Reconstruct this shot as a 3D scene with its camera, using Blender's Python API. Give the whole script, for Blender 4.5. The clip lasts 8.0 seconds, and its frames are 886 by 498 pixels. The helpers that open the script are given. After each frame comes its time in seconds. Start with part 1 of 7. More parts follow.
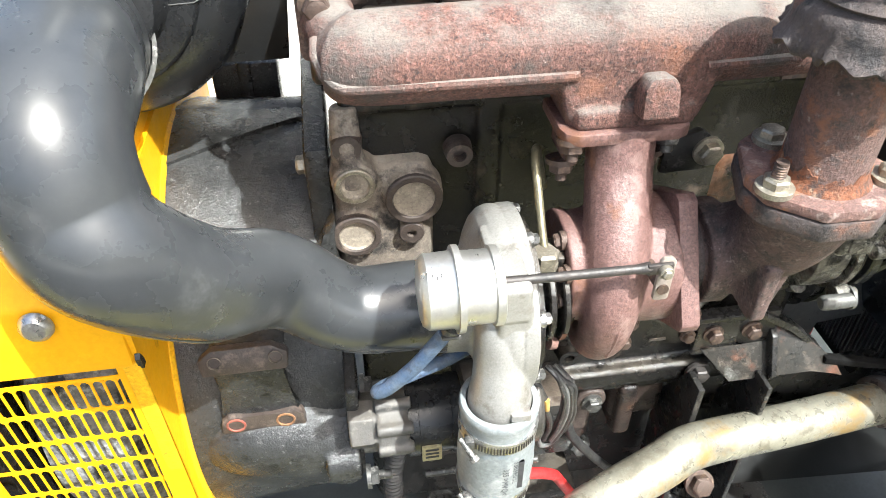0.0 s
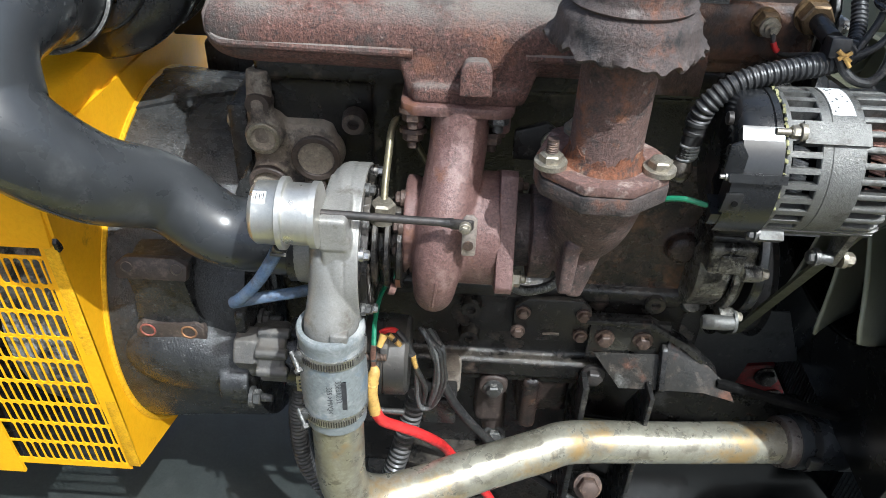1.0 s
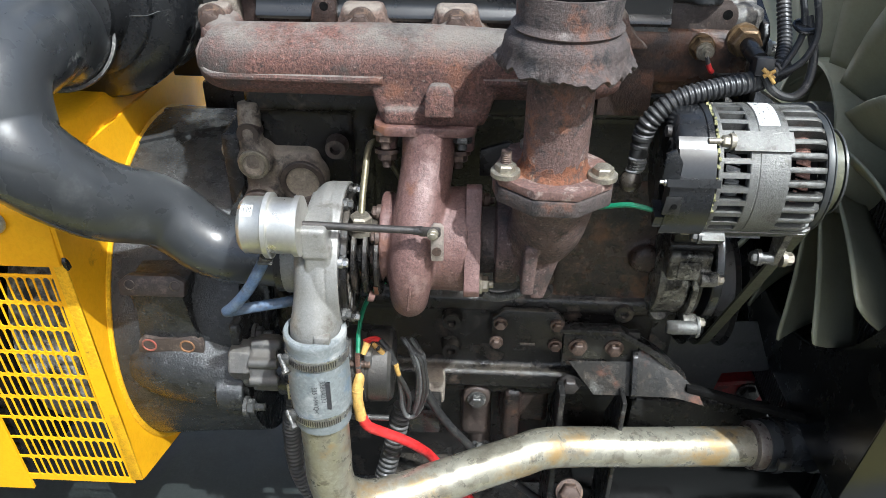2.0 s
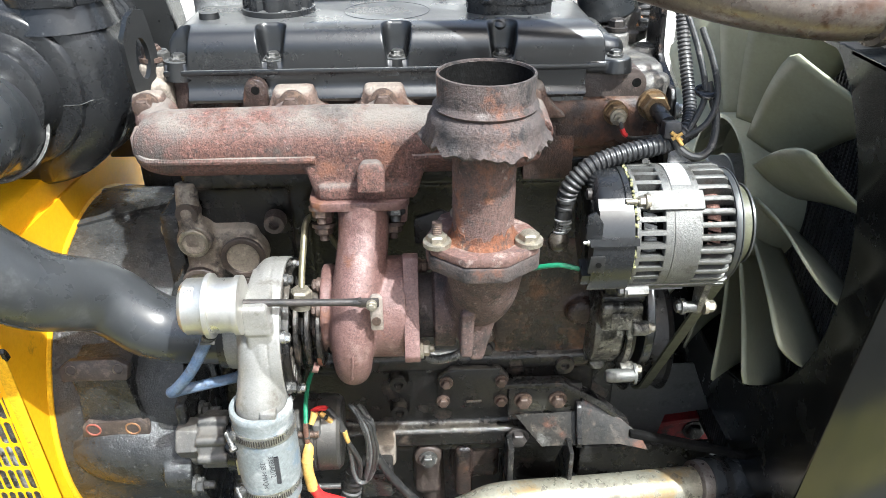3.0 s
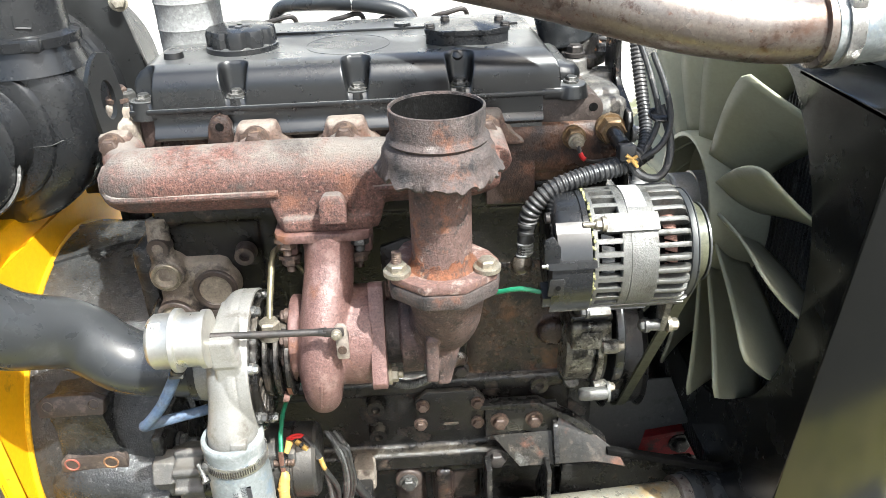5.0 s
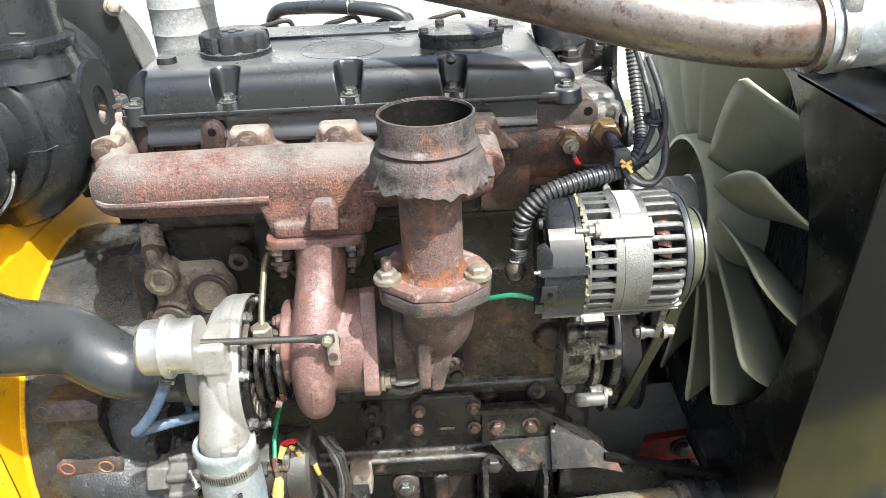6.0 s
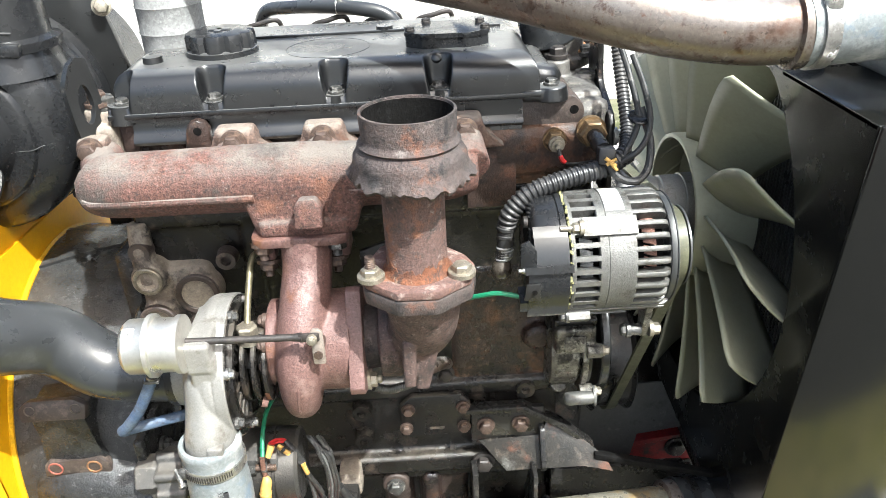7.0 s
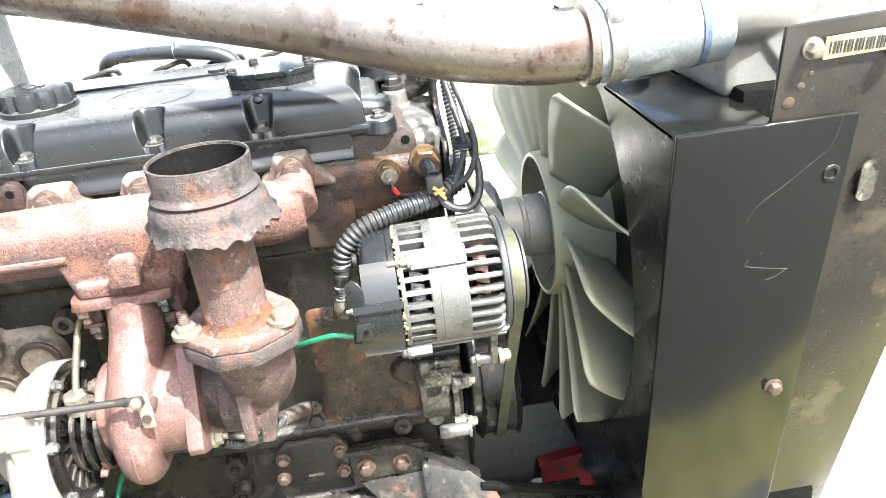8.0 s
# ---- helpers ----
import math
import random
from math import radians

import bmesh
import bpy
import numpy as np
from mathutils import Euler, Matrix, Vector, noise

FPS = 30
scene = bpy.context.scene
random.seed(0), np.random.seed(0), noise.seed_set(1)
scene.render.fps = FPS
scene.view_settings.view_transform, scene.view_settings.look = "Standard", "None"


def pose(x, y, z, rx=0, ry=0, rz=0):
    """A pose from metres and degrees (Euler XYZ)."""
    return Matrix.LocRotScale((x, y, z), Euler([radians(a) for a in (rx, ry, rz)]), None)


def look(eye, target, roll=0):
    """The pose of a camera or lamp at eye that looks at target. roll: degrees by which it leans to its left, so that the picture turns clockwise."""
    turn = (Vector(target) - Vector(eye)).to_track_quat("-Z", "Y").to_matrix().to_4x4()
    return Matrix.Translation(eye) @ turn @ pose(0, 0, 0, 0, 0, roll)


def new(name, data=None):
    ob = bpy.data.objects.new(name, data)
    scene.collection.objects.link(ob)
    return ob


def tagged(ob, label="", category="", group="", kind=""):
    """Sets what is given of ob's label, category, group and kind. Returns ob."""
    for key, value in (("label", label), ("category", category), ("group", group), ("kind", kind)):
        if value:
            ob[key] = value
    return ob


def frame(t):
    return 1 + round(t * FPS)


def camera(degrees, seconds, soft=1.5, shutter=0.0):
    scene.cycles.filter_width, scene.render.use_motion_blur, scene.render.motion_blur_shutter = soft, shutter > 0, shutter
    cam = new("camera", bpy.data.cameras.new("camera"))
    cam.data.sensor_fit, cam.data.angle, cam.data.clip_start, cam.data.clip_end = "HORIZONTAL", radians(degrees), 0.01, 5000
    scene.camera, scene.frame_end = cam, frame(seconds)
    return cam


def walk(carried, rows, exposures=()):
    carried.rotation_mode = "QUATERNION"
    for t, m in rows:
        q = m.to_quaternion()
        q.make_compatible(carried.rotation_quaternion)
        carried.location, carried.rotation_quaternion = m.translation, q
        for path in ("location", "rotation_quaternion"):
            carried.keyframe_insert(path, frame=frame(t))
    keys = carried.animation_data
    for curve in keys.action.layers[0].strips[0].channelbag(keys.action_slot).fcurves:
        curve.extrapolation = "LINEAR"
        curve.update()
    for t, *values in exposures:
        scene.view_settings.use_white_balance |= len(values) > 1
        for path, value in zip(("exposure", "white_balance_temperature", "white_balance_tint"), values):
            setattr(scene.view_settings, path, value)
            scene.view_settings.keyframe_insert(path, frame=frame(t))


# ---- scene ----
cam = camera(61.1, 8.0, soft=0.6)
METRES, EYE, TILT, LEAN, TURN = 0.6, 1.45, -40.0, 0.0, -9.0
ROWS = [
    (0.0, 0.0, 0.0, 0.0, 0.0, 0.0, -0.0),
    (0.5, 0.1894, -0.0286, -0.0263, 4.98, 0.7, -5.67),
    (1.0, 0.3907, -0.1348, -0.1143, 7.89, 2.98, -9.08),
    (2.5, 0.4714, -0.2343, -0.1641, 7.36, 8.11, -6.49),
    (3.0, 0.4967, -0.2752, -0.1473, 5.32, 10.46, -3.97),
    (3.5, 0.5264, -0.3033, -0.1326, 4.9, 10.74, -2.61),
    (4.0, 0.5355, -0.3085, -0.13, 4.8, 11.12, -2.26),
    (5.5, 0.5747, -0.2901, -0.118, 6.33, 12.14, -2.6),
    (6.0, 0.5891, -0.2877, -0.1162, 6.4, 11.58, -2.36),
    (6.5, 0.6023, -0.2842, -0.1157, 6.26, 11.67, -2.21),
    (7.0, 0.616, -0.2834, -0.1196, 6.52, 11.66, -2.22),
    (7.5, 0.6566, -0.2773, -0.1221, 4.96, 12.39, -0.9),
    (8.0, 0.8286, -0.2331, -0.0909, 4.8, 13.43, 3.39),
]
PATH = [(t, pose(0, 0, EYE, TILT, LEAN, TURN) @ pose(METRES * x, METRES * y, METRES * z, 90 + pitch, roll, yaw)) for t, x, y, z, yaw, pitch, roll in ROWS]
PATH += [(t, look(eye, target, roll)) for t, eye, target, roll in [
    (0.2, (0.051, -0.017, 1.441), (0.234, 1.517, 0.171), 2.2),
    (0.3, (0.067, -0.019, 1.445), (0.225, 1.522, 0.179), 2.6),
    (0.7, (0.155, -0.085, 1.449), (0.158, 1.485, 0.21), 1.9),
    (1.2, (0.239, -0.17, 1.456), (0.15, 1.453, 0.29), 1.5),
    (2.3, (0.252, -0.216, 1.46), (0.206, 1.476, 0.395), 0.2),
    (5.3, (0.309, -0.233, 1.504), (0.363, 1.535, 0.572), -2.4),
    (7.7, (0.393, -0.233, 1.503), (0.514, 1.545, 0.594), -4.8),
]]
walk(cam, sorted(PATH, key=lambda row: row[0]),
     [(0.0, 1.48, 6100, 4), (0.5, 0.72, 5850, 4), (1.0, 0.33, 5700, 4), (2.5, 0.75, 5750, 4), (3.5, 1.34, 6000, 4), (5.5, 1.25, 6100, 4), (7.0, 1.25, 6100, 4), (7.5, 1.32, 6100, 4), (8.0, 2.23, 6100, 4)])


# ---- light ----
SUN_DIR = Vector((-0.35, 0.43, -0.83)).normalized()
world = bpy.data.worlds.new("sky")
scene.world = world
world.use_nodes = True
wn = world.node_tree.nodes
sky = wn.new("ShaderNodeTexSky")
sky.sky_type = "NISHITA"
sky.sun_disc = False
sky.sun_elevation = math.asin(-SUN_DIR.z)
sky.sun_rotation = math.atan2(-SUN_DIR.x, -SUN_DIR.y)
sky.air_density, sky.dust_density, sky.ozone_density = 1.0, 7.0, 1.0
wn["Background"].inputs["Strength"].default_value = 0.15
world.node_tree.links.new(sky.outputs[0], wn["Background"].inputs["Color"])
sun_data = bpy.data.lights.new("sun", "SUN")
sun_data.energy, sun_data.angle, sun_data.color = 5.0, radians(0.6), (1.0, 0.985, 0.96)
sun = new("sun", sun_data)
sun.matrix_world = look((0, 0, 5), Vector((0, 0, 5)) + SUN_DIR)

# ---- materials ----
def surf(name, base, second=None, rough=0.5, metal=0.0, grain=120.0, bump=0.15, blotch=9.0, spots=None, dust_or_tint=None, streak=0.0, coat=0.0, jitter=0.0, rvar=0.15, contrast=0.4):
    """A worn surface: two colours blended by a broad noise, fine grain with relief, spots of a third colour, a dusty or
    other tint on upward faces.
    """
    m = bpy.data.materials.new(name)
    m.use_nodes = True
    nt = m.node_tree
    N, L = nt.nodes, nt.links
    b = N["Principled BSDF"]
    tc = N.new("ShaderNodeTexCoord")
    co = tc.outputs["Object"]

    def noise_tex(scale, detail, rough_=0.6, stretch=None):
        n = N.new("ShaderNodeTexNoise")
        n.inputs["Scale"].default_value, n.inputs["Detail"].default_value, n.inputs["Roughness"].default_value = scale, detail, rough_
        if stretch:
            mp = N.new("ShaderNodeMapping")
            mp.inputs["Scale"].default_value = stretch
            L.new(co, mp.inputs["Vector"])
            L.new(mp.outputs[0], n.inputs["Vector"])
        else:
            L.new(co, n.inputs["Vector"])
        return n.outputs["Fac"]

    def ramp(src, lo, hi):
        r = N.new("ShaderNodeMapRange")
        r.inputs["From Min"].default_value, r.inputs["From Max"].default_value = lo, hi
        L.new(src, r.inputs["Value"])
        return r.outputs[0]

    def mix(fac, a, c):
        x = N.new("ShaderNodeMix")
        x.data_type = "RGBA"
        L.new(fac, x.inputs["Factor"])
        for sock, v in ((x.inputs["A"], a), (x.inputs["B"], c)):
            if isinstance(v, tuple):
                sock.default_value = (*v, 1)
            else:
                L.new(v, sock)
        return x.outputs["Result"]

    def times(a, k):
        x = N.new("ShaderNodeMath")
        x.operation = "MULTIPLY"
        L.new(a, x.inputs[0])
        if isinstance(k, float):
            x.inputs[1].default_value = k
        else:
            L.new(k, x.inputs[1])
        return x.outputs[0]

    second = second or tuple(c * 0.7 for c in base)
    fine = noise_tex(grain, 6, 0.65)
    broad = noise_tex(blotch, 5, 0.6)
    col = mix(ramp(broad, 0.35, 0.65), base, second)
    col = mix(times(ramp(fine, 0.47, 0.60), contrast), col, tuple(c * 0.35 for c in base))
    col = mix(times(ramp(noise_tex(grain * 0.55, 5, 0.7), 0.53, 0.63), contrast), col, tuple(min(0.9, c * 1.45 + 0.012) for c in base))
    if streak:
        s = noise_tex(60.0, 4, 0.6, (0.12, 1.0, 1.0))
        col = mix(times(ramp(s, 0.55, 0.75), float(streak)), col, tuple(min(1, c * 1.6 + 0.05) for c in base))
    if spots:
        for sc, amount, size in spots:
            sp = noise_tex(size, 5, 0.7)
            col = mix(ramp(sp, 1 - amount - 0.06, 1 - amount + 0.06), col, sc)
    if dust_or_tint:
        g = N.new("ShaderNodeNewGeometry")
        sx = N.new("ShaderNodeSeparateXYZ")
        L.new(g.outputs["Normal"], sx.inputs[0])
        lo, hi, n_lo, n_hi = dust_or_tint[2:] if len(dust_or_tint) > 2 else (0.2, 0.8, 0.36, 0.56)
        f = times(times(ramp(sx.outputs["Z"], lo, hi), ramp(noise_tex(20.0, 6, 0.7), n_lo, n_hi)), float(dust_or_tint[1]))
        col = mix(f, col, dust_or_tint[0])
    if jitter:
        oi = N.new("ShaderNodeObjectInfo")
        hsv = N.new("ShaderNodeHueSaturation")
        L.new(ramp(oi.outputs["Random"], 0, 1), hsv.inputs["Fac"])
        hsv.inputs["Value"].default_value = 1 - jitter
        L.new(col, hsv.inputs["Color"])
        col = hsv.outputs[0]
    L.new(col, b.inputs["Base Color"])
    b.inputs["Metallic"].default_value = metal
    rr = N.new("ShaderNodeMapRange")
    rr.inputs["From Min"].default_value, rr.inputs["From Max"].default_value = 0.3, 0.7
    rr.inputs["To Min"].default_value, rr.inputs["To Max"].default_value = max(0.05, rough - rvar), min(1, rough + rvar)
    L.new(noise_tex(blotch * 3, 5), rr.inputs["Value"])
    L.new(rr.outputs[0], b.inputs["Roughness"])
    b.inputs["Coat Weight"].default_value = coat
    b.inputs["Coat Roughness"].default_value = 0.16
    if bump:
        bp = N.new("ShaderNodeBump")
        bp.inputs["Strength"].default_value, bp.inputs["Distance"].default_value = min(1.0, bump), 0.0024
        L.new(fine, bp.inputs["Height"])
        L.new(bp.outputs[0], b.inputs["Normal"])
    return m


DUST = (0.33, 0.28, 0.22)
RUST = surf("rusted_cast_iron", (0.140, 0.066, 0.050), (0.112, 0.059, 0.048), 0.8, 0.0, 420, 1.0, 14, [((0.062, 0.052, 0.046), 0.40, 11), ((0.055, 0.036, 0.031), 0.395, 190), ((0.19, 0.085, 0.052), 0.375, 14), ((0.25, 0.195, 0.165), 0.33, 230), ((0.035, 0.025, 0.022), 0.35, 150)], ((0.180, 0.161, 0.140), 0.85, 0.30, 0.85, 0.36, 0.55), contrast=0.85)
PLUGRIM = surf("brown_grimy_rim", (0.065, 0.048, 0.040), (0.045, 0.034, 0.029), 0.5, 0.0, 320, 0.4, 30, [((0.13, 0.10, 0.08), 0.38, 60)], contrast=0.3)
PLUGDUST = surf("pale_dusty_plug", (0.30, 0.255, 0.20), (0.20, 0.165, 0.13), 0.7, 0.0, 300, 0.2, 40)
PADTAN = surf("dusty_tan_casting", (0.150, 0.098, 0.075), (0.115, 0.074, 0.058), 0.8, 0.0, 420, 0.9, 22, [((0.060, 0.045, 0.038), 0.40, 60), ((0.17, 0.085, 0.052), 0.37, 30)], ((0.24, 0.21, 0.175), 0.75, 0.30, 0.85, 0.36, 0.55), contrast=0.6)
RUSTPINK = surf("pink_rusted_housing", (0.160, 0.089, 0.077), (0.132, 0.072, 0.062), 0.44, 0.1, 420, 0.40, 12, [((0.235, 0.155, 0.137), 0.36, 22), ((0.085, 0.046, 0.038), 0.385, 70), ((0.16, 0.070, 0.038), 0.38, 20), ((0.045, 0.028, 0.025), 0.345, 220), ((0.26, 0.19, 0.17), 0.30, 240)], contrast=0.5)
RUSTDARK = surf("dark_scaled_iron", (0.102, 0.062, 0.052), (0.112, 0.063, 0.050), 0.66, 0.1, 420, 0.9, 16, [((0.034, 0.027, 0.025), 0.43, 50), ((0.20, 0.085, 0.044), 0.385, 34), ((0.25, 0.21, 0.185), 0.35, 110)], contrast=0.55)
RUSTORANGE = surf("orange_flaking_rust", (0.175, 0.092, 0.071), (0.13, 0.074, 0.062), 0.78, 0.0, 380, 0.8, 22, [((0.29, 0.125, 0.062), 0.38, 34), ((0.34, 0.27, 0.235), 0.42, 50), ((0.07, 0.045, 0.04), 0.40, 60)], contrast=0.5)
SOOT = surf("sooty_steel", (0.066, 0.057, 0.054), (0.095, 0.068, 0.060), 0.65, 0.25, 380, 0.8, 14, [((0.17, 0.145, 0.13), 0.375, 50), ((0.17, 0.075, 0.045), 0.37, 26), ((0.022, 0.020, 0.020), 0.42, 40)], contrast=0.4)
# Ledges are tinted for settled dirt and, in part, for oily highlights.
BLOCK = surf("oily_black_engine_paint", (0.0062, 0.0059, 0.0057), (0.0135, 0.0112, 0.0097), 0.22, 0.0, 320, 0.5, 10, [((0.10, 0.078, 0.060), 0.315, 160), ((0.075, 0.055, 0.042), 0.36, 30), ((0.004, 0.004, 0.004), 0.42, 40)], (DUST, 0.17), contrast=0.4, rvar=0.18)
BLOCKDUST = surf("dusty_cast_boss", (0.225, 0.186, 0.148), (0.125, 0.101, 0.082), 0.7, 0.0, 320, 0.6, 18, [((0.03, 0.026, 0.024), 0.41, 30), ((0.28, 0.245, 0.20), 0.40, 50)], (DUST, 0.4), contrast=0.4)
BLOCKRUST = surf("rust_stained_block_paint", (0.044, 0.027, 0.021), (0.022, 0.0165, 0.0145), 0.33, 0.0, 300, 0.6, 9, [((0.125, 0.060, 0.033), 0.40, 10), ((0.012, 0.010, 0.010), 0.42, 24), ((0.10, 0.068, 0.050), 0.36, 70)], contrast=0.4, rvar=0.2)
BELL = surf("textured_black_housing", (0.019, 0.0192, 0.0192), (0.031, 0.0312, 0.031), 0.24, 0.0, 380, 0.5, 10, [((0.12, 0.12, 0.116), 0.34, 160), ((0.008, 0.008, 0.008), 0.40, 60)], ((0.20, 0.20, 0.19), 0.10), contrast=0.4, rvar=0.12)
# The pale upward faces are a thin dusting plus painted sky sheen.
COVER = surf("satin_black_cover", (0.0060, 0.0062, 0.0066), (0.0080, 0.0082, 0.0087), 0.29, 0.0, 600, 0.05, 8, [((0.07, 0.069, 0.067), 0.30, 120)], ((0.20, 0.198, 0.19), 0.42, 0.80, 0.97, 0.15, 0.5), rvar=0.05, contrast=0.2)
# Grey tint on the tube's upper side: dusty rubber, with some sheen put into colour.
TUBE = surf("scuffed_black_rubber", (0.021, 0.0225, 0.024), (0.030, 0.032, 0.034), 0.31, 0.0, 300, 0.03, 7, [((0.085, 0.086, 0.086), 0.275, 60), ((0.052, 0.053, 0.054), 0.365, 18)], ((0.16, 0.163, 0.163), 0.10), rvar=0.15, contrast=0.1, coat=0.32)
PLASTIC = surf("black_plastic", (0.013, 0.0135, 0.0145), (0.018, 0.0182, 0.019), 0.25, 0.0, 300, 0.05, 9, [((0.07, 0.07, 0.068), 0.28, 90)], contrast=0.2, rvar=0.1)
YELLOW = surf("yellow_paint", (0.80, 0.40, 0.003), (0.76, 0.36, 0.003), 0.5, 0.0, 200, 0.05, 8, [((0.40, 0.21, 0.02), 0.30, 24)], rvar=0.1, contrast=0.08)
YELLOWCHIP = surf("chipped_yellow_edge", (0.74, 0.39, 0.008), (0.62, 0.32, 0.01), 0.5, 0.0, 300, 0.2, 55, [((0.07, 0.045, 0.02), 0.30, 70)], contrast=0.3)
ALU = surf("cast_aluminium", (0.305, 0.295, 0.272), (0.25, 0.24, 0.22), 0.45, 0.45, 600, 0.14, 16, [((0.17, 0.152, 0.13), 0.37, 46)], contrast=0.2)
ALUALT = surf("alternator_aluminium", (0.165, 0.163, 0.152), (0.12, 0.117, 0.107), 0.44, 0.45, 500, 0.4, 18, [((0.07, 0.064, 0.054), 0.40, 46)], contrast=0.25)
ALUDIRTY = surf("oil_stained_aluminium", (0.22, 0.208, 0.178), (0.10, 0.090, 0.074), 0.34, 0.45, 300, 0.6, 26, [((0.018, 0.016, 0.014), 0.455, 34), ((0.36, 0.345, 0.30), 0.385, 70)], contrast=0.35, rvar=0.2)
ZINC = surf("zinc_plated_steel", (0.60, 0.585, 0.54), (0.54, 0.525, 0.48), 0.38, 0.85, 300, 0.05, 14, [((0.42, 0.39, 0.33), 0.33, 50)], contrast=0.1)
STEEL = surf("bright_steel", (0.50, 0.49, 0.47), (0.36, 0.35, 0.33), 0.35, 0.9, 300, 0.1, 30)
BOLTZ = surf("dull_zinc_bolt", (0.38, 0.345, 0.275), (0.24, 0.21, 0.165), 0.45, 0.7, 400, 0.15, 60)
BOLTRUST = surf("rusty_bolt", (0.10, 0.066, 0.051), (0.062, 0.044, 0.036), 0.5, 0.35, 500, 0.4, 70, [((0.18, 0.12, 0.085), 0.41, 90)])
BOLTBLACK = surf("black_bolt", (0.03, 0.028, 0.026), (0.06, 0.05, 0.045), 0.5, 0.3, 400, 0.2, 60)
PIPE = surf("stained_steel_pipe", (0.38, 0.36, 0.29), (0.27, 0.25, 0.19), 0.34, 0.6, 260, 0.12, 16, [((0.36, 0.24, 0.10), 0.38, 12), ((0.07, 0.06, 0.048), 0.36, 60), ((0.20, 0.18, 0.14), 0.40, 30)], contrast=0.25)
# Upward faces are coloured a paler silver than the brown sides.
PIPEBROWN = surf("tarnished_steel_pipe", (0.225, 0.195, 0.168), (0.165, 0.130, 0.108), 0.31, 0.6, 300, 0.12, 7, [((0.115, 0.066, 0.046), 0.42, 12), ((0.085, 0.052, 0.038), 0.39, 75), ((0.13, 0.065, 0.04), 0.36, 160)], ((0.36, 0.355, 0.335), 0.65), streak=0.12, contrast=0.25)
HOSE = surf("grey_blue_silicone_hose", (0.20, 0.215, 0.215), (0.155, 0.17, 0.172), 0.55, 0.0, 300, 0.15, 16, [((0.32, 0.325, 0.315), 0.40, 24), ((0.12, 0.16, 0.20), 0.36, 30)], contrast=0.3)
BLUEHOSE = surf("faded_blue_hose", (0.048, 0.085, 0.155), (0.105, 0.13, 0.165), 0.6, 0.0, 300, 0.3, 60, [((0.03, 0.03, 0.035), 0.36, 80)], contrast=0.4)
GREYHOSE = surf("wrapped_grey_hose", (0.26, 0.26, 0.25), (0.20, 0.20, 0.195), 0.8, 0.0, 300, 0.3, 20)
CONDUIT = surf("ribbed_black_conduit", (0.02, 0.02, 0.021), (0.035, 0.034, 0.033), 0.4, 0.0, 300, 0.1, 20, dust_or_tint=((0.3, 0.28, 0.26), 0.2))
FAN = surf("olive_grey_nylon", (0.35, 0.345, 0.245), (0.30, 0.296, 0.205), 0.45, 0.0, 200, 0.04, 7, [((0.24, 0.235, 0.16), 0.34, 10)], contrast=0.08)
PANEL = surf("glossy_black_sheet", (0.0055, 0.0058, 0.0052), (0.0075, 0.0075, 0.0068), 0.15, 0.0, 300, 0.02, 6, [((0.14, 0.13, 0.11), 0.25, 110)], rvar=0.05, contrast=0.2)
DARKSTEEL = surf("painted_black_steel", (0.016, 0.0155, 0.015), (0.026, 0.024, 0.022), 0.30, 0.1, 260, 0.28, 14, [((0.10, 0.065, 0.048), 0.34, 40), ((0.20, 0.19, 0.17), 0.31, 26)], contrast=0.4, rvar=0.16)
REDPAINT = surf("red_paint", (0.30, 0.014, 0.016), (0.20, 0.011, 0.013), 0.45, 0.0, 200, 0.2, 26, [((0.04, 0.025, 0.024), 0.38, 24), ((0.10, 0.08, 0.07), 0.30, 30)])
FADEDRED = surf("faded_red_paint", (0.32, 0.06, 0.045), (0.22, 0.09, 0.06), 0.6, 0.0, 300, 0.2, 60)
WINDING = surf("resin_coated_windings", (0.30, 0.30, 0.29), (0.06, 0.06, 0.06), 0.6, 0.0, 200, 0.4, 45, [((0.02, 0.02, 0.02), 0.44, 30)], streak=0.3, contrast=0.5)
SCUFFED = surf("scuffed_black_plate", (0.024, 0.023, 0.020), (0.048, 0.041, 0.034), 0.22, 0.15, 300, 0.25, 22, [((0.16, 0.155, 0.14), 0.345, 16), ((0.12, 0.058, 0.038), 0.375, 24), ((0.09, 0.075, 0.06), 0.40, 70)], contrast=0.4, rvar=0.14)
PULLEYGREY = surf("grey_pulley_steel", (0.075, 0.077, 0.075), (0.06, 0.061, 0.06), 0.4, 0.5, 300, 0.05, 14, contrast=0.1)
GUARDGREY = surf("dull_grey_sheet", (0.072, 0.072, 0.068), (0.055, 0.055, 0.052), 0.4, 0.1, 300, 0.1, 14, [((0.14, 0.135, 0.12), 0.34, 30), ((0.03, 0.03, 0.028), 0.38, 24)], contrast=0.2)
PANELDIRTY = surf("grimy_black_sheet", (0.016, 0.0145, 0.011), (0.030, 0.026, 0.019), 0.22, 0.0, 300, 0.04, 8, [((0.055, 0.045, 0.03), 0.38, 14), ((0.14, 0.13, 0.11), 0.27, 110)], rvar=0.08, contrast=0.2)
COWLBLACK = surf("dull_black_cowl", (0.0035, 0.0036, 0.0034), (0.005, 0.005, 0.0047), 0.24, 0.0, 300, 0.03, 9, [((0.02, 0.0185, 0.016), 0.32, 40)], rvar=0.08, contrast=0.2)
CASTGREY = surf("grimy_grey_casting", (0.085, 0.078, 0.068), (0.045, 0.040, 0.036), 0.5, 0.2, 320, 0.6, 24, [((0.018, 0.016, 0.015), 0.42, 40), ((0.15, 0.12, 0.095), 0.38, 60)], contrast=0.35)
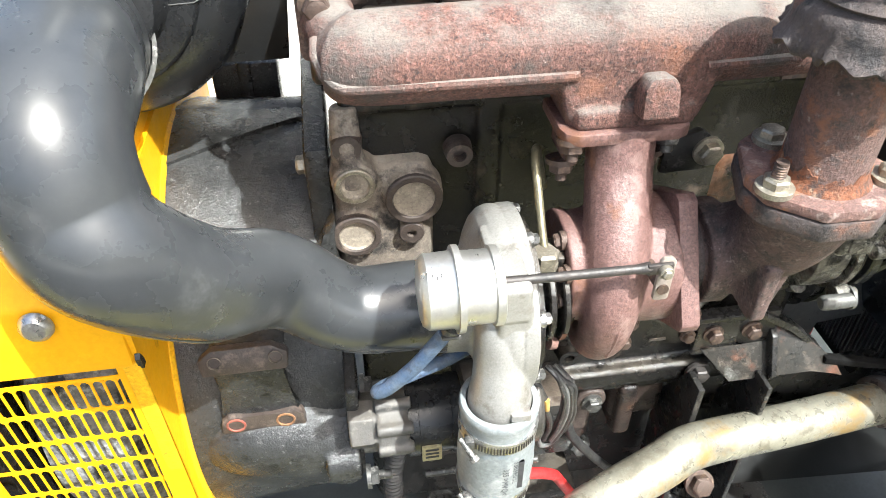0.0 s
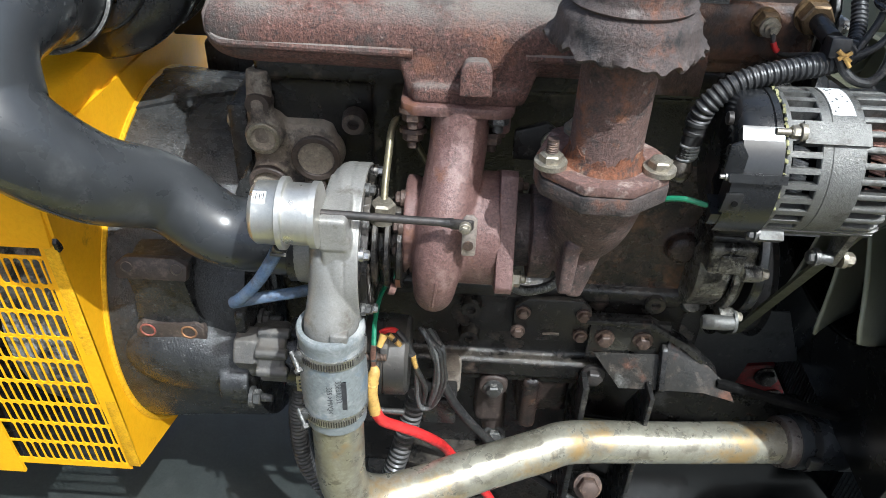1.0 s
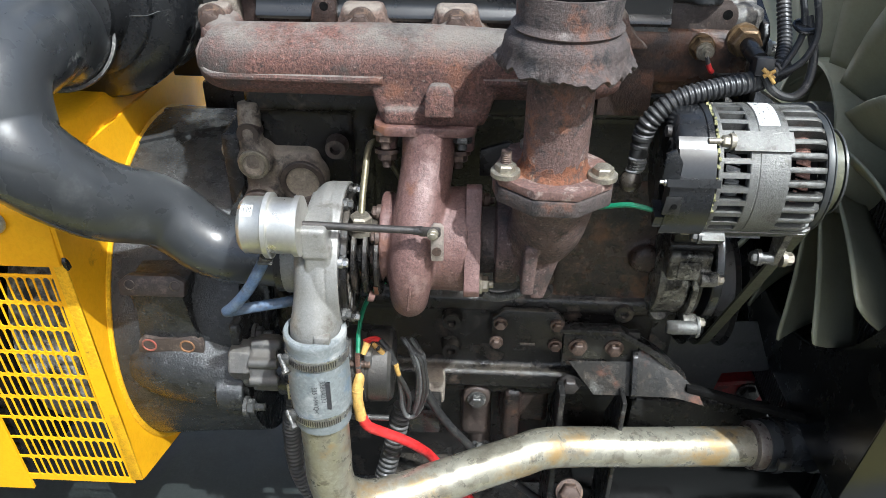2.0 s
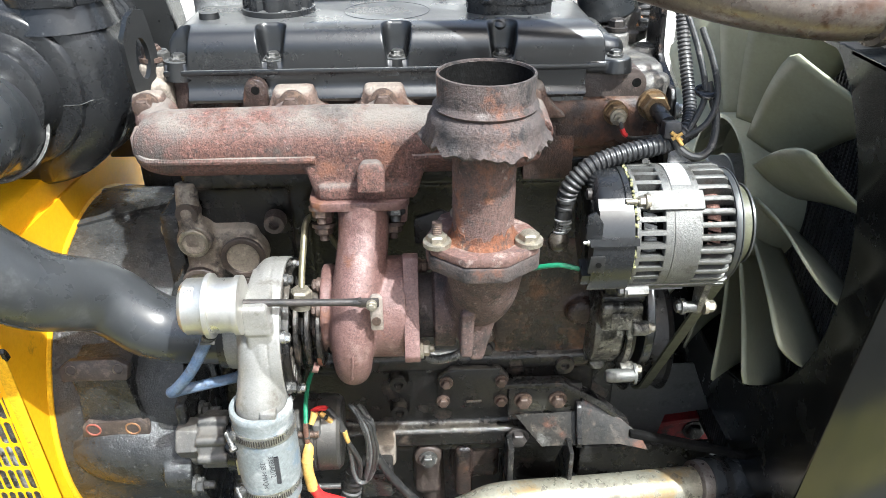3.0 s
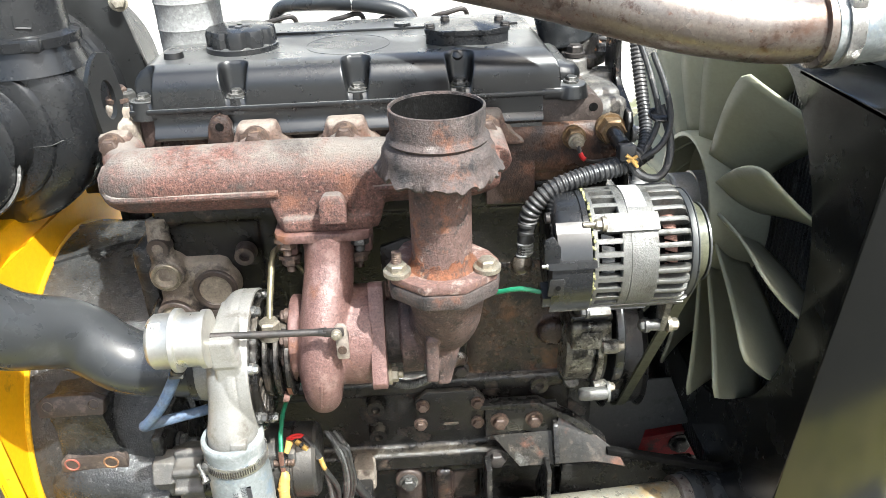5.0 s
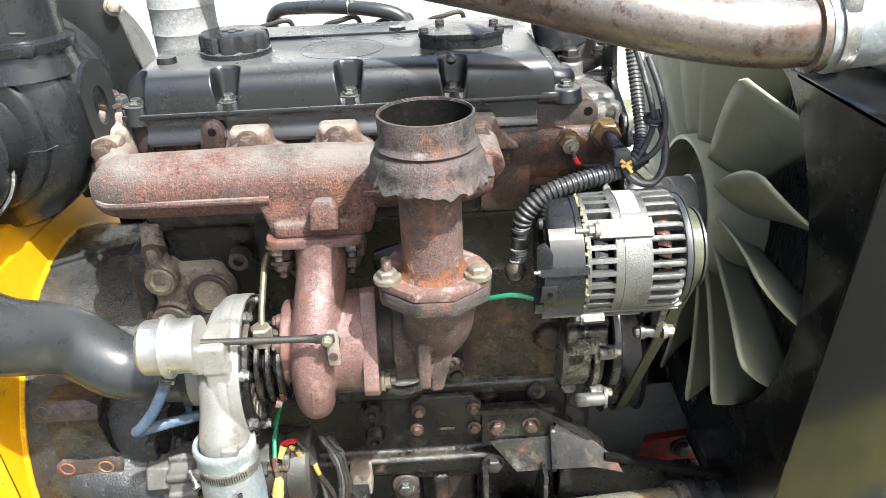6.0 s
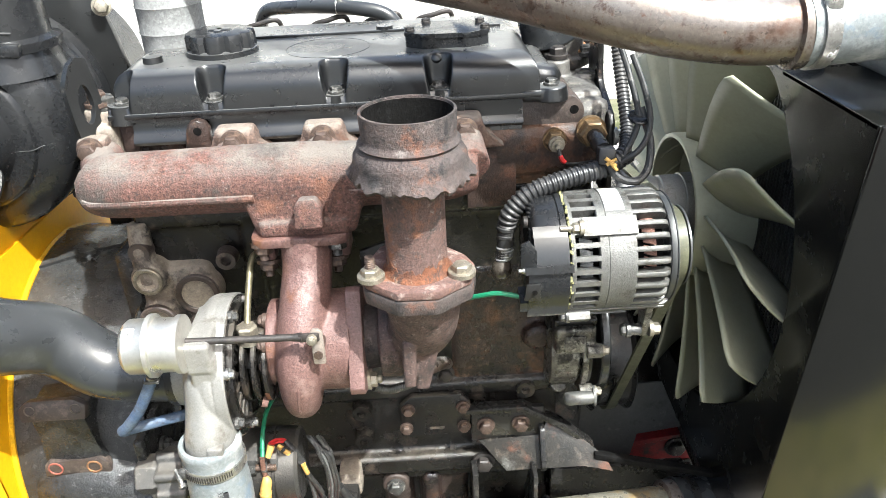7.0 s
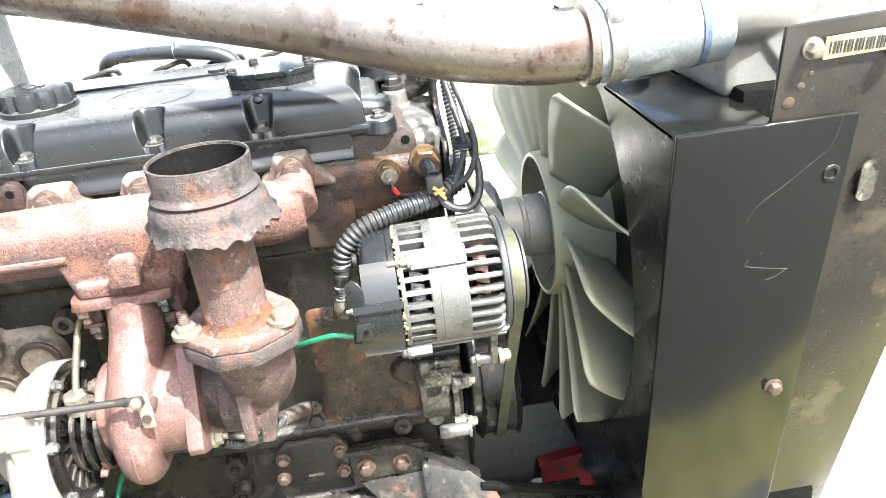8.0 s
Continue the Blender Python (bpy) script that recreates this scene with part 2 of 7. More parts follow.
BROWNPLATE = surf("brown_scaled_plate", (0.060, 0.036, 0.029), (0.042, 0.028, 0.024), 0.6, 0.1, 380, 0.7, 26, [((0.12, 0.06, 0.038), 0.38, 40), ((0.02, 0.016, 0.015), 0.40, 60)], contrast=0.4)
CASTPALE = surf("dusty_grey_casting", (0.155, 0.148, 0.136), (0.095, 0.088, 0.079), 0.45, 0.3, 320, 0.4, 24, [((0.04, 0.035, 0.032), 0.40, 40), ((0.24, 0.22, 0.185), 0.38, 60)], contrast=0.3)
ORANGESCALE = surf("orange_rust_scale", (0.20, 0.072, 0.030), (0.12, 0.048, 0.026), 0.8, 0.0, 380, 0.9, 40, [((0.05, 0.03, 0.024), 0.43, 80), ((0.30, 0.20, 0.13), 0.36, 90)], contrast=0.5)
SCRATCH = surf("dull_scratch", (0.045, 0.045, 0.043), (0.016, 0.016, 0.016), 0.6, 0.0, 300, 0.0, 90)
LEVERPLATE = surf("dull_plated_steel", (0.30, 0.255, 0.22), (0.23, 0.19, 0.16), 0.42, 0.15, 300, 0.2, 40, [((0.09, 0.06, 0.05), 0.38, 60)], contrast=0.3)
BULB = surf("smoky_rubber_bulb", (0.070, 0.058, 0.045), (0.045, 0.037, 0.030), 0.28, 0.0, 300, 0.08, 40, [((0.14, 0.115, 0.085), 0.36, 50)], coat=0.3)
WALLRUST = surf("orange_stained_oily_wall", (0.042, 0.025, 0.019), (0.0115, 0.0103, 0.0098), 0.27, 0.0, 280, 0.6, 11, [((0.16, 0.073, 0.037), 0.40, 8), ((0.009, 0.008, 0.008), 0.43, 22), ((0.12, 0.075, 0.052), 0.36, 70)], contrast=0.8, rvar=0.2)
SOOTBLACK = surf("soot_black", (0.0045, 0.0043, 0.0041), (0.0075, 0.007, 0.0066), 0.85, 0.0, 300, 0.4, 30)
BLACKSHEET = surf("smooth_black_sheet", (0.013, 0.0135, 0.0135), (0.018, 0.018, 0.018), 0.36, 0.0, 300, 0.05, 10, [((0.10, 0.10, 0.095), 0.25, 120)], contrast=0.15)
ELBOWIRON = surf("brown_cast_elbow", (0.108, 0.068, 0.058), (0.082, 0.052, 0.046), 0.6, 0.1, 420, 0.7, 12, [((0.17, 0.12, 0.105), 0.39, 40), ((0.036, 0.028, 0.026), 0.42, 50), ((0.23, 0.18, 0.165), 0.36, 230), ((0.03, 0.023, 0.021), 0.40, 210)], contrast=0.4)
DARKGROUND = surf("dark_ground", (0.030, 0.029, 0.027), (0.045, 0.042, 0.038), 0.9, 0.0, 60, 0.5, 3, [((0.07, 0.065, 0.055), 0.40, 8)], contrast=0.4)
BOLTDARK = surf("dusty_dark_bolt", (0.10, 0.098, 0.092), (0.06, 0.058, 0.054), 0.4, 0.5, 400, 0.2, 80, [((0.28, 0.27, 0.25), 0.40, 140)])
GREYWIRE = surf("grey_wire_sleeve", (0.11, 0.11, 0.105), (0.06, 0.06, 0.058), 0.5, 0.0, 300, 0.2, 60)
REDWIRE = surf("red_cable", (0.62, 0.03, 0.03), (0.5, 0.02, 0.02), 0.4, 0.0, 200, 0.05, 20)
YELLOWTAPE = surf("yellow_tape", (0.58, 0.36, 0.10), (0.46, 0.27, 0.07), 0.5, 0.0, 200, 0.15, 60, [((0.15, 0.08, 0.03), 0.36, 80)])
GREENWIRE = surf("green_wire", (0.02, 0.20, 0.10), (0.02, 0.16, 0.08), 0.4, 0.0, 200, 0.05, 30)
BLACKWIRE = surf("black_wire", (0.016, 0.016, 0.016), (0.035, 0.033, 0.031), 0.5, 0.0, 300, 0.2, 60, [((0.14, 0.13, 0.12), 0.37, 90)])
BRASS = surf("aged_brass", (0.25, 0.165, 0.085), (0.16, 0.11, 0.06), 0.42, 0.6, 300, 0.2, 60, [((0.10, 0.06, 0.035), 0.40, 80)])
SEALANT = surf("crumbling_sealant", (0.30, 0.29, 0.14), (0.22, 0.21, 0.10), 0.7, 0.0, 300, 0.3, 80)
COPPER = surf("copper_winding", (0.26, 0.14, 0.105), (0.18, 0.10, 0.08), 0.45, 0.5, 500, 0.4, 60)
OLIVETUBE = surf("olive_plated_tube", (0.21, 0.185, 0.115), (0.15, 0.13, 0.08), 0.42, 0.6, 300, 0.12, 40)
WHITE = surf("white_label", (0.75, 0.75, 0.74), (0.66, 0.66, 0.65), 0.5, 0.0, 300, 0.02, 30)
INK = surf("printed_ink", (0.03, 0.03, 0.035), (0.05, 0.05, 0.05), 0.6, 0.0, 200, 0.0, 30)
AGEDLABEL = surf("yellowed_label", (0.42, 0.36, 0.20), (0.33, 0.28, 0.15), 0.5, 0.0, 300, 0.02, 40)
BELT = surf("drive_belt_rubber", (0.085, 0.085, 0.05), (0.065, 0.065, 0.04), 0.5, 0.0, 300, 0.15, 20)
SKID = surf("dark_green_grey_deck", (0.018, 0.0215, 0.0195), (0.026, 0.029, 0.026), 0.5, 0.0, 200, 0.1, 7, [((0.22, 0.21, 0.19), 0.20, 90)], contrast=0.3)
OILDIRT = surf("oily_dirt", (0.02, 0.018, 0.016), (0.07, 0.055, 0.042), 0.35, 0.0, 120, 0.9, 20, [((0.12, 0.09, 0.07), 0.36, 40)])
CONCRETE = surf("pale_concrete", (0.62, 0.60, 0.56), (0.54, 0.52, 0.48), 0.9, 0.0, 30, 0.3, 0.8, [((0.40, 0.39, 0.35), 0.33, 2.2)])
COVERGLOSS = surf("glossy_black_plastic", (0.020, 0.0205, 0.021), (0.027, 0.0275, 0.028), 0.20, 0.0, 300, 0.02, 12, [((0.08, 0.078, 0.072), 0.28, 90)], rvar=0.06, contrast=0.15, coat=0.3)
PLASTER = surf("weathered_plaster_wall", (0.66, 0.65, 0.61), (0.56, 0.54, 0.50), 0.9, 0.0, 20, 0.4, 2.5, [((0.34, 0.33, 0.29), 0.38, 9), ((0.30, 0.31, 0.24), 0.34, 3)])
GRASS = surf("sunlit_weeds", (0.21, 0.20, 0.05), (0.28, 0.24, 0.09), 0.95, 0.0, 60, 0.9, 3, [((0.07, 0.08, 0.02), 0.44, 5)], contrast=0.5)
STARTERBODY = surf("oily_black_motor_body", (0.020, 0.0195, 0.019), (0.030, 0.028, 0.026), 0.38, 0.0, 320, 0.3, 18, [((0.09, 0.08, 0.068), 0.36, 80)], (DUST, 0.15), contrast=0.3)
STARTER = surf("dusty_dark_starter", (0.060, 0.058, 0.055), (0.080, 0.076, 0.071), 0.5, 0.0, 320, 0.3, 18, [((0.15, 0.14, 0.125), 0.38, 80)], (DUST, 0.2), contrast=0.3)
MOSS = surf("mossy_soil", (0.065, 0.080, 0.025), (0.14, 0.13, 0.09), 0.95, 0.0, 40, 0.8, 5, [((0.30, 0.29, 0.26), 0.42, 9)])
ORANGEDIRT = surf("orange_residue", (0.30, 0.15, 0.06), (0.20, 0.10, 0.05), 0.7, 0.0, 300, 0.3, 40)
COVER.node_tree.nodes["Principled BSDF"].inputs["Specular IOR Level"].default_value = 0.85
SOOTBLACK.node_tree.nodes["Principled BSDF"].inputs["Specular IOR Level"].default_value = 0.08
for m_ in (YELLOW, YELLOWCHIP):
    m_.node_tree.nodes["Principled BSDF"].inputs["Specular IOR Level"].default_value = 0.2

# ---- building helpers ----
V = Vector


def B():
    return bmesh.new()


def add(bm, verts, faces):
    vs = [bm.verts.new(v) for v in verts]
    out = []
    for f in faces:
        try:
            out.append(bm.faces.new([vs[i] for i in f]))
        except ValueError:
            pass
    return vs, out


def box(bm, x0, x1, y0, y1, z0, z1, bev=0.0, m=None, seg=2):
    vs, fs = add(bm, [(x, y, z) for x in (x0, x1) for y in (y0, y1) for z in (z0, z1)],
                 [(0, 1, 3, 2), (4, 6, 7, 5), (0, 4, 5, 1), (2, 3, 7, 6), (0, 2, 6, 4), (1, 5, 7, 3)])
    if bev:
        es = list({e for f in fs for e in f.edges})
        r = bmesh.ops.bevel(bm, geom=es, offset=bev, segments=seg, affect="EDGES", profile=0.5)
        vs = list({v for f in r["faces"] for v in f.verts} | {v for v in vs if v.is_valid})
    if m:
        bmesh.ops.transform(bm, matrix=m, verts=vs)
    return bm


def prism(bm, outline, o, u, v, t, bev=0.0):
    """A plate: an outline in the (u, v) plane at o, t thick along u x v."""
    o, u, v = V(o), V(u).normalized(), V(v).normalized()
    n = u.cross(v) * t
    k = len(outline)
    low = [o + u * a + v * b for a, b in outline]
    vs, fs = add(bm, low + [p + n for p in low],
                 [tuple(range(k - 1, -1, -1)), tuple(range(k, 2 * k))] + [(i, (i + 1) % k, k + (i + 1) % k, k + i) for i in range(k)])
    if bev:
        bmesh.ops.bevel(bm, geom=list({e for f in fs for e in f.edges}), offset=bev, segments=2, affect="EDGES", profile=0.5)
    return bm


def basis(d):
    d = V(d).normalized()
    a = V((0, 0, 1)) if abs(d.z) < 0.9 else V((0, 1, 0))
    u = d.cross(a).normalized()
    return u, d.cross(u).normalized()


def sweep(bm, pts, radii, seg=20, cap=True, loop=False, flat=1.0, lift=None):
    """A tube of rings along points; the ring frame is carried along without twist."""
    pts = [V(p) for p in pts]
    n = len(pts)
    if not hasattr(radii, "__len__"):
        radii = [radii] * n
    rings, u = [], None
    for i, p in enumerate(pts):
        d = (pts[(i + 1) % n] - pts[i - 1]) if loop else (pts[min(i + 1, n - 1)] - pts[max(i - 1, 0)])
        d.normalize()
        if u is None:
            u = V(lift) if lift else basis(d)[0]
        u = (u - d * u.dot(d)).normalized()
        w = d.cross(u)
        rings.append([bm.verts.new(p + (u * math.cos(a) + w * math.sin(a) * flat) * radii[i]) for a in (2 * math.pi * k / seg for k in range(seg))])
    for i in range(n if loop else n - 1):
        a, c = rings[i], rings[(i + 1) % n]
        for k in range(seg):
            bm.faces.new((a[k], a[(k + 1) % seg], c[(k + 1) % seg], c[k]))
    if cap and not loop:
        bm.faces.new(rings[0][::-1])
        bm.faces.new(rings[-1])
    return bm


def curve(ctrl, step=6):
    """Catmull-Rom through (x, y, z[, r]) points; returns points and radii."""
    c = [tuple(p) for p in ctrl]
    c = [tuple(2 * a - b for a, b in zip(c[0], c[1]))] + c + [tuple(2 * a - b for a, b in zip(c[-1], c[-2]))]
    out = []
    for i in range(1, len(c) - 2):
        for s in range(step):
            t = s / step
            out.append(tuple(0.5 * (2 * b + (d - a) * t + (2 * a - 5 * b + 4 * d - e) * t * t + (3 * b - a - 3 * d + e) * t ** 3)
                             for a, b, d, e in zip(c[i - 1], c[i], c[i + 1], c[i + 2])))
    out.append(c[-2])
    return [p[:3] for p in out], [p[3] if len(p) > 3 else 0.01 for p in out]


def tube(bm, ctrl, r=None, seg=18, step=6, cap=True, flat=1.0):
    p, rr = curve(ctrl, step)
    return sweep(bm, p, r if r else rr, seg, cap, flat=flat)


def rod(bm, a, b, r, r2=None, seg=20):
    return sweep(bm, [a, b], [r, r if r2 is None else r2], seg)


def lathe(bm, o, axis, prof, seg=40, cap=True):
    """A turned shape: profile of (along, radius) on an axis from o. Repeat points keep edges crisp."""
    o, d = V(o), V(axis).normalized()
    u, w = basis(d)
    rings = [[bm.verts.new(o + d * h + (u * math.cos(a) + w * math.sin(a)) * max(r, 1e-5)) for a in (2 * math.pi * k / seg for k in range(seg))] for h, r in prof]
    for a, c in zip(rings, rings[1:]):
        for k in range(seg):
            bm.faces.new((a[k], a[(k + 1) % seg], c[(k + 1) % seg], c[k]))
    if cap:
        bm.faces.new(rings[0][::-1])
        bm.faces.new(rings[-1])
    return bm


def finish(bm, mat, smooth=35, voxel=0.0, soften=4):
    bmesh.ops.recalc_face_normals(bm, faces=bm.faces)
    me = bpy.data.meshes.new("mesh")
    bm.to_mesh(me)
    bm.free()
    me.materials.append(mat)
    if smooth:
        me.polygons.foreach_set("use_smooth", [True] * len(me.polygons))
        if not voxel:
            me.set_sharp_from_angle(angle=radians(smooth))
    return me


def part(name, bm, mat, parent=None, label="", smooth=35, voxel=0.0, soften=4):
    """Links a bmesh as one mesh object under its thing. voxel: fuse overlapping solids into one rounded casting."""
    ob = new(name, finish(bm, mat, smooth, voxel))
    if voxel:
        r = ob.modifiers.new("fuse", "REMESH")
        r.mode, r.voxel_size, r.use_smooth_shade = "VOXEL", voxel, True
        s = ob.modifiers.new("soften", "SMOOTH")
        s.factor, s.iterations = 0.5, soften
    if parent:
        ob.parent = parent
        ob.matrix_parent_inverse = Matrix.Translation(parent["base"]).inverted()
    if label:
        ob["label"] = label
    return ob


def under(ob, child):
    """Sets a built mesh as a sub-part of a part."""
    child.parent = ob
    child.matrix_parent_inverse = Matrix.Identity(4)
    return child


def thing(name, base, label, category, group="", kind=""):
    e = new(name)
    e.location = base
    e.empty_display_size = 0.02
    e["base"] = V(base)
    return tagged(e, label, category, group, kind)


def single(name, bm, mat, label, category, group="", kind="", smooth=35, voxel=0.0, soften=4):
    return tagged(part(name, bm, mat, None, "", smooth, voxel, soften), label, category, group, kind)


BOLTS = {}


def bolt(parent, pos, axis, mat=None, r=0.0075, name="bolt", stud=0.0, washer=1.45, h=None):
    """A hex head with its washer, axis pointing out of the surface."""
    mat = mat or BOLTRUST
    h = h or r * 0.95
    key = (mat.name, round(r, 5), round(stud, 4), washer, round(h, 5))
    if key not in BOLTS:
        bm = B()
        lathe(bm, (0, 0, -0.002), (0, 0, 1), [(0, r * washer), (0.0042, r * washer), (0.0046, r * washer * 0.93)], 24)
        lathe(bm, (0, 0, 0.002), (0, 0, 1), [(0, r * 1.12), (h * 0.82, r * 1.12), (h, r * 0.95)], 6)
        if stud:
            lathe(bm, (0, 0, 0.003), (0, 0, 1), [(0, r * 0.55), (h + stud - 0.001, r * 0.55), (h + stud, r * 0.45)], 14)
        else:
            lathe(bm, (0, 0, 0.002), (0, 0, 1), [(0, r * 0.8), (h * 1.06, r * 0.8), (h * 1.1, r * 0.7)], 18)
        BOLTS[key] = finish(bm, mat, 30)
    ob = new(name, BOLTS[key])
    d = V(axis).normalized()
    m = Matrix.Translation(pos) @ d.to_track_quat("Z", "Y").to_matrix().to_4x4()
    ob.parent = parent
    ob.matrix_parent_inverse = Matrix.Translation(parent["base"]).inverted()
    ob.matrix_basis = m
    return ob


def ribbed(bm, ctrl, r, depth=0.0018, pitch=0.006, seg=18):
    """Corrugated conduit: ring radius swings along the path."""
    p, _ = curve(ctrl, 24)
    pts, rad, run, nxt, k = [], [], 0.0, 0.0, 0
    for a, b in zip(p, p[1:]):
        a, b = V(a), V(b)
        ln = (b - a).length
        while nxt <= run + ln:
            pts.append(a.lerp(b, (nxt - run) / max(ln, 1e-9)))
            rad.append(r if k % 4 in (0, 1) else r - depth)
            nxt += pitch / 4
            k += 1
        run += ln
    return sweep(bm, pts, rad, seg)


X, Y, Z = V((1, 0, 0)), V((0, 1, 0)), V((0, 0, 1))

# ---- setting ----
bm = B()
box(bm, -40, 40, -30, 50, -0.3, 0.0)
tagged(part("ground", bm, CONCRETE), "pale sunlit concrete yard", "ground", kind="structure")
bm = B()
box(bm, -14, 16, -0.46, 0.19, 0.0, 0.02, 0.005)
tagged(part("ground_verge", bm, GRASS), "strip of sunlit low weeds beside the skid", "grass", kind="structure")
# Unseen dark strip, added so the upper side panel has something dark to reflect.
bm = B()
box(bm, -14, 16, -9, -0.46, 0.0, 0.012, 0.004)
tagged(part("road", bm, DARKGROUND), "unseen dark ground strip added for the panel reflection", "road", kind="structure")
bm = B()
box(bm, -14, 16, 4.2, 4.5, 0.0, 2.6)
tagged(part("wall_north", bm, PLASTER), "weathered pale plaster wall behind the yard", "wall", kind="structure")
bm = B()
box(bm, -14, 16, 3.9, 4.2, 0.0, 0.12, 0.03)
tagged(part("ground_strip", bm, MOSS), "mossy strip along the wall foot", "ground", kind="structure")

# skid: deck and frame below the set
SK = 0.36
skid = thing("generator_skid", (0.2, 0.75, 0.0), "dark green-grey steel deck of the generator skid", "skid", kind="")
bm = B()
box(bm, -1.6, 1.2, 0.20, 1.45, SK - 0.012, SK, 0.003)
part("deck_plate", bm, SKID, skid)
for y0 in (0.22, 1.33):
    bm = B()
    box(bm, -1.6, 1.2, y0, y0 + 0.1, 0.0, SK - 0.012, 0.004)
    part("side_rail", bm, DARKSTEEL, skid)
bm = B()
random.seed(4)
box(bm, 0.08, 0.5, 0.45, 0.85, SK, SK + 0.012, 0.005)
for i in range(70):
    x, y = random.uniform(0.1, 0.48), random.uniform(0.46, 0.8)
    r = random.uniform(0.006, 0.02)
    lathe(bm, (x, y, SK + 0.006), (random.uniform(-.3, .3), random.uniform(-.3, .3), 1), [(0, r), (r * 0.4, r * 0.8), (r * 0.6, r * 0.3)], 7)
single("oily_dirt", bm, OILDIRT, "oily dirt and grit on the deck below the engine", "dirt", kind="stuff")

# ---- engine block ----
BY = 0.555
block = thing("engine_block", (0.25, 0.70, SK), "black oily cast iron four cylinder engine block", "engine block")
bm = B()
box(bm, 0.0, 0.50, BY + 0.012, 0.84, 0.755, 1.16, 0.006)
box(bm, 0.0, 0.51, BY - 0.006, 0.86, 0.735, 0.765, 0.005)
box(bm, 0.02, 0.49, BY + 0.002, 0.84, 0.86, 0.885, 0.006)
box(bm, 0.0, 0.50, BY + 0.002, 0.84, 1.13, 1.165, 0.006)
for x in (0.13,):
    box(bm, x - 0.012, x + 0.012, BY + 0.004, BY + 0.05, 0.86, 1.15, 0.006)
part("crankcase", bm, BLOCK, block, voxel=0.003, soften=3)
bm = B()
box(bm, 0.352, 0.499, BY + 0.0095, BY + 0.04, 0.868, 1.06, 0.014)
lathe(bm, (0.47, BY + 0.01, 0.95), -Y, [(0, 0.02), (0.012, 0.018), (0.016, 0.012)], 24)
part("rust_stained_wall", bm, WALLRUST, block, "rust-stained black block face", voxel=0.0025)
# dusty bosses with core plugs
bm = B()
box(bm, -0.012, 0.080, BY - 0.002, BY + 0.03, 0.93, 1.085, 0.014)
rod(bm, (0.060, BY + 0.02, 1.049), (0.060, BY - 0.008, 1.049), 0.029, 0.027, 32)
rod(bm, (0.008, BY + 0.02, 1.074), (0.008, BY - 0.014, 1.074), 0.022, 0.020, 32)
rod(bm, (0.006, BY + 0.02, 1.013), (0.006, BY - 0.008, 1.013), 0.024, 0.0225, 32)
tube(bm, [(0.004, BY + 0.006, 1.14, 0.012), (0.004, BY, 1.10, 0.014), (0.006, BY, 1.07, 0.016)])
part("plug_boss", bm, BLOCKDUST, block, "dusty brown cast boss round the core plugs", voxel=0.002, soften=3)
for i, (x, y, z, r) in enumerate([(0.060, BY - 0.008, 1.049, 0.0185), (0.008, BY - 0.014, 1.073, 0.0125), (0.006, BY - 0.008, 1.013, 0.0160)]):
    bm = B()
    lathe(bm, (x, y, z), -Y, [(-0.006, r * 1.42), (0.003, r * 1.42), (0.0042, r * 1.34), (0.0042, r * 1.08), (0.001, r), (0.001, r * 0.98)], 44, False)
    ring_ob = part("plug_rim", bm, PLUGRIM if i != 1 else BOLTZ, block, "dark rim of the core plug" if i != 1 else "hollow hex plug")
    bm = B()
    lathe(bm, (x, y, z), -Y, [(0.0022, r * 1.02), (0.0006, r * 0.9), (0.0002, r * 0.5), (0.0, 0.0)], 40, False)
    under(ring_ob, part("plug_dish", bm, PLUGDUST))
for x, z, r in ((0.004, 1.108, 0.0065), (0.101, 1.092, 0.006)):
    bm = B()
    lathe(bm, (x, BY - 0.008, z), -Y, [(-0.012, r * 2.2), (0.004, r * 1.9), (0.004, r), (-0.006, r), (-0.006, 0)], 28, False)
    part("tapped_boss", bm, PLUGRIM, block)
bm = B()
lathe(bm, (0.057, BY, 1.010), -Y, [(-0.004, 0.0125), (0.0095, 0.012), (0.0105, 0.011), (0.0105, 0.0045), (0.004, 0.0040), (0.004, 0.0)], 28, False)
box(bm, 0.0455, 0.0685, BY - 0.0095, BY + 0.004, 1.010, 1.030, 0.003)
part("small_lug", bm, PLUGRIM, block, "drilled brown lug under the plug")
# side cover plate
bm = B()
prism(bm, [(-0.046, -0.032), (0.046, -0.032), (0.048, 0.018), (0.036, 0.034), (-0.030, 0.034), (-0.046, 0.020)], (0.333, BY + 0.002, 0.838), X, Z, 0.010, 0.002)
part("side_cover", bm, BLOCK, block, "black pressed side cover")
for x, z in ((0.298, 0.852), (0.371, 0.852), (0.294, 0.821), (0.371, 0.819)):
    bolt(block, (x, BY - 0.009, z), -Y, BOLTRUST, 0.0062)
bolt(block, (0.350, BY - 0.004, 0.905), -Y, BOLTBLACK, 0.008)
for x, z in ((0.235, 0.845), (0.235, 0.797), (0.455, 0.868), (0.11, 0.80)):
    bm = B()
    lathe(bm, (x, BY + 0.002, z), -Y, [(-0.01, 0.014), (0.006, 0.012), (0.006, 0.006), (0.0, 0.005), (0.0, 0.0)], 28, False)
    part("drilled_boss", bm, BLOCK, block)
# casting number bar
bm = B()
box(bm, 0.325, 0.345, BY - 0.0095, BY - 0.006, 0.817, 0.820)
part("casting_mark", bm, BLOCKDUST, block)
bm = B()
box(bm, 0.496, 0.545, BY + 0.055, 0.86, 0.60, 1.165, 0.012)
box(bm, 0.50, 0.556, BY + 0.085, 0.82, 0.70, 0.95, 0.02)
part("timing_case", bm, BLOCK, block, "black oily timing case at the front")
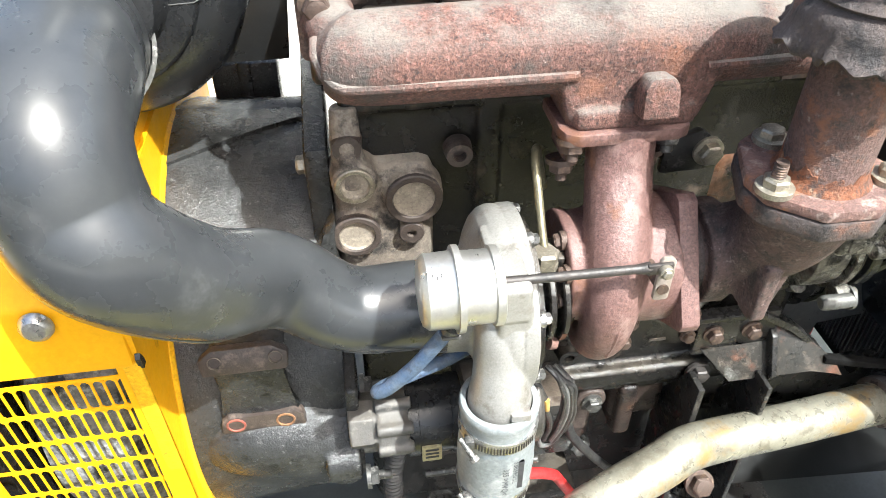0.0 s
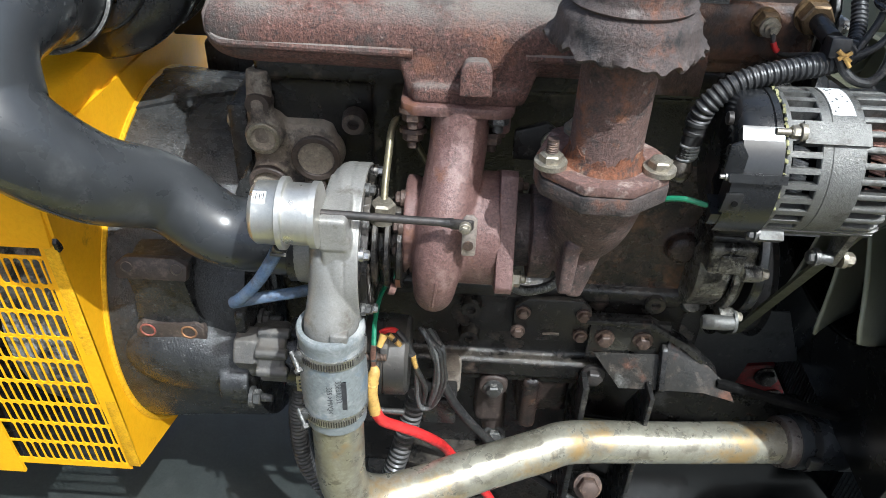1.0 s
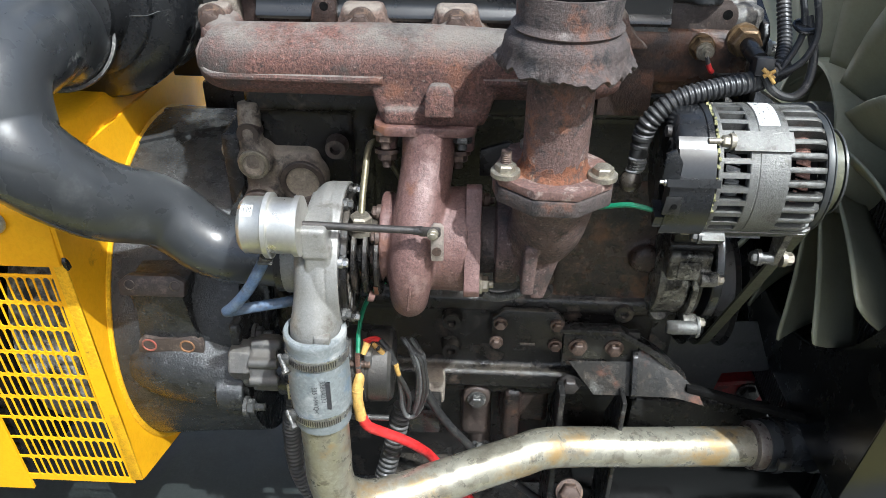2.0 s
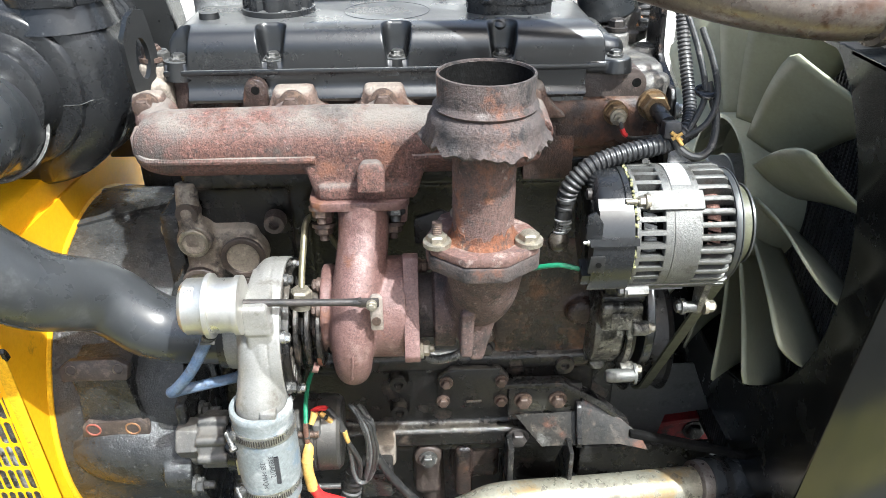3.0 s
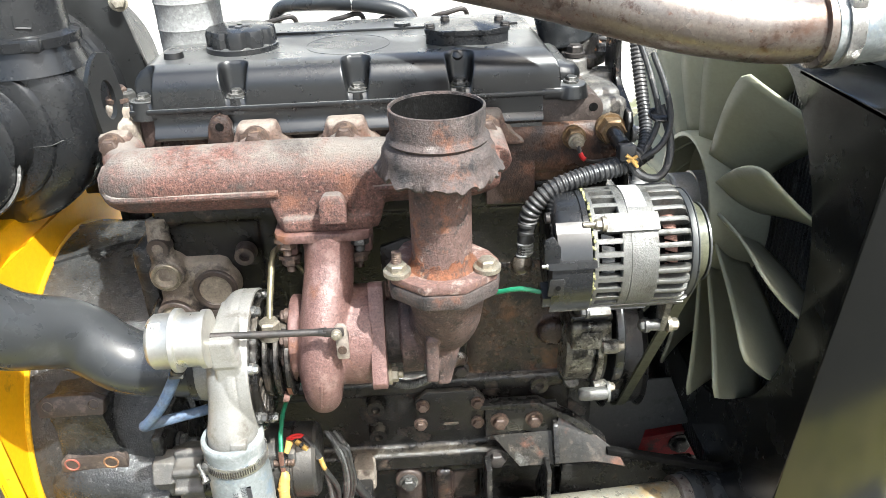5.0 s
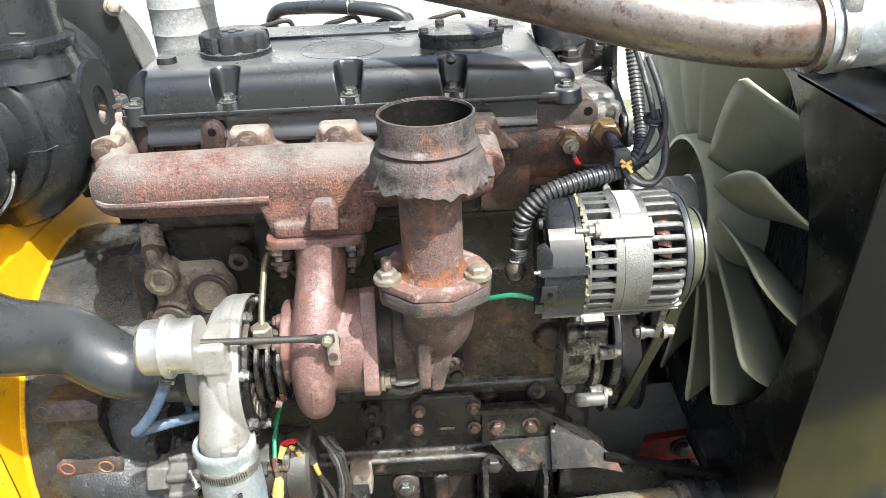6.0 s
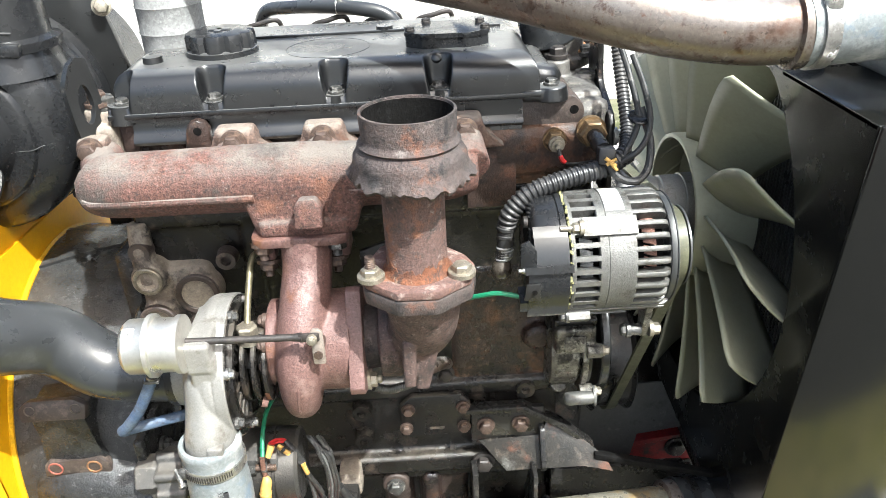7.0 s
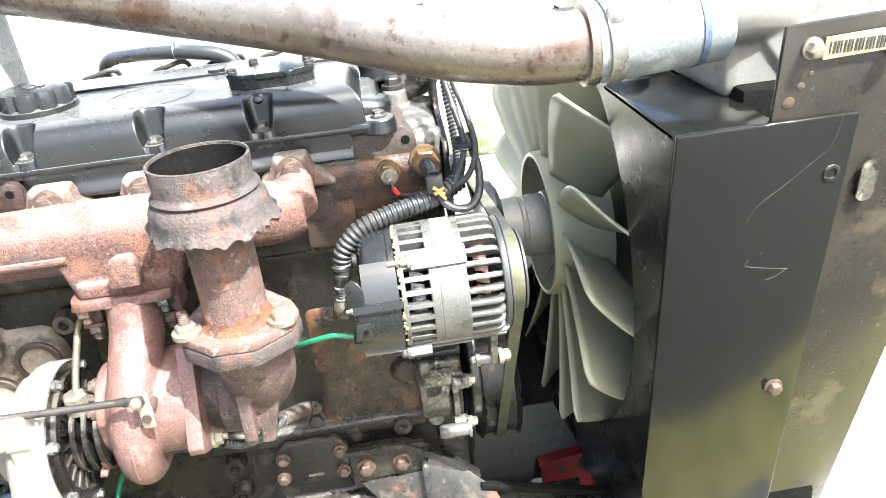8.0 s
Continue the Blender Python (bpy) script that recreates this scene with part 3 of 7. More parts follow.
# sump
sump = thing("oil_sump", (0.25, 0.70, SK), "black oily sump below the engine block", "sump")
bm = B()
box(bm, 0.0, 0.50, BY + 0.045, 0.82, 0.47, 0.735, 0.02)
box(bm, 0.0, 0.50, BY + 0.005, 0.85, 0.715, 0.735, 0.004)
part("pan", bm, BLOCK, sump, voxel=0.004)
bm = B()
rod(bm, (0.272, BY + 0.04, 0.713), (0.272, BY - 0.004, 0.713), 0.021, 0.019)
tube(bm, [(0.272, BY + 0.03, 0.71, 0.02), (0.275, BY + 0.045, 0.66, 0.02), (0.28, BY + 0.055, 0.59, 0.02), (0.283, BY + 0.055, 0.57, 0.018)])
box(bm, 0.25, 0.295, BY + 0.03, BY + 0.08, 0.60, 0.72, 0.012)
part("filter_lug", bm, PLUGRIM, sump, voxel=0.002)
bolt(sump, (0.272, BY - 0.005, 0.713), -Y, BOLTDARK, 0.009)
bolt(sump, (0.283, BY + 0.035, 0.57), V((0, -1, 0.3)), BOLTDARK, 0.012)
bm = B()
box(bm, 0.305, 0.375, BY + 0.01, BY + 0.05, 0.655, 0.722, 0.008)
box(bm, 0.31, 0.335, BY - 0.002, BY + 0.05, 0.63, 0.726, 0.008)
part("rail_block", bm, BLOCKRUST, sump, voxel=0.002)
for z in (0.50, 0.53):
    bm = B()
    box(bm, 0.15, 0.27, BY - 0.015, BY + 0.06, z - 0.01, z + 0.012, 0.006)
    part("sump_lip", bm, BLOCK, sump)

# ---- cylinder head ----
head = thing("cylinder_head", (0.25, 0.70, 1.16), "grimy cast iron cylinder head with rusty edges", "cylinder head")
bm = B()
box(bm, -0.018, 0.522, BY - 0.004, 0.61, 1.163, 1.218, 0.005)
box(bm, -0.018, 0.535, BY + 0.006, 0.61, 1.21, 1.238, 0.006)
box(bm, 0.014, 0.535, 0.59, 0.81, 1.163, 1.238, 0.006)
box(bm, 0.40, 0.535, BY - 0.012, 0.62, 1.175, 1.235, 0.012)
part("head_casting", bm, BLOCKRUST, head, voxel=0.0025, soften=3)
bm = B()
box(bm, 0.385, 0.440, BY - 0.012, BY + 0.0, 1.142, 1.212, 0.001)
part("heat_plate", bm, BROWNPLATE, head, "brown rusty sheet plate")
for x in (0.055, 0.185, 0.318):
    bm = B()
    box(bm, x - 0.03, x + 0.03, BY - 0.012, BY + 0.01, 1.212, 1.224, 0.004)
    part("port_block", bm, BLOCKDUST, head)
# senders on the head
def sender(x, y0, z, r, mat_hex, l):
    s = thing("coolant_sender", (x, BY - 0.01, z), "aged brass hex sender screwed into the head", "sensor")
    b2 = B()
    lathe(b2, (x, BY - 0.008, z), -Y, [(0, r * 1.25), (0.006, r * 1.25), (0.006, r * 1.05)], 24)
    part("collar", b2, BRASS, s)
    b2 = B()
    lathe(b2, (x, BY - 0.014, z), -Y, [(0, r * 1.15), (l, r * 1.15), (l + 0.002, r)], 6)
    part("hex_body", b2, mat_hex, s)
    return s


s = sender(0.482, 0.526, 1.2185, 0.0105, BRASS, 0.008)
bm = B()
lathe(bm, (0.482, BY - 0.022, 1.2185), -Y, [(0, 0.009), (0.006, 0.009), (0.006, 0.006), (0.010, 0.006), (0.010, 0.003), (0.016, 0.003)], 12)
part("terminal_stud", bm, BOLTZ, s)
s = sender(0.522, 0.50, 1.2265, 0.0132, BRASS, 0.012)
bm = B()
rod(bm, (0.522, BY - 0.023, 1.2265), (0.525, BY - 0.058, 1.221), 0.0085, 0.0085)
part("sleeve", bm, PLASTIC, s)
bm = B()
box(bm, -0.0085, 0.0085, -0.0085, 0.0085, -0.013, 0.013, 0.002, m=Matrix.Translation((0.5255, BY - 0.066, 1.219)) @ Euler((radians(78), 0, radians(-6))).to_matrix().to_4x4())
part("connector", bm, CONDUIT, s, "black plastic plug connector")
bm = B()
tube(bm, [(0.482, BY - 0.036, 1.217), (0.486, BY - 0.04, 1.205), (0.498, BY - 0.036, 1.198), (0.53, BY - 0.03, 1.198)], 0.0022, 8)
w = single("sender_wire", bm, BLACKWIRE, "thin black wire from the brass sender", "wire")
bm = B()
tube(bm, [(0.4835, BY - 0.039, 1.210), (0.4865, BY - 0.040, 1.2045), (0.489, BY - 0.0395, 1.2025)], 0.0026, 10)
part("red_sleeve", bm, REDWIRE, None, "red and yellow crimp sleeve").parent = w

# ---- rocker cover ----
cov = thing("rocker_cover", (0.25, 0.66, 1.235), "satin black rocker cover with recessed bolts", "engine cover")
bm = B()
CPROF = [(BY - 0.004, 1.2655), (BY - 0.004, 1.252), (BY - 0.006, 1.248), (BY - 0.0105, 1.244), (BY - 0.0115, 1.240), (BY - 0.009, 1.2365), (BY + 0.01, 1.234), (0.80, 1.234), (0.80, 1.2655)]
prism(bm, CPROF, (0.030, 0, 0), Y, Z, 0.418, 0.0)
prism(bm, [(BY - 0.006, 1.2655), (BY - 0.006, 1.240), (BY - 0.009, 1.222), (BY - 0.012, 1.216), (BY - 0.010, 1.212), (BY + 0.03, 1.212), (BY + 0.03, 1.2655)], (0.385, 0, 0), Y, Z, 0.062, 0.0)
part("carrier", bm, COVER, cov, "dusty black lower carrier")
bm = B()
box(bm, 0.0125, 0.0315, BY + 0.000, 0.80, 1.226, 1.2650, 0.004)
part("carrier_end", bm, BROWNPLATE, cov, "rust-stained end of the carrier")
bm = B()
prism(bm, [(-0.024, 1.215), (-0.023, 1.2455), (-0.0126, 1.266), (-0.010, 1.2745), (0.0105, 1.2745), (0.0118, 1.215)], (0, BY - 0.003, 0), X, Z, -0.040, 0.004)
part("corner_boss", bm, BLOCKDUST, head, "dusty cast corner boss of the head")
bolt(head, (0.0020, BY + 0.012, 1.2748), Z, BOLTDARK, 0.0088, h=0.011)
bm = B()
ear_o = [(0.44, 1.2655), (0.44, 1.233), (0.477, 1.232), (0.486, 1.228)] + [(0.4995 + 0.0165 * math.cos(radians(a)), 1.2455 + 0.0175 * math.sin(radians(a))) for a in range(-115, 66, 15)] + [(0.502, 1.2655)]
prism(bm, ear_o, (0, BY - 0.003, 0), X, Z, -0.10, 0.002)
part("end_ear", bm, PLUGRIM, cov, "grimy brown rounded ear with a tapped hole")
bm = B()
# A flat black disc stands in for the dark inside the hole.
lathe(bm, (0.5043, BY - 0.0032, 1.2486), -Y, [(0.0002, 0.0050), (0.0002, 0.0)], 20, False)
part("tapped_hole", bm, SOOTBLACK, cov)
y0 = BY - 0.008
BX = [0.022, 0.120, 0.249, 0.359, 0.480]
TOPZ = 1.3125


def cover_height(x, y):
    """Height of the cover: rounded shoulders all round, bolt pockets let into the front shoulder."""
    def rise(d, w):
        t = min(1.0, max(0.0, d / w))
        return (1 - (1 - t) ** 2.2) ** 0.5
    hump = min(rise(y - y0, 0.030), rise(x - 0.010, 0.030), rise(0.466 - x, 0.022), rise(0.79 - y, 0.03))
    z = 1.2855 + (TOPZ - 1.2855) * hump
    for bx in BX[1:4]:
        across = max(0.0, abs(x - bx) - 0.0046)
        back = max(0.0, y - (y0 + 0.0165))
        wall = max(0.0, math.hypot(across, back) - 0.0052) / 0.0055
        dip = 1.2785 + 0.034 * wall ** 1.6
        z = -math.log(math.exp(-420 * (z - 1.29)) + math.exp(-420 * min(0.6, dip - 1.29))) / 420 + 1.29
    corner = max(0.0, math.hypot(max(0.0, x - BX[0] - 0.0046), max(0.0, y - (y0 + 0.0165))) - 0.0052) / 0.0055
    dip = 1.2775 + 0.034 * corner ** 1.6
    return -math.log(math.exp(-420 * (z - 1.29)) + math.exp(-420 * min(0.6, dip - 1.29))) / 420 + 1.29


bm = B()
nx, ny = 456, 190
gx = [0.010 + (0.466 - 0.010) * i / nx for i in range(nx + 1)]
gy = [y0 + (0.79 - y0) * j / ny for j in range(ny + 1)]
grid = [[bm.verts.new((x, y, cover_height(x, y))) for y in gy] for x in gx]
for i in range(nx):
    for j in range(ny):
        bm.faces.new((grid[i][j], grid[i + 1][j], grid[i + 1][j + 1], grid[i][j + 1]))
edge = [grid[i][0] for i in range(nx + 1)] + [grid[nx][j] for j in range(1, ny + 1)] + [grid[i][ny] for i in range(nx - 1, -1, -1)] + [grid[0][j] for j in range(ny - 1, 0, -1)]
low = [bm.verts.new((v.co.x, v.co.y, 1.262)) for v in edge]
for k in range(len(edge)):
    j = (k + 1) % len(edge)
    bm.faces.new((edge[k], low[k], low[j], edge[j]))
part("cover_shell", bm, COVER, cov, smooth=180)
bm = B()
box(bm, 0.008, 0.486, y0 - 0.002, 0.80, 1.2655, 1.2715, 0.0015)
part("cover_rim", bm, COVER, cov)
for x in BX:
    bm = B()
    seat = 1.2755 if x == BX[-1] else 1.2795
    if x == BX[-1]:
        rod(bm, (x, y0 + 0.0125, 1.2600), (x, y0 + 0.0125, seat), 0.0195, 0.0165)
        tube(bm, [(x - 0.030, y0 + 0.030, 1.280, 0.018), (x - 0.014, y0 + 0.032, 1.279, 0.016), (x, y0 + 0.036, 1.277, 0.014), (x + 0.004, y0 + 0.060, 1.274, 0.014)], seg=16)
        box(bm, x - 0.034, x - 0.002, y0 - 0.002, y0 + 0.040, 1.2600, 1.2745, 0.004)
        part("bolt_boss", bm, COVER, cov, "rounded bolt ear with a waist", voxel=0.0012, soften=5)
    elif x == BX[0]:
        rod(bm, (x - 0.002, y0 + 0.0125, 1.2600), (x - 0.001, y0 + 0.0125, seat), 0.0165, 0.0145)
        part("bolt_boss", bm, COVER, cov)
    else:
        rod(bm, (x, y0 + 0.0125, 1.262), (x, y0 + 0.0125, seat), 0.0145, 0.0135)
        part("bolt_boss", bm, COVER, cov)
    bolt(cov, (x, y0 + 0.0125, seat + 0.0002), Z, BOLTDARK, 0.0060, h=0.0045)
for x, y in ((0.05, 0.60), (0.30, 0.70)):
    bm = B()
    lathe(bm, (x, y, 1.311), Z, [(0, 0.011), (0.008, 0.010), (0.0085, 0.0)], 24)
    part("rivet_button", bm, COVER, cov)
bm = B()
lathe(bm, (0.238, 0.626, 1.3099), Z, [(0.0, 0.0475), (0.0024, 0.0475), (0.0030, 0.0470), (0.0030, 0.0466), (0.0024, 0.0460), (0.0024, 0.0)], 64)
part("embossed_disc", bm, COVER, cov, "shallow round embossed badge pad")
bm = B()
box(bm, 0.045, 0.44, 0.690, 0.693, 1.312, 1.3155, 0.001)
part("rib_line", bm, COVER, cov)
# right end shoulder
bm = B()
box(bm, 0.445, 0.486, y0 + 0.036, 0.78, 1.262, 1.292, 0.010)
part("end_shoulder", bm, COVER, cov, voxel=0.002)
# oil filler cap
cap = thing("oil_filler_cap", (0.119, 0.632, 1.322), "black ribbed plastic oil filler cap on the rocker cover", "cap")
bm = B()
lathe(bm, (0.119, 0.632, 1.308), Z, [(0, 0.040), (0.010, 0.040), (0.012, 0.036)], 48)
part("filler_neck", bm, COVER, cap)
bm = B()
ring = []
for k in range(96):
    a = 2 * math.pi * k / 96
    ring.append((1.03 - 0.10 * max(0.0, math.cos(10 * a)) ** 2) * 0.0375)
vs = []
for h, s_ in ((0.010, 1.0), (0.024, 1.0), (0.028, 0.96), (0.029, 0.86)):
    vs.append([bm.verts.new((0.119 + math.cos(2 * math.pi * k / 96) * ring[k] * s_, 0.632 + math.sin(2 * math.pi * k / 96) * ring[k] * s_, 1.308 + h)) for k in range(96)])
for a, c in zip(vs, vs[1:]):
    for k in range(96):
        bm.faces.new((a[k], a[(k + 1) % 96], c[(k + 1) % 96], c[k]))
bm.faces.new(vs[0][::-1]), bm.faces.new(vs[-1])
part("cap_top", bm, PLASTIC, cap)
bm = B()
box(bm, 0.107, 0.131, 0.628, 0.638, 1.3362, 1.3384, 0.001)
box(bm, 0.115, 0.123, 0.620, 0.644, 1.3362, 1.3384, 0.001)
part("oil_can_mark", bm, COVER, cap)
# breather cover
br = thing("breather_cover", (0.345, 0.655, 1.322), "flat black breather cover screwed on the rocker cover", "cover")
EARS = (200, 232, 300, 338, 22, 62, 118, 158)


def lobed(grow):
    """Outline of the breather: a squarish oval with a small ear at each screw."""
    pts = []
    for k in range(80):
        a = 2 * math.pi * k / 80
        c, s_ = math.cos(a), math.sin(a)
        r = (abs(c / 0.0465) ** 3 + abs(s_ / 0.0345) ** 3) ** (-1 / 3)
        ear = max(math.exp(-((math.degrees(a) - e + 180) % 360 - 180) ** 2 / 60) for e in EARS)
        pts.append(((r + 0.0028 * ear + grow) * c, (r + 0.0028 * ear + grow) * s_))
    return pts


bm = B()
prism(bm, lobed(-0.0015), (0.372, 0.626, 1.310), X, Y, 0.0150, 0.0)
part("base", bm, PLASTIC, br)
bm = B()
prism(bm, lobed(0.0), (0.372, 0.626, 1.3235), X, Y, 0.0050, 0.0012)
part("lid", bm, PLASTIC, br)
for x, y in ((0.331, 0.613), (0.414, 0.610), (0.411, 0.642), (0.350, 0.656)):
    bolt(br, (x, y, 1.3280), Z, BOLTBLACK, 0.0045, h=0.003, washer=1.2)
for x in (0.330, 0.365):
    bm = B()
    lathe(bm, (x + 0.028, 0.580, 1.306), V((0, -0.7, 1)), [(0, 0.0085), (0.004, 0.008), (0.007, 0.005), (0.008, 0.0)], 20)
    part("round_button", bm, COVER, br)

# ---- exhaust manifold ----
man = thing("exhaust_manifold", (0.19, 0.50, 1.16), "rusted cast iron exhaust manifold bolted to the head", "manifold")
bm = B()
MY, MZ = 0.490, 1.215
tube(bm, [(0.004, MY + 0.004, MZ, 0.028), (0.02, MY, MZ, 0.033), (0.10, MY, MZ, 0.034), (0.20, MY, MZ, 0.035), (0.30, MY, MZ - 0.002, 0.033), (0.36, MY + 0.004, MZ - 0.004, 0.032), (0.388, MY + 0.010, MZ - 0.004, 0.026)], seg=28)
rod(bm, (0.004, MY + 0.006, MZ), (-0.008, MY + 0.012, MZ), 0.028, 0.014)
for x in (0.0, 0.139, 0.233, 0.383):
    tube(bm, [(x + (0.02 if x < 0.1 else 0), MY, MZ, 0.024), (x, 0.52, 1.228, 0.02), (x, BY - 0.012, 1.228, 0.02)], seg=16)
prism(bm, [(-0.062, 0.0), (-0.050, -0.046), (0.050, -0.046), (0.064, 0.0), (0.05, 0.02), (-0.05, 0.02)], (0.215, 0.456, 1.208), X, Z, -0.060, 0.005)
prism(bm, [(-0.046, 0.0), (-0.046, -0.018), (0.046, -0.018), (0.046, 0.0)], (0.214, 0.448, 1.182), X, Z, -0.06, 0.005)
part("casting", bm, RUST, man, voxel=0.002, soften=4)
for x, w_ in ((-0.007, 0.020), (0.141, 0.024), (0.234, 0.024), (0.383, 0.022)):
    bm = B()
    box(bm, x - w_ * 0.8, x + w_ * 0.8, BY - 0.034, BY - 0.010, 1.198, 1.2545, 0.006)
    if x > 0.1:
        w_ -= 0.004
        prism(bm, [(-0.046, -0.004), (-0.034, 0.004), (-w_ - 0.004, 0.016), (-w_, 0.034), (w_, 0.034), (w_ + 0.004, 0.016), (0.034, 0.004), (0.046, -0.004)], (x, BY - 0.006, 1.2225), X, Z, 0.023, 0.004)
    part("bolt_pad", bm, PADTAN, man, "dusty tan bolting pad", voxel=0.0018, soften=3)
for a in ((0.006, 0.168), (0.262, 0.335)):
    bm = B()
    pth = [(x, MY - 0.0325 + 0.004 * (abs(x - 0.19) / 0.19) ** 2, MZ - 0.008) for x in np.linspace(a[0], a[1], 24)]
    if a[0] < 0.1:
        pth = [(-0.0105, MY + 0.008, MZ + 0.012), (-0.0115, MY - 0.005, MZ + 0.006), (-0.0065, MY - 0.0185, MZ - 0.002), (0.0, MY - 0.0260, MZ - 0.006)] + pth
    sweep(bm, pth, 0.0046, 10)
    part("parting_seam", bm, RUST, man)
bm = B()
prism(bm, [(-0.014, -0.018), (0.014, -0.018), (0.013, 0.004), (0.008, 0.012), (-0.008, 0.012), (-0.013, 0.004)], (0.222, 0.452, 1.196), X, V((0, 0.2, 1)), 0.020, 0.003)
part("cast_lug", bm, RUST, man)
bm = B()
prism(bm, [(-0.050, 0.014), (-0.047, 0.005), (-0.038, 0.0), (0.038, 0.0), (0.047, 0.005), (0.050, 0.014), (0.050, 0.062), (-0.050, 0.062)], (0.208, 0.442, 1.156), X, Y, 0.010, 0.002)
box(bm, 0.166, 0.178, 0.466, 0.50, 1.130, 1.157, 0.004)
box(bm, 0.244, 0.256, 0.466, 0.50, 1.130, 1.157, 0.004)
part("turbo_flange", bm, RUSTPINK, man, "pinkish rusted clamp flange")
for x, y, z in ((0.169, 0.456, 1.1555), (0.244, 0.458, 1.1555), (0.168, 0.472, 1.128), (0.240, 0.477, 1.126)):
    bolt(man, (x, y, z), V((0, -0.25, -1)), BOLTRUST if x < 0.2 or z < 1.13 else BOLTDARK, 0.0086, "nut", 0.006)
for x in (-0.007, 0.141, 0.234, 0.383):
    bolt(man, (x, BY - 0.034, 1.2430), -Y, BOLTRUST, 0.0095, h=0.011)
bm = B()
prism(bm, [(-0.018, -0.028), (0.012, -0.028), (0.012, 0.006), (0.008, 0.013), (0.0, 0.016), (-0.008, 0.013), (-0.012, 0.006)], (0.102, BY - 0.008, 1.249), X, Z, 0.012, 0.002)
part("carrier_lug", bm, BLOCKRUST, cov)
bm = B()
# Black disc painted where the lug's hole would be in shade.
lathe(bm, (0.102, BY - 0.0205, 1.253), -Y, [(0, 0.0045), (0.0004, 0.0042), (0.0004, 0.0)], 20)
part("lug_bush", bm, SOOTBLACK, cov)

# ---- turbocharger ----
TY, TZ = 0.434, 1.025
UY, UZ = 0.447, 1.041
turbo = thing("turbocharger", (0.18, TY, 0.96), "turbocharger with silver compressor and rusted turbine housing", "turbocharger")
bm = B()
lathe(bm, (0.164, UY, UZ), X, [(0, 0.030), (0, 0.047), (0.010, 0.047), (0.012, 0.044), (0.030, 0.046), (0.038, 0.0540), (0.088, 0.0545), (0.088, 0.045)], 48)
tube(bm, [(0.211, 0.468, 1.16, 0.0265), (0.210, 0.458, 1.125, 0.0262), (0.206, 0.436, 1.095, 0.0262), (0.201, 0.413, 1.065, 0.0255), (0.197, 0.400, 1.035, 0.0235),
          (0.195, 0.400, 1.005, 0.0205), (0.194, 0.416, 0.984, 0.0185), (0.195, 0.446, 0.980, 0.017), (0.196, 0.475, 0.995, 0.016), (0.196, 0.487, 1.03, 0.013)], seg=24, step=8)
box(bm, 0.20, 0.248, 0.425, 0.47, 1.02, 1.088, 0.012)
part("turbine_housing", bm, RUSTPINK, turbo, "pinkish rusted turbine housing", voxel=0.0018, soften=4)
bm = B()
pth, _ = curve([(0.211, 0.4420, 1.150), (0.210, 0.4345, 1.115), (0.206, 0.4125, 1.080), (0.201, 0.390, 1.05), (0.197, 0.3775, 1.025), (0.194, 0.383, 0.995)], 8)
sweep(bm, pth, 0.0022, 8)
part("casting_line", bm, RUSTPINK, turbo)
bm = B()
FN, FT = V((0, -0.866, 0.5)), V((0, 0.5, 0.866))
prism(bm, [(-0.050, -0.048), (-0.044, -0.0555), (0.046, -0.0555), (0.052, -0.050), (0.052, 0.050), (0.046, 0.0555), (-0.044, 0.0555), (-0.050, 0.048)], (0.265, UY, UZ), FN, FT, 0.0155, 0.0012)
part("outlet_flange", bm, RUSTPINK, turbo)
for a in (30, 225, 300):
    yy, zz = UY + 0.047 * math.cos(radians(a)), UZ + 0.047 * math.sin(radians(a))
    bolt(turbo, (0.266, yy, zz), X, BOLTZ if a == 225 else BOLTRUST, 0.0075, "nut", 0.004)
bm = B()
prof = [(0, 0.034)]
for k in range(3):
    h = 0.004 + k * 0.0115
    prof += [(h, 0.025), (h + 0.0008, 0.0395), (h + 0.002, 0.041), (h + 0.0055, 0.041), (h + 0.0068, 0.0395), (h + 0.0075, 0.025)]
prof += [(0.040, 0.03)]
lathe(bm, (0.131, TY, TZ), X, prof, 48)
part("bearing_housing", bm, BLOCK, turbo, "oily ribbed bearing housing")
bm = B()
for i in range(8):
    a0, a1 = radians(196 + 8 * i), radians(204 + 8 * i)
    add(bm, [(x, TY + 0.0413 * math.cos(a), TZ + 0.0413 * math.sin(a)) for x in (0.1587, 0.1632) for a in (a0, a1)], [(0, 1, 3, 2)])
part("orange_residue", bm, ORANGESCALE, turbo, "orange residue on the last rib")
bm = B()
box(bm, 0.136, 0.164, TY - 0.014, TY + 0.014, TZ + 0.02, TZ + 0.046, 0.003)
part("oil_inlet_block", bm, BLOCK, turbo)
bm = B()
rod(bm, (0.152, TY - 0.030, TZ - 0.030), (0.158, TY - 0.030, TZ - 0.032), 0.006, 0.005)
part("drain_stub", bm, RUSTORANGE, turbo)
for a in (150, 185, 220, 250, 110):
    yy, zz = UY + 0.039 * math.cos(radians(a)), UZ + 0.039 * math.sin(radians(a))
    bolt(turbo, (0.163, yy, zz), -X, BOLTRUST, 0.0055)
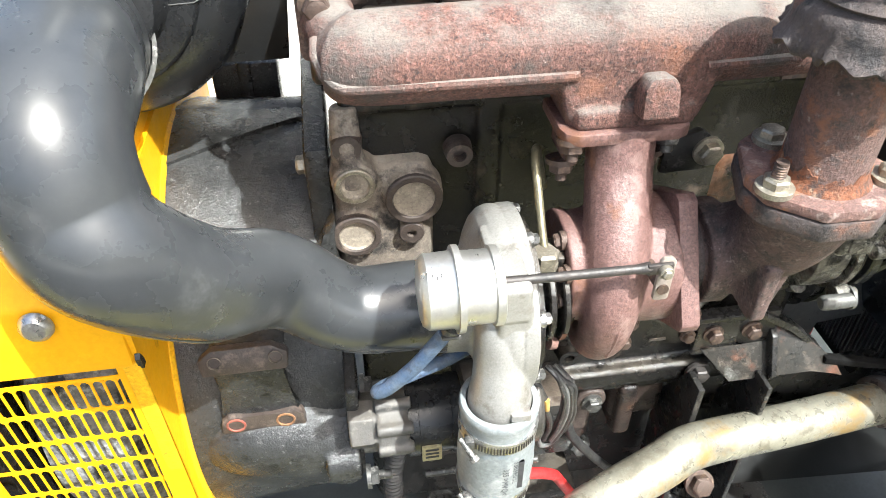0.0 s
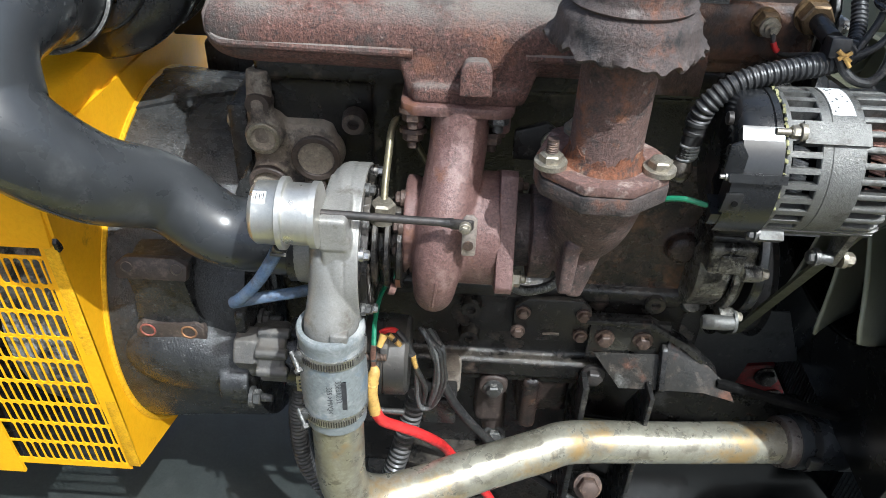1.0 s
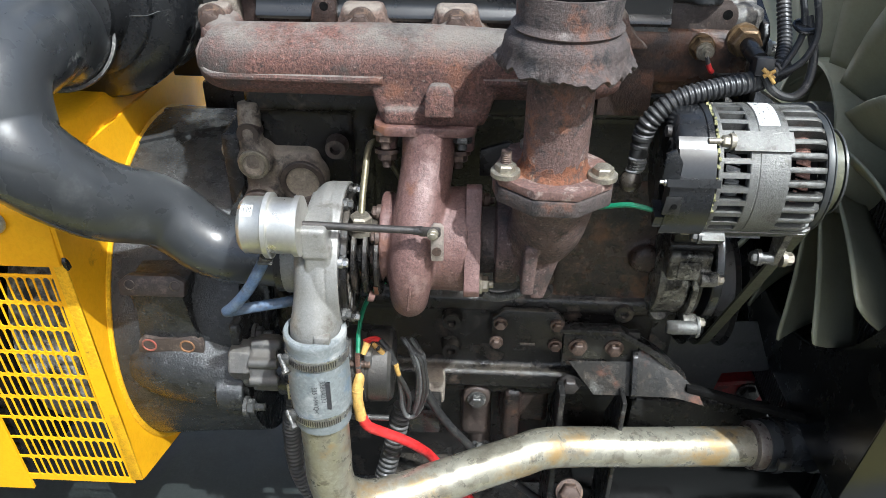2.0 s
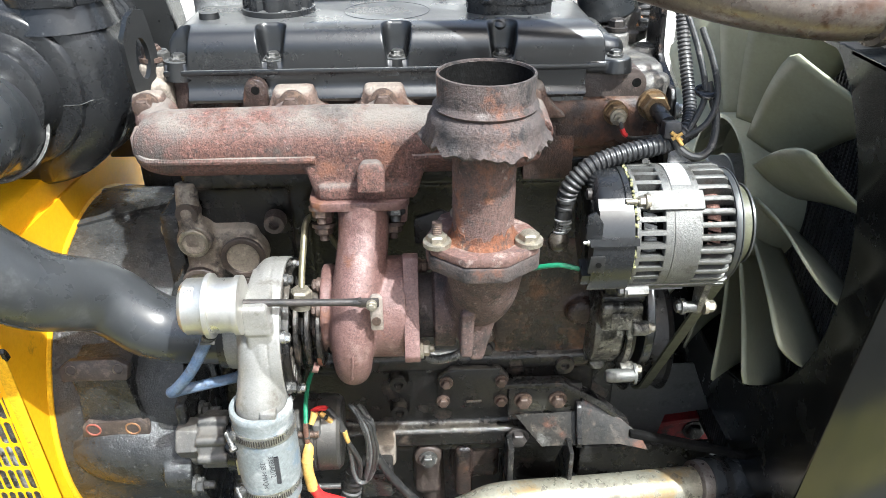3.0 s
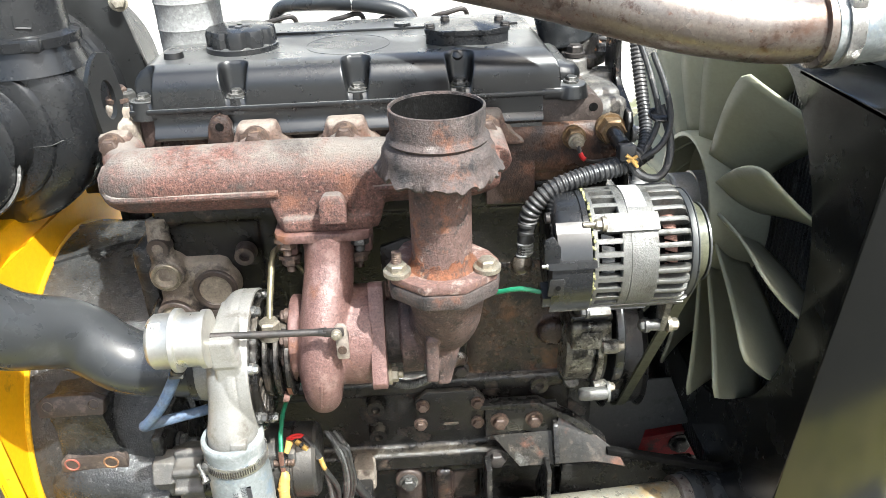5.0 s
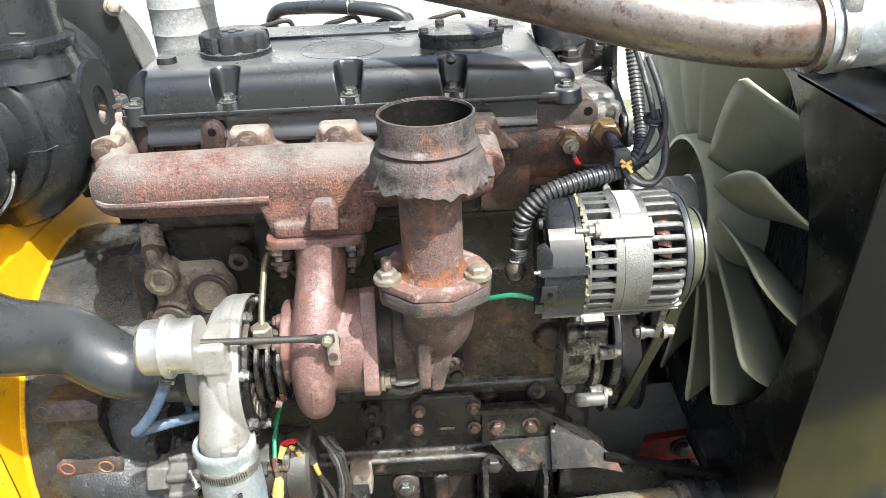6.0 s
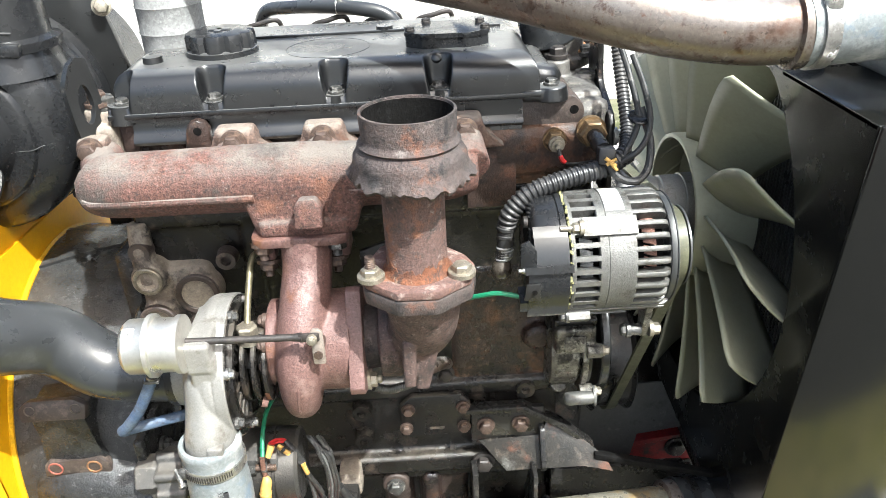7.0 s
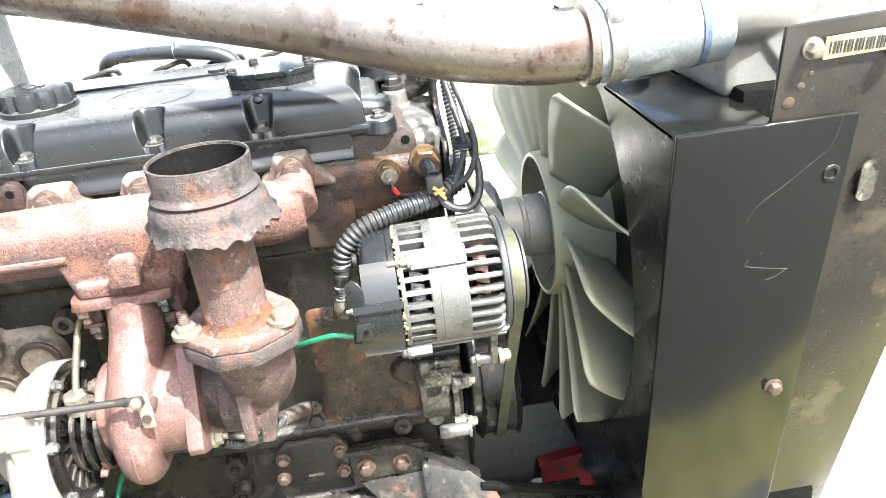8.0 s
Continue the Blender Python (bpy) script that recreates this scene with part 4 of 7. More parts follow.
# compressor cover
bm = B()
lathe(bm, (0.066, TY, TZ), X, [(0, 0.038), (0.0, 0.041), (0.018, 0.042), (0.022, 0.047), (0.027, 0.060), (0.032, 0.069), (0.038, 0.0745), (0.044, 0.0765), (0.050, 0.0765), (0.0505, 0.0745), (0.052, 0.0745), (0.0525, 0.0765), (0.064, 0.0765), (0.064, 0.05)], 96)
sweep(bm, *curve([(0.1026, 0.3650, 0.955, 0.0262), (0.1030, 0.3665, 0.985, 0.0250), (0.1030, 0.3690, 1.000, 0.0222), (0.1035, 0.374, 1.015, 0.0208), (0.1040, 0.381, 1.038, 0.0202), (0.102, 0.395, 1.06, 0.019)], 6), seg=36)
box(bm, 0.096, 0.122, 0.362, 0.44, 1.064, 1.098, 0.004)
box(bm, 0.098, 0.124, 0.364, 0.42, 1.012, 1.08, 0.004)
box(bm, 0.106, 0.1285, 0.368, 0.42, 0.985, 1.03, 0.004)
part("compressor_cover", bm, ALU, turbo, "silver cast aluminium compressor cover", voxel=0.0012, soften=2)
bm = B()
lathe(bm, (0.1302, TY, TZ), X, [(0, 0.0745), (0.001, 0.0745), (0.001, 0.066), (0.006, 0.066), (0.006, 0.058), (0.003, 0.054), (0.003, 0.03)], 56)
bplate = part("backplate", bm, BLOCK, turbo, "dark finned compressor backplate")
for k in range(20):
    a = 2 * math.pi * k / 20
    c, s_ = math.cos(a), math.sin(a)
    under(bplate, part("fin", sweep(B(), [(0.134, TY + c * 0.034, TZ + s_ * 0.034), (0.134, TY + c * 0.056, TZ + s_ * 0.056)], [0.002, 0.0015], 6), BLOCK)).matrix_parent_inverse = Matrix.Identity(4)
for k in range(7):
    a = radians(50 + k * 360 / 7)
    bolt(turbo, (0.132, TY + 0.0695 * math.cos(a), TZ + 0.0695 * math.sin(a)), X, BOLTDARK if k % 2 else STEEL, 0.0043, h=0.005)
bm = B()
box(bm, 0.106, 0.122, 0.3385, 0.350, 0.981, 0.990, 0.002)
part("cast_pad", bm, ALU, turbo)
# wastegate actuator
AY, AZ = 0.374, 1.095
act = thing("wastegate_actuator", (0.07, AY, 1.065), "zinc plated wastegate actuator with a push rod", "actuator")
bm = B()
lathe(bm, (0.042, AY, AZ), X, [(0, 0.020), (0.001, 0.0235), (0.005, 0.0268), (0.022, 0.0272), (0.024, 0.0285), (0.0245, 0.031), (0.029, 0.031), (0.0295, 0.0265), (0.050, 0.0262), (0.0505, 0.0285), (0.056, 0.0285), (0.057, 0.026), (0.057, 0.0)], 56)
part("can", bm, ZINC, act)
bm = B()
tube(bm, [(0.099, AY, AZ + 0.002), (0.15, AY + 0.001, AZ), (0.210, AY + 0.002, AZ - 0.002)], 0.0036, 12)
part("push_rod", bm, BOLTBLACK, act, "dark steel push rod")
bm = B()
box(bm, 0.207, 0.227, AY - 0.0020, AY + 0.0020, AZ - 0.0065, AZ + 0.0030, 0.0016)
rod(bm, (0.200, AY + 0.002, AZ - 0.002), (0.210, AY + 0.002, AZ - 0.002), 0.0036, 0.0048)
part("clevis", bm, BOLTBLACK, act)
bolt(act, (0.220, AY - 0.004, AZ - 0.002), -Y, BOLTZ, 0.0036, h=0.003)
bm = B()
prism(bm, [(-0.0058, -0.032), (-0.0045, -0.0335), (0.0052, -0.0335), (0.0065, -0.032), (0.0065, 0.004), (0.003, 0.0075), (-0.003, 0.0075), (-0.0058, 0.004)], (0.2235, AY + 0.0055, AZ - 0.002), X, Z, 0.004, 0.001)
part("lever", bm, LEVERPLATE, act, "dull plated lever plate")
bm = B()
rod(bm, (0.2235, AY + 0.03, AZ - 0.024), (0.2235, AY + 0.000, AZ - 0.024), 0.0050, 0.0045)
part("lever_pivot", bm, BOLTRUST, act)
bm = B()
lab = []
for k in range(7):
    a = radians(108 + 4 * k)
    lab.append((AY + 0.0274 * math.cos(a), AZ + 0.0274 * math.sin(a)))
for i in range(6):
    add(bm, [(x, lab[j][0], lab[j][1]) for x in (0.047, 0.058) for j in (i, i + 1)], [(0, 1, 3, 2)])
part("label", bm, WHITE, act, "small white bar code label")
bm = B()
for k in range(6):
    x = 0.0485 + k * 0.0015
    for i in range(1, 4):
        add(bm, [(xx, lab[j][0] - 0.0002, lab[j][1] + 0.0002) for xx in (x, x + (0.0008 if k % 2 else 0.0005)) for j in (i, i + 1)], [(0, 1, 3, 2)])
part("bar_code", bm, INK, act)
bm = B()
rod(bm, (0.067, AY - 0.006, AZ - 0.022), (0.061, 0.3665, 1.058), 0.0045)
lathe(bm, (0.0625, 0.3655, 1.0620), V((0.4, -0.2, 1)), [(0, 0.0066), (0.006, 0.0066)], 20)
box(bm, 0.056, 0.070, 0.358, 0.362, 1.0605, 1.0635, 0.001)
part("hose_nipple", bm, BOLTDARK, act)
bm = B()
tube(bm, [(0.0600, 0.3660, 1.0610), (0.0540, 0.3690, 1.0480), (0.0360, 0.3745, 1.0170), (0.0170, 0.3790, 0.9930), (0.0085, 0.3840, 0.9835), (0.0150, 0.3925, 0.9790), (0.0380, 0.4030, 0.9775), (0.0650, 0.4130, 0.9770), (0.0900, 0.4230, 0.9800)], 0.0058, 16, 8)
single("boost_hose", bm, BLUEHOSE, "faded blue rubber hose from actuator to compressor", "hose")
# oil feed pipe
oil = thing("oil_feed_pipe", (0.143, 0.43, 1.07), "olive plated oil feed pipe to the turbocharger", "pipe")
bm = B()
tube(bm, [(0.146, 0.424, 1.078), (0.146, 0.437, 1.092), (0.147, 0.456, 1.110), (0.148, 0.474, 1.125), (0.151, 0.486, 1.129), (0.156, 0.498, 1.122), (0.166, 0.518, 1.092), (0.178, 0.540, 1.055), (0.185, BY + 0.014, 1.035)], 0.0035, 14, 8)
part("tube", bm, OLIVETUBE, oil)
bm = B()
lathe(bm, (0.145, 0.420, 1.068), V((0.05, 0.0, 1)), [(0, 0.0115), (0.012, 0.0115), (0.014, 0.009)], 6)
lathe(bm, (0.145, 0.424, 1.060), V((0.0, 0.0, 1)), [(0, 0.013), (0.008, 0.013)], 20)
part("banjo_bolt", bm, BOLTZ, oil)

# ---- exhaust elbow and pipe ----
PX, PY = 0.3262, 0.3865
elb = thing("exhaust_elbow", (PX, PY, 1.02), "dark scaled cast iron exhaust elbow on the turbine", "exhaust elbow")
bm = B()
tube(bm, [(0.290, UY, UZ, 0.0360), (0.305, UY - 0.006, UZ + 0.006, 0.0360), (0.320, 0.430, 1.060, 0.0355), (0.328, 0.412, 1.082, 0.0350), (0.3292, 0.399, 1.106, 0.0365), (0.3285, 0.392, 1.136, 0.0415)], seg=32)
lathe(bm, (0.2805, UY, UZ), X, [(0, 0.030), (0, 0.0435), (0.001, 0.0447), (0.0205, 0.0447), (0.0225, 0.0430), (0.0225, 0.03)], 56)
prism(bm, [(0.3060, 1.0760), (0.3192, 1.0760), (0.3172, 1.0230), (0.3050, 1.0230)], (0, 0.3745, 0), X, Z, -0.034, 0.002)
prism(bm, [(0.3185, 1.066), (0.3440, 1.062), (0.3300, 1.0050), (0.3160, 1.0050)], (0, 0.3930, 0), X, Z, -0.020, 0.003)
part("elbow_casting", bm, ELBOWIRON, elb, voxel=0.0016, soften=2)
# The neck is coloured darker than the elbow casting.
bm = B()
lathe(bm, (0.256, UY, UZ), X, [(0, 0.030), (0, 0.0345), (0.026, 0.0345), (0.028, 0.030)], 48)
part("neck", bm, SOOT, elb, "dark neck of the elbow")
FL = [(-0.054, 0.004), (-0.050, -0.020), (-0.020, -0.046), (0.018, -0.047), (0.050, -0.022), (0.055, 0.002), (0.047, 0.022), (0.02, 0.052), (-0.018, 0.062), (-0.038, 0.048)]
bm = B()
prism(bm, FL, (PX, PY, 1.1315), X, Y, 0.0155, 0.0025)
part("lower_flange", bm, SOOT, elb)
pipe = thing("exhaust_stub", (PX, PY, 1.147), "rusty exhaust stub pipe with a torn collar", "exhaust pipe")
bm = B()
prism(bm, [(a * 0.985, b * 0.985) for a, b in FL], (PX, PY, 1.1475), X, Y, 0.009, 0.002)
part("upper_flange", bm, RUSTORANGE, pipe, "orange rusted flange")
bm = B()
rod(bm, (0.283, 0.371, 1.160), (0.283, 0.371, 1.1795), 0.0044)
for k in range(5):
    lathe(bm, (0.283, 0.371, 1.1680 + k * 0.0020), Z, [(0, 0.0044), (0.0008, 0.0050), (0.0016, 0.0044)], 14)
part("flange_stud", bm, BOLTRUST, pipe, "rusty threaded stud")
for x, y, st in ((0.283, 0.371, 0.000), (0.367, 0.370, 0.0), (0.311, 0.430, 0.0)):
    bolt(pipe, (x, y, 1.1585), Z, BOLTZ, 0.0084, "nut" if x < 0.3 else "bolt", st, 1.55, 0.007)
bm = B()
lathe(bm, (PX, PY, 1.154), Z, [(0, 0.034), (0.003, 0.031), (0.008, 0.0285), (0.11, 0.0285), (0.118, 0.0285)], 48)
part("pipe", bm, RUSTDARK, pipe)
bm = B()
flake = []
for k in range(96):
    a = 2 * math.pi * k / 96
    c, s_ = math.cos(a), math.sin(a)
    top = 1.168 + 0.014 * noise.noise(V((c * 2.1, s_ * 2.1, 7.7))) + 0.006 * noise.noise(V((c * 9, s_ * 9, 2.2)))
    flake.append([bm.verts.new((PX + c * r, PY + s_ * r, z)) for r, z in ((0.0335, 1.1565), (0.0310, 1.1595), (0.0293, 1.1625), (0.0290, top), (0.0283, top + 0.0008))])
for k in range(96):
    for i in range(4):
        bm.faces.new((flake[k][i], flake[(k + 1) % 96][i], flake[(k + 1) % 96][i + 1], flake[k][i + 1]))
part("rust_scale", bm, ORANGESCALE, pipe, "orange rust scale at the foot of the pipe")
# torn collar: radius and height waver round the rim
bm = B()
seg = 120
rag = [noise.noise(V((math.cos(2 * math.pi * k / seg) * 3, math.sin(2 * math.pi * k / seg) * 3, 0.3))) + 0.6 * noise.noise(V((math.cos(2 * math.pi * k / seg) * 11, math.sin(2 * math.pi * k / seg) * 11, 4.3))) for k in range(seg)]
rows_ = []
for h, r, k1, k2 in ((1.258, 0.0295, 0, 0), (1.2530, 0.0480, 0.0030, 0.003), (1.2520, 0.0545, 0.0060, 0.0050), (1.2545, 0.0562, 0.0060, 0.004), (1.2595, 0.0530, 0.0030, 0.0012), (1.2635, 0.0512, 0.0016, 0.0006), (1.268, 0.0503, 0.001, 0), (1.273, 0.0498, 0.0008, 0), (1.278, 0.0470, 0.0004, 0), (1.281, 0.0430, 0, 0), (1.283, 0.0420, 0, 0)):
    rows_.append([bm.verts.new((PX + math.cos(2 * math.pi * k / seg) * (r + k1 * rag[k]), PY + math.sin(2 * math.pi * k / seg) * (r + k1 * rag[k]), h + k2 * rag[(k * 3) % seg])) for k in range(seg)])
for a, c in zip(rows_, rows_[1:]):
    for k in range(seg):
        bm.faces.new((a[k], a[(k + 1) % seg], c[(k + 1) % seg], c[k]))
part("torn_collar", bm, SOOT, pipe, "ragged torn metal collar", 60)
bm = B()
lathe(bm, (PX, PY, 1.280), Z, [(0, 0.038), (0.001, 0.0420), (0.002, 0.0440), (0.004, 0.0455), (0.006, 0.0440), (0.008, 0.0420), (0.010, 0.0415), (0.030, 0.0425), (0.0312, 0.0422), (0.0315, 0.0402), (0.029, 0.0396)], 64, False)
part("rim", bm, SOOT, pipe, "sooty open rim")
bm = B()
lathe(bm, (PX, PY, 1.280), Z, [(0.030, 0.0398), (0.012, 0.0388), (0.0, 0.037), (-0.002, 0.030), (-0.03, 0.024), (-0.08, 0.024)], 64, False)
part("soot_lining", bm, SOOTBLACK, pipe, "black sooty inside of the pipe")
bm = B()
rod(bm, (PX, PY, 1.19), (PX, PY, 1.194), 0.024)
part("soot_floor", bm, SOOTBLACK, pipe)

# ---- intake side ----
inlet = thing("intake_tube", (-0.06, 0.41, 1.02), "large scuffed black intake tube from filter to turbocharger", "intake tube")
bm = B()
INT = [(0.078, TY, TZ, 0.0365), (0.04, TY, TZ + 0.001, 0.0360), (-0.010, 0.4317, 1.0330, 0.0345), (-0.058, 0.4293, 1.0725, 0.0362), (-0.1003, 0.3908, 1.1088, 0.0393), (-0.1416, 0.369, 1.157, 0.0428), (-0.159, 0.378, 1.185, 0.0455), (-0.167, 0.399, 1.2245, 0.048), (-0.1705, 0.457, 1.234, 0.0520), (-0.181, 0.5093, 1.2305, 0.0555), (-0.190, 0.5561, 1.209, 0.056)]
tube(bm, INT, seg=40, step=8)
part("tube_body", bm, TUBE, inlet)
bm = B()
tube(bm, [(a[0], a[1] - a[3] * 0.79, a[2] - a[3] * 0.60) for a in INT[1:7]], 0.0014, 8, 8)
part("mould_line", bm, TUBE, inlet)
bm = B()
lathe(bm, (0.058, TY, TZ), X, [(0, 0.0385), (0.0005, 0.0405), (0.016, 0.0405), (0.0165, 0.0385)], 48)
part("hose_clamp", bm, DARKSTEEL, inlet)
filt = thing("air_filter", (-0.184, 0.68, 1.12), "black plastic air filter canister with stepped end rings", "air filter")
bm = B()
lathe(bm, (-0.184, 0.0, 1.241), Y, [(0.548, 0.050), (0.552, 0.060), (0.564, 0.0605), (0.566, 0.062), (0.582, 0.0640), (0.5855, 0.0665), (0.5860, 0.0835), (0.5875, 0.0860), (0.592, 0.0885), (0.594, 0.0965), (0.598, 0.1040), (0.606, 0.1165), (0.616, 0.1235), (0.640, 0.1245), (0.690, 0.1240), (0.692, 0.1285), (0.697, 0.1290), (0.699, 0.1255), (0.703, 0.1255), (0.705, 0.1300), (0.712, 0.1300), (0.714, 0.1245), (0.90, 0.122), (0.905, 0.11)], 96)
part("canister", bm, PLASTIC, filt)
bm = B()
lathe(bm, (-0.1855, 0.5445, 1.2145), V((-0.34, 0.86, -0.38)), [(0, 0.0555), (0.0, 0.0590), (0.011, 0.0592), (0.011, 0.0555)], 72, False)
part("outlet_clamp", bm, BOLTDARK, filt, "dull worm drive clamp edge")
bm = B()
lathe(bm, (-0.125, 0.645, 1.30), Z, [(0, 0.062), (0.02, 0.056), (0.028, 0.054), (0.028, 0.060), (0.038, 0.061), (0.040, 0.055), (0.042, 0.051), (0.20, 0.049), (0.21, 0.045)], 56)
part("inlet_neck", bm, PLASTIC, filt)
bm = B()
box(bm, -0.118, -0.084, 0.588, 0.600, 1.327, 1.341, 0.003)
part("clip", bm, PLASTIC, filt)
bm = B()
for a, c in (((-0.108, 0.598, 1.365), (-0.108, 0.597, 1.352)), ((-0.108, 0.597, 1.352), (-0.094, 0.603, 1.350))):
    rod(bm, a, c, 0.0014, None, 8)
part("moulded_rib", bm, PLASTIC, filt)
bm = B()
sweep(bm, [(-0.1275, 0.5640, 1.2265), (-0.1215, 0.5850, 1.2240), (-0.1010, 0.5860, 1.2245), (-0.092, 0.5925, 1.2270), (-0.075, 0.6035, 1.2300)], 0.0006, 6)
part("mould_seam", bm, SCRATCH, filt, "thin pale mould seam")
bm = B()
prism(bm, [(-0.12, -0.19), (-0.016, -0.19), (-0.008, -0.10), (0.002, -0.04), (-0.012, 0.03), (-0.03, 0.105), (-0.16, 0.105)], (-0.028, 0.74, 1.29), X, Z, -0.012, 0.002)
box(bm, -0.16, -0.07, 0.735, 0.80, 1.388, 1.396, 0.002)
fb = single("filter_bracket", bm, BLACKSHEET, "black sheet bracket behind the air filter", "bracket")
fb["base"] = V((0, 0, 0))
bolt(fb, (-0.045, 0.737, 1.352), V((0.3, -1, 0.2)), BOLTZ, 0.008)
# lifting eye
eye_ = B()
outer = [(-0.014, -0.045), (0.016, -0.040), (0.019, 0.0), (0.012, 0.042), (-0.004, 0.046), (-0.019, 0.018), (-0.017, -0.02)]
n_ = 28
oc, ic = [], []
hole = (0.001, -0.004, 0.0085, 0.021)
for k in range(n_):
    a = 2 * math.pi * k / n_
    d = V((math.cos(a), math.sin(a)))
    best = 1e9
    for i in range(len(outer)):
        p, q = V(outer[i]), V(outer[(i + 1) % len(outer)])
        e, w0 = q - p, p - V(hole[:2])
        den = d.x * e.y - d.y * e.x
        if abs(den) > 1e-9:
            tt, uu = (w0.x * e.y - w0.y * e.x) / den, (w0.x * d.y - w0.y * d.x) / den
            if tt > 0 and -1e-6 <= uu <= 1 + 1e-6:
                best = min(best, tt)
    oc.append(V(hole[:2]) + d * best)
    ic.append(V(hole[:2]) + V((d.x * hole[2], d.y * hole[3])))
U_, W_ = V((0.54, 0.84, 0)).normalized(), Z
def lift_pt(p, th):
    return V((-0.014, 0.545, 1.290)) + U_ * p.x + W_ * p.y + U_.cross(W_) * th
vo = [[eye_.verts.new(lift_pt(p, th)) for p in oc] for th in (0, 0.007)]
vi = [[eye_.verts.new(lift_pt(p, th)) for p in ic] for th in (0, 0.007)]
for k in range(n_):
    j = (k + 1) % n_
    eye_.faces.new((vo[0][k], vo[0][j], vi[0][j], vi[0][k]))
    eye_.faces.new((vo[1][j], vo[1][k], vi[1][k], vi[1][j]))
    eye_.faces.new((vo[0][j], vo[0][k], vo[1][k], vo[1][j]))
    eye_.faces.new((vi[0][k], vi[0][j], vi[1][j], vi[1][k]))
le = single("lifting_eye", eye_, BLACKSHEET, "black steel lifting eye plate at the head end", "lifting eye")
le["base"] = V((0, 0, 0))
bm = B()
box(bm, -0.022, 0.012, BY - 0.012, BY + 0.05, 1.215, 1.262, 0.008)
box(bm, -0.020, 0.002, BY - 0.004, BY + 0.03, 1.255, 1.278, 0.006)
part("end_lug", bm, BLOCKDUST, head, voxel=0.002)
bolt(head, (-0.006, BY + 0.01, 1.280), Z, BOLTRUST, 0.0095, h=0.011)
bolt(head, (0.012, BY + 0.055, 1.275), Z, BOLTZ, 0.008)

# ---- flywheel housing ----
CY, CZ, CR = 0.696, 0.814, 0.2415
bell = thing("flywheel_housing", (-0.08, CY, 0.58), "textured black flywheel housing with starter pocket", "flywheel housing")
bm = B()
lathe(bm, (-0.185, CY, CZ), X, [(0, 0.20), (0, CR - 0.003), (0.02, CR - 0.003), (0.06, CR - 0.007), (0.10, CR - 0.010), (0.15, CR - 0.012), (0.166, CR - 0.014), (0.168, 0.15)], 96)
box(bm, -0.034, -0.012, BY + 0.004, 0.86, 0.72, 1.10, 0.006)
prism(bm, [(-0.01, -0.05), (0.05, -0.05), (0.05, 0.085), (0.036, 0.06)], (-0.062, 0.540, 0.955), X, Z, -0.08, 0.008)
part("housing", bm, BELL, bell)
bm = B()
box(bm, -0.137, -0.062, 0.80, 0.90, 0.98, 1.070, 0.006)
box(bm, -0.108, -0.092, 0.797, 0.90, 0.98, 1.072, 0.004)
part("top_box", bm, BELL, bell)
bm = B()
tube(bm, [(-0.178, 0.735, 1.014, 0.040), (-0.10, 0.742, 1.016, 0.036), (-0.03, 0.752, 1.016, 0.031)], seg=28)
part("top_ridge", bm, BELL, bell)
# raised saddle over the housing with a slanting front edge
bm = B()
lip = []
for i in range(13):
    x = -0.168 + 0.136 * i / 12
    r0 = CR - 0.003 - 0.011 * (x + 0.185) / 0.166
    ys = 0.640 + 0.075 * (x + 0.168) / 0.130
    col = []
    for j in range(11):
        y = ys + (0.82 - ys) * j / 10
        d = V((0, y - CY, math.sqrt(r0 ** 2 - (y - CY) ** 2))).normalized()
        hgt = 0.0065 if 0 < i < 12 else 0.004
        col.append((bm.verts.new(V((x, CY, CZ)) + d * (r0 + (0.005 if j == 0 else hgt))), bm.verts.new(V((x, CY, CZ)) + d * (r0 - 0.006))))
    lip.append(col)
for i in range(12):
    for j in range(10):
        a, b, c, d = lip[i][j], lip[i + 1][j], lip[i + 1][j + 1], lip[i][j + 1]
        bm.faces.new((a[0], b[0], c[0], d[0]))
        bm.faces.new((d[1], c[1], b[1], a[1]))
    bm.faces.new((lip[i][0][0], lip[i][0][1], lip[i + 1][0][1], lip[i + 1][0][0]))
    bm.faces.new((lip[i][10][0], lip[i + 1][10][0], lip[i + 1][10][1], lip[i][10][1]))
for i in (0, 12):
    for j in range(10):
        bm.faces.new((lip[i][j][0], lip[i][j + 1][0], lip[i][j + 1][1], lip[i][j][1]))
part("saddle", bm, BELL, bell, smooth=40)
bm = B()
tube(bm, [(-0.172, 0.535, 0.845, 0.045), (-0.150, 0.520, 0.830, 0.056), (-0.12, 0.508, 0.822, 0.060), (-0.07, 0.500, 0.816, 0.060), (-0.045, 0.497, 0.812, 0.056), (-0.016, 0.495, 0.808, 0.053)], seg=36, step=8)
box(bm, -0.066, -0.016, 0.476, 0.57, 0.80, 0.884, 0.014)
tube(bm, [(-0.045, 0.456, 0.805, 0.026), (-0.012, 0.456, 0.805, 0.026)], seg=20)
box(bm, -0.044, -0.012, 0.445, 0.52, 0.762, 0.83, 0.010)
box(bm, -0.020, -0.008, 0.446, 0.56, 0.78, 0.912, 0.003)
prism(bm, [(-0.135, 0.0), (-0.012, 0.0), (-0.012, 0.010), (-0.135, 0.006)], (0, 0.462, 0.846), X, Z, -0.05, 0.002)
part("starter_pocket", bm, BELL, bell, voxel=0.0022, soften=5)
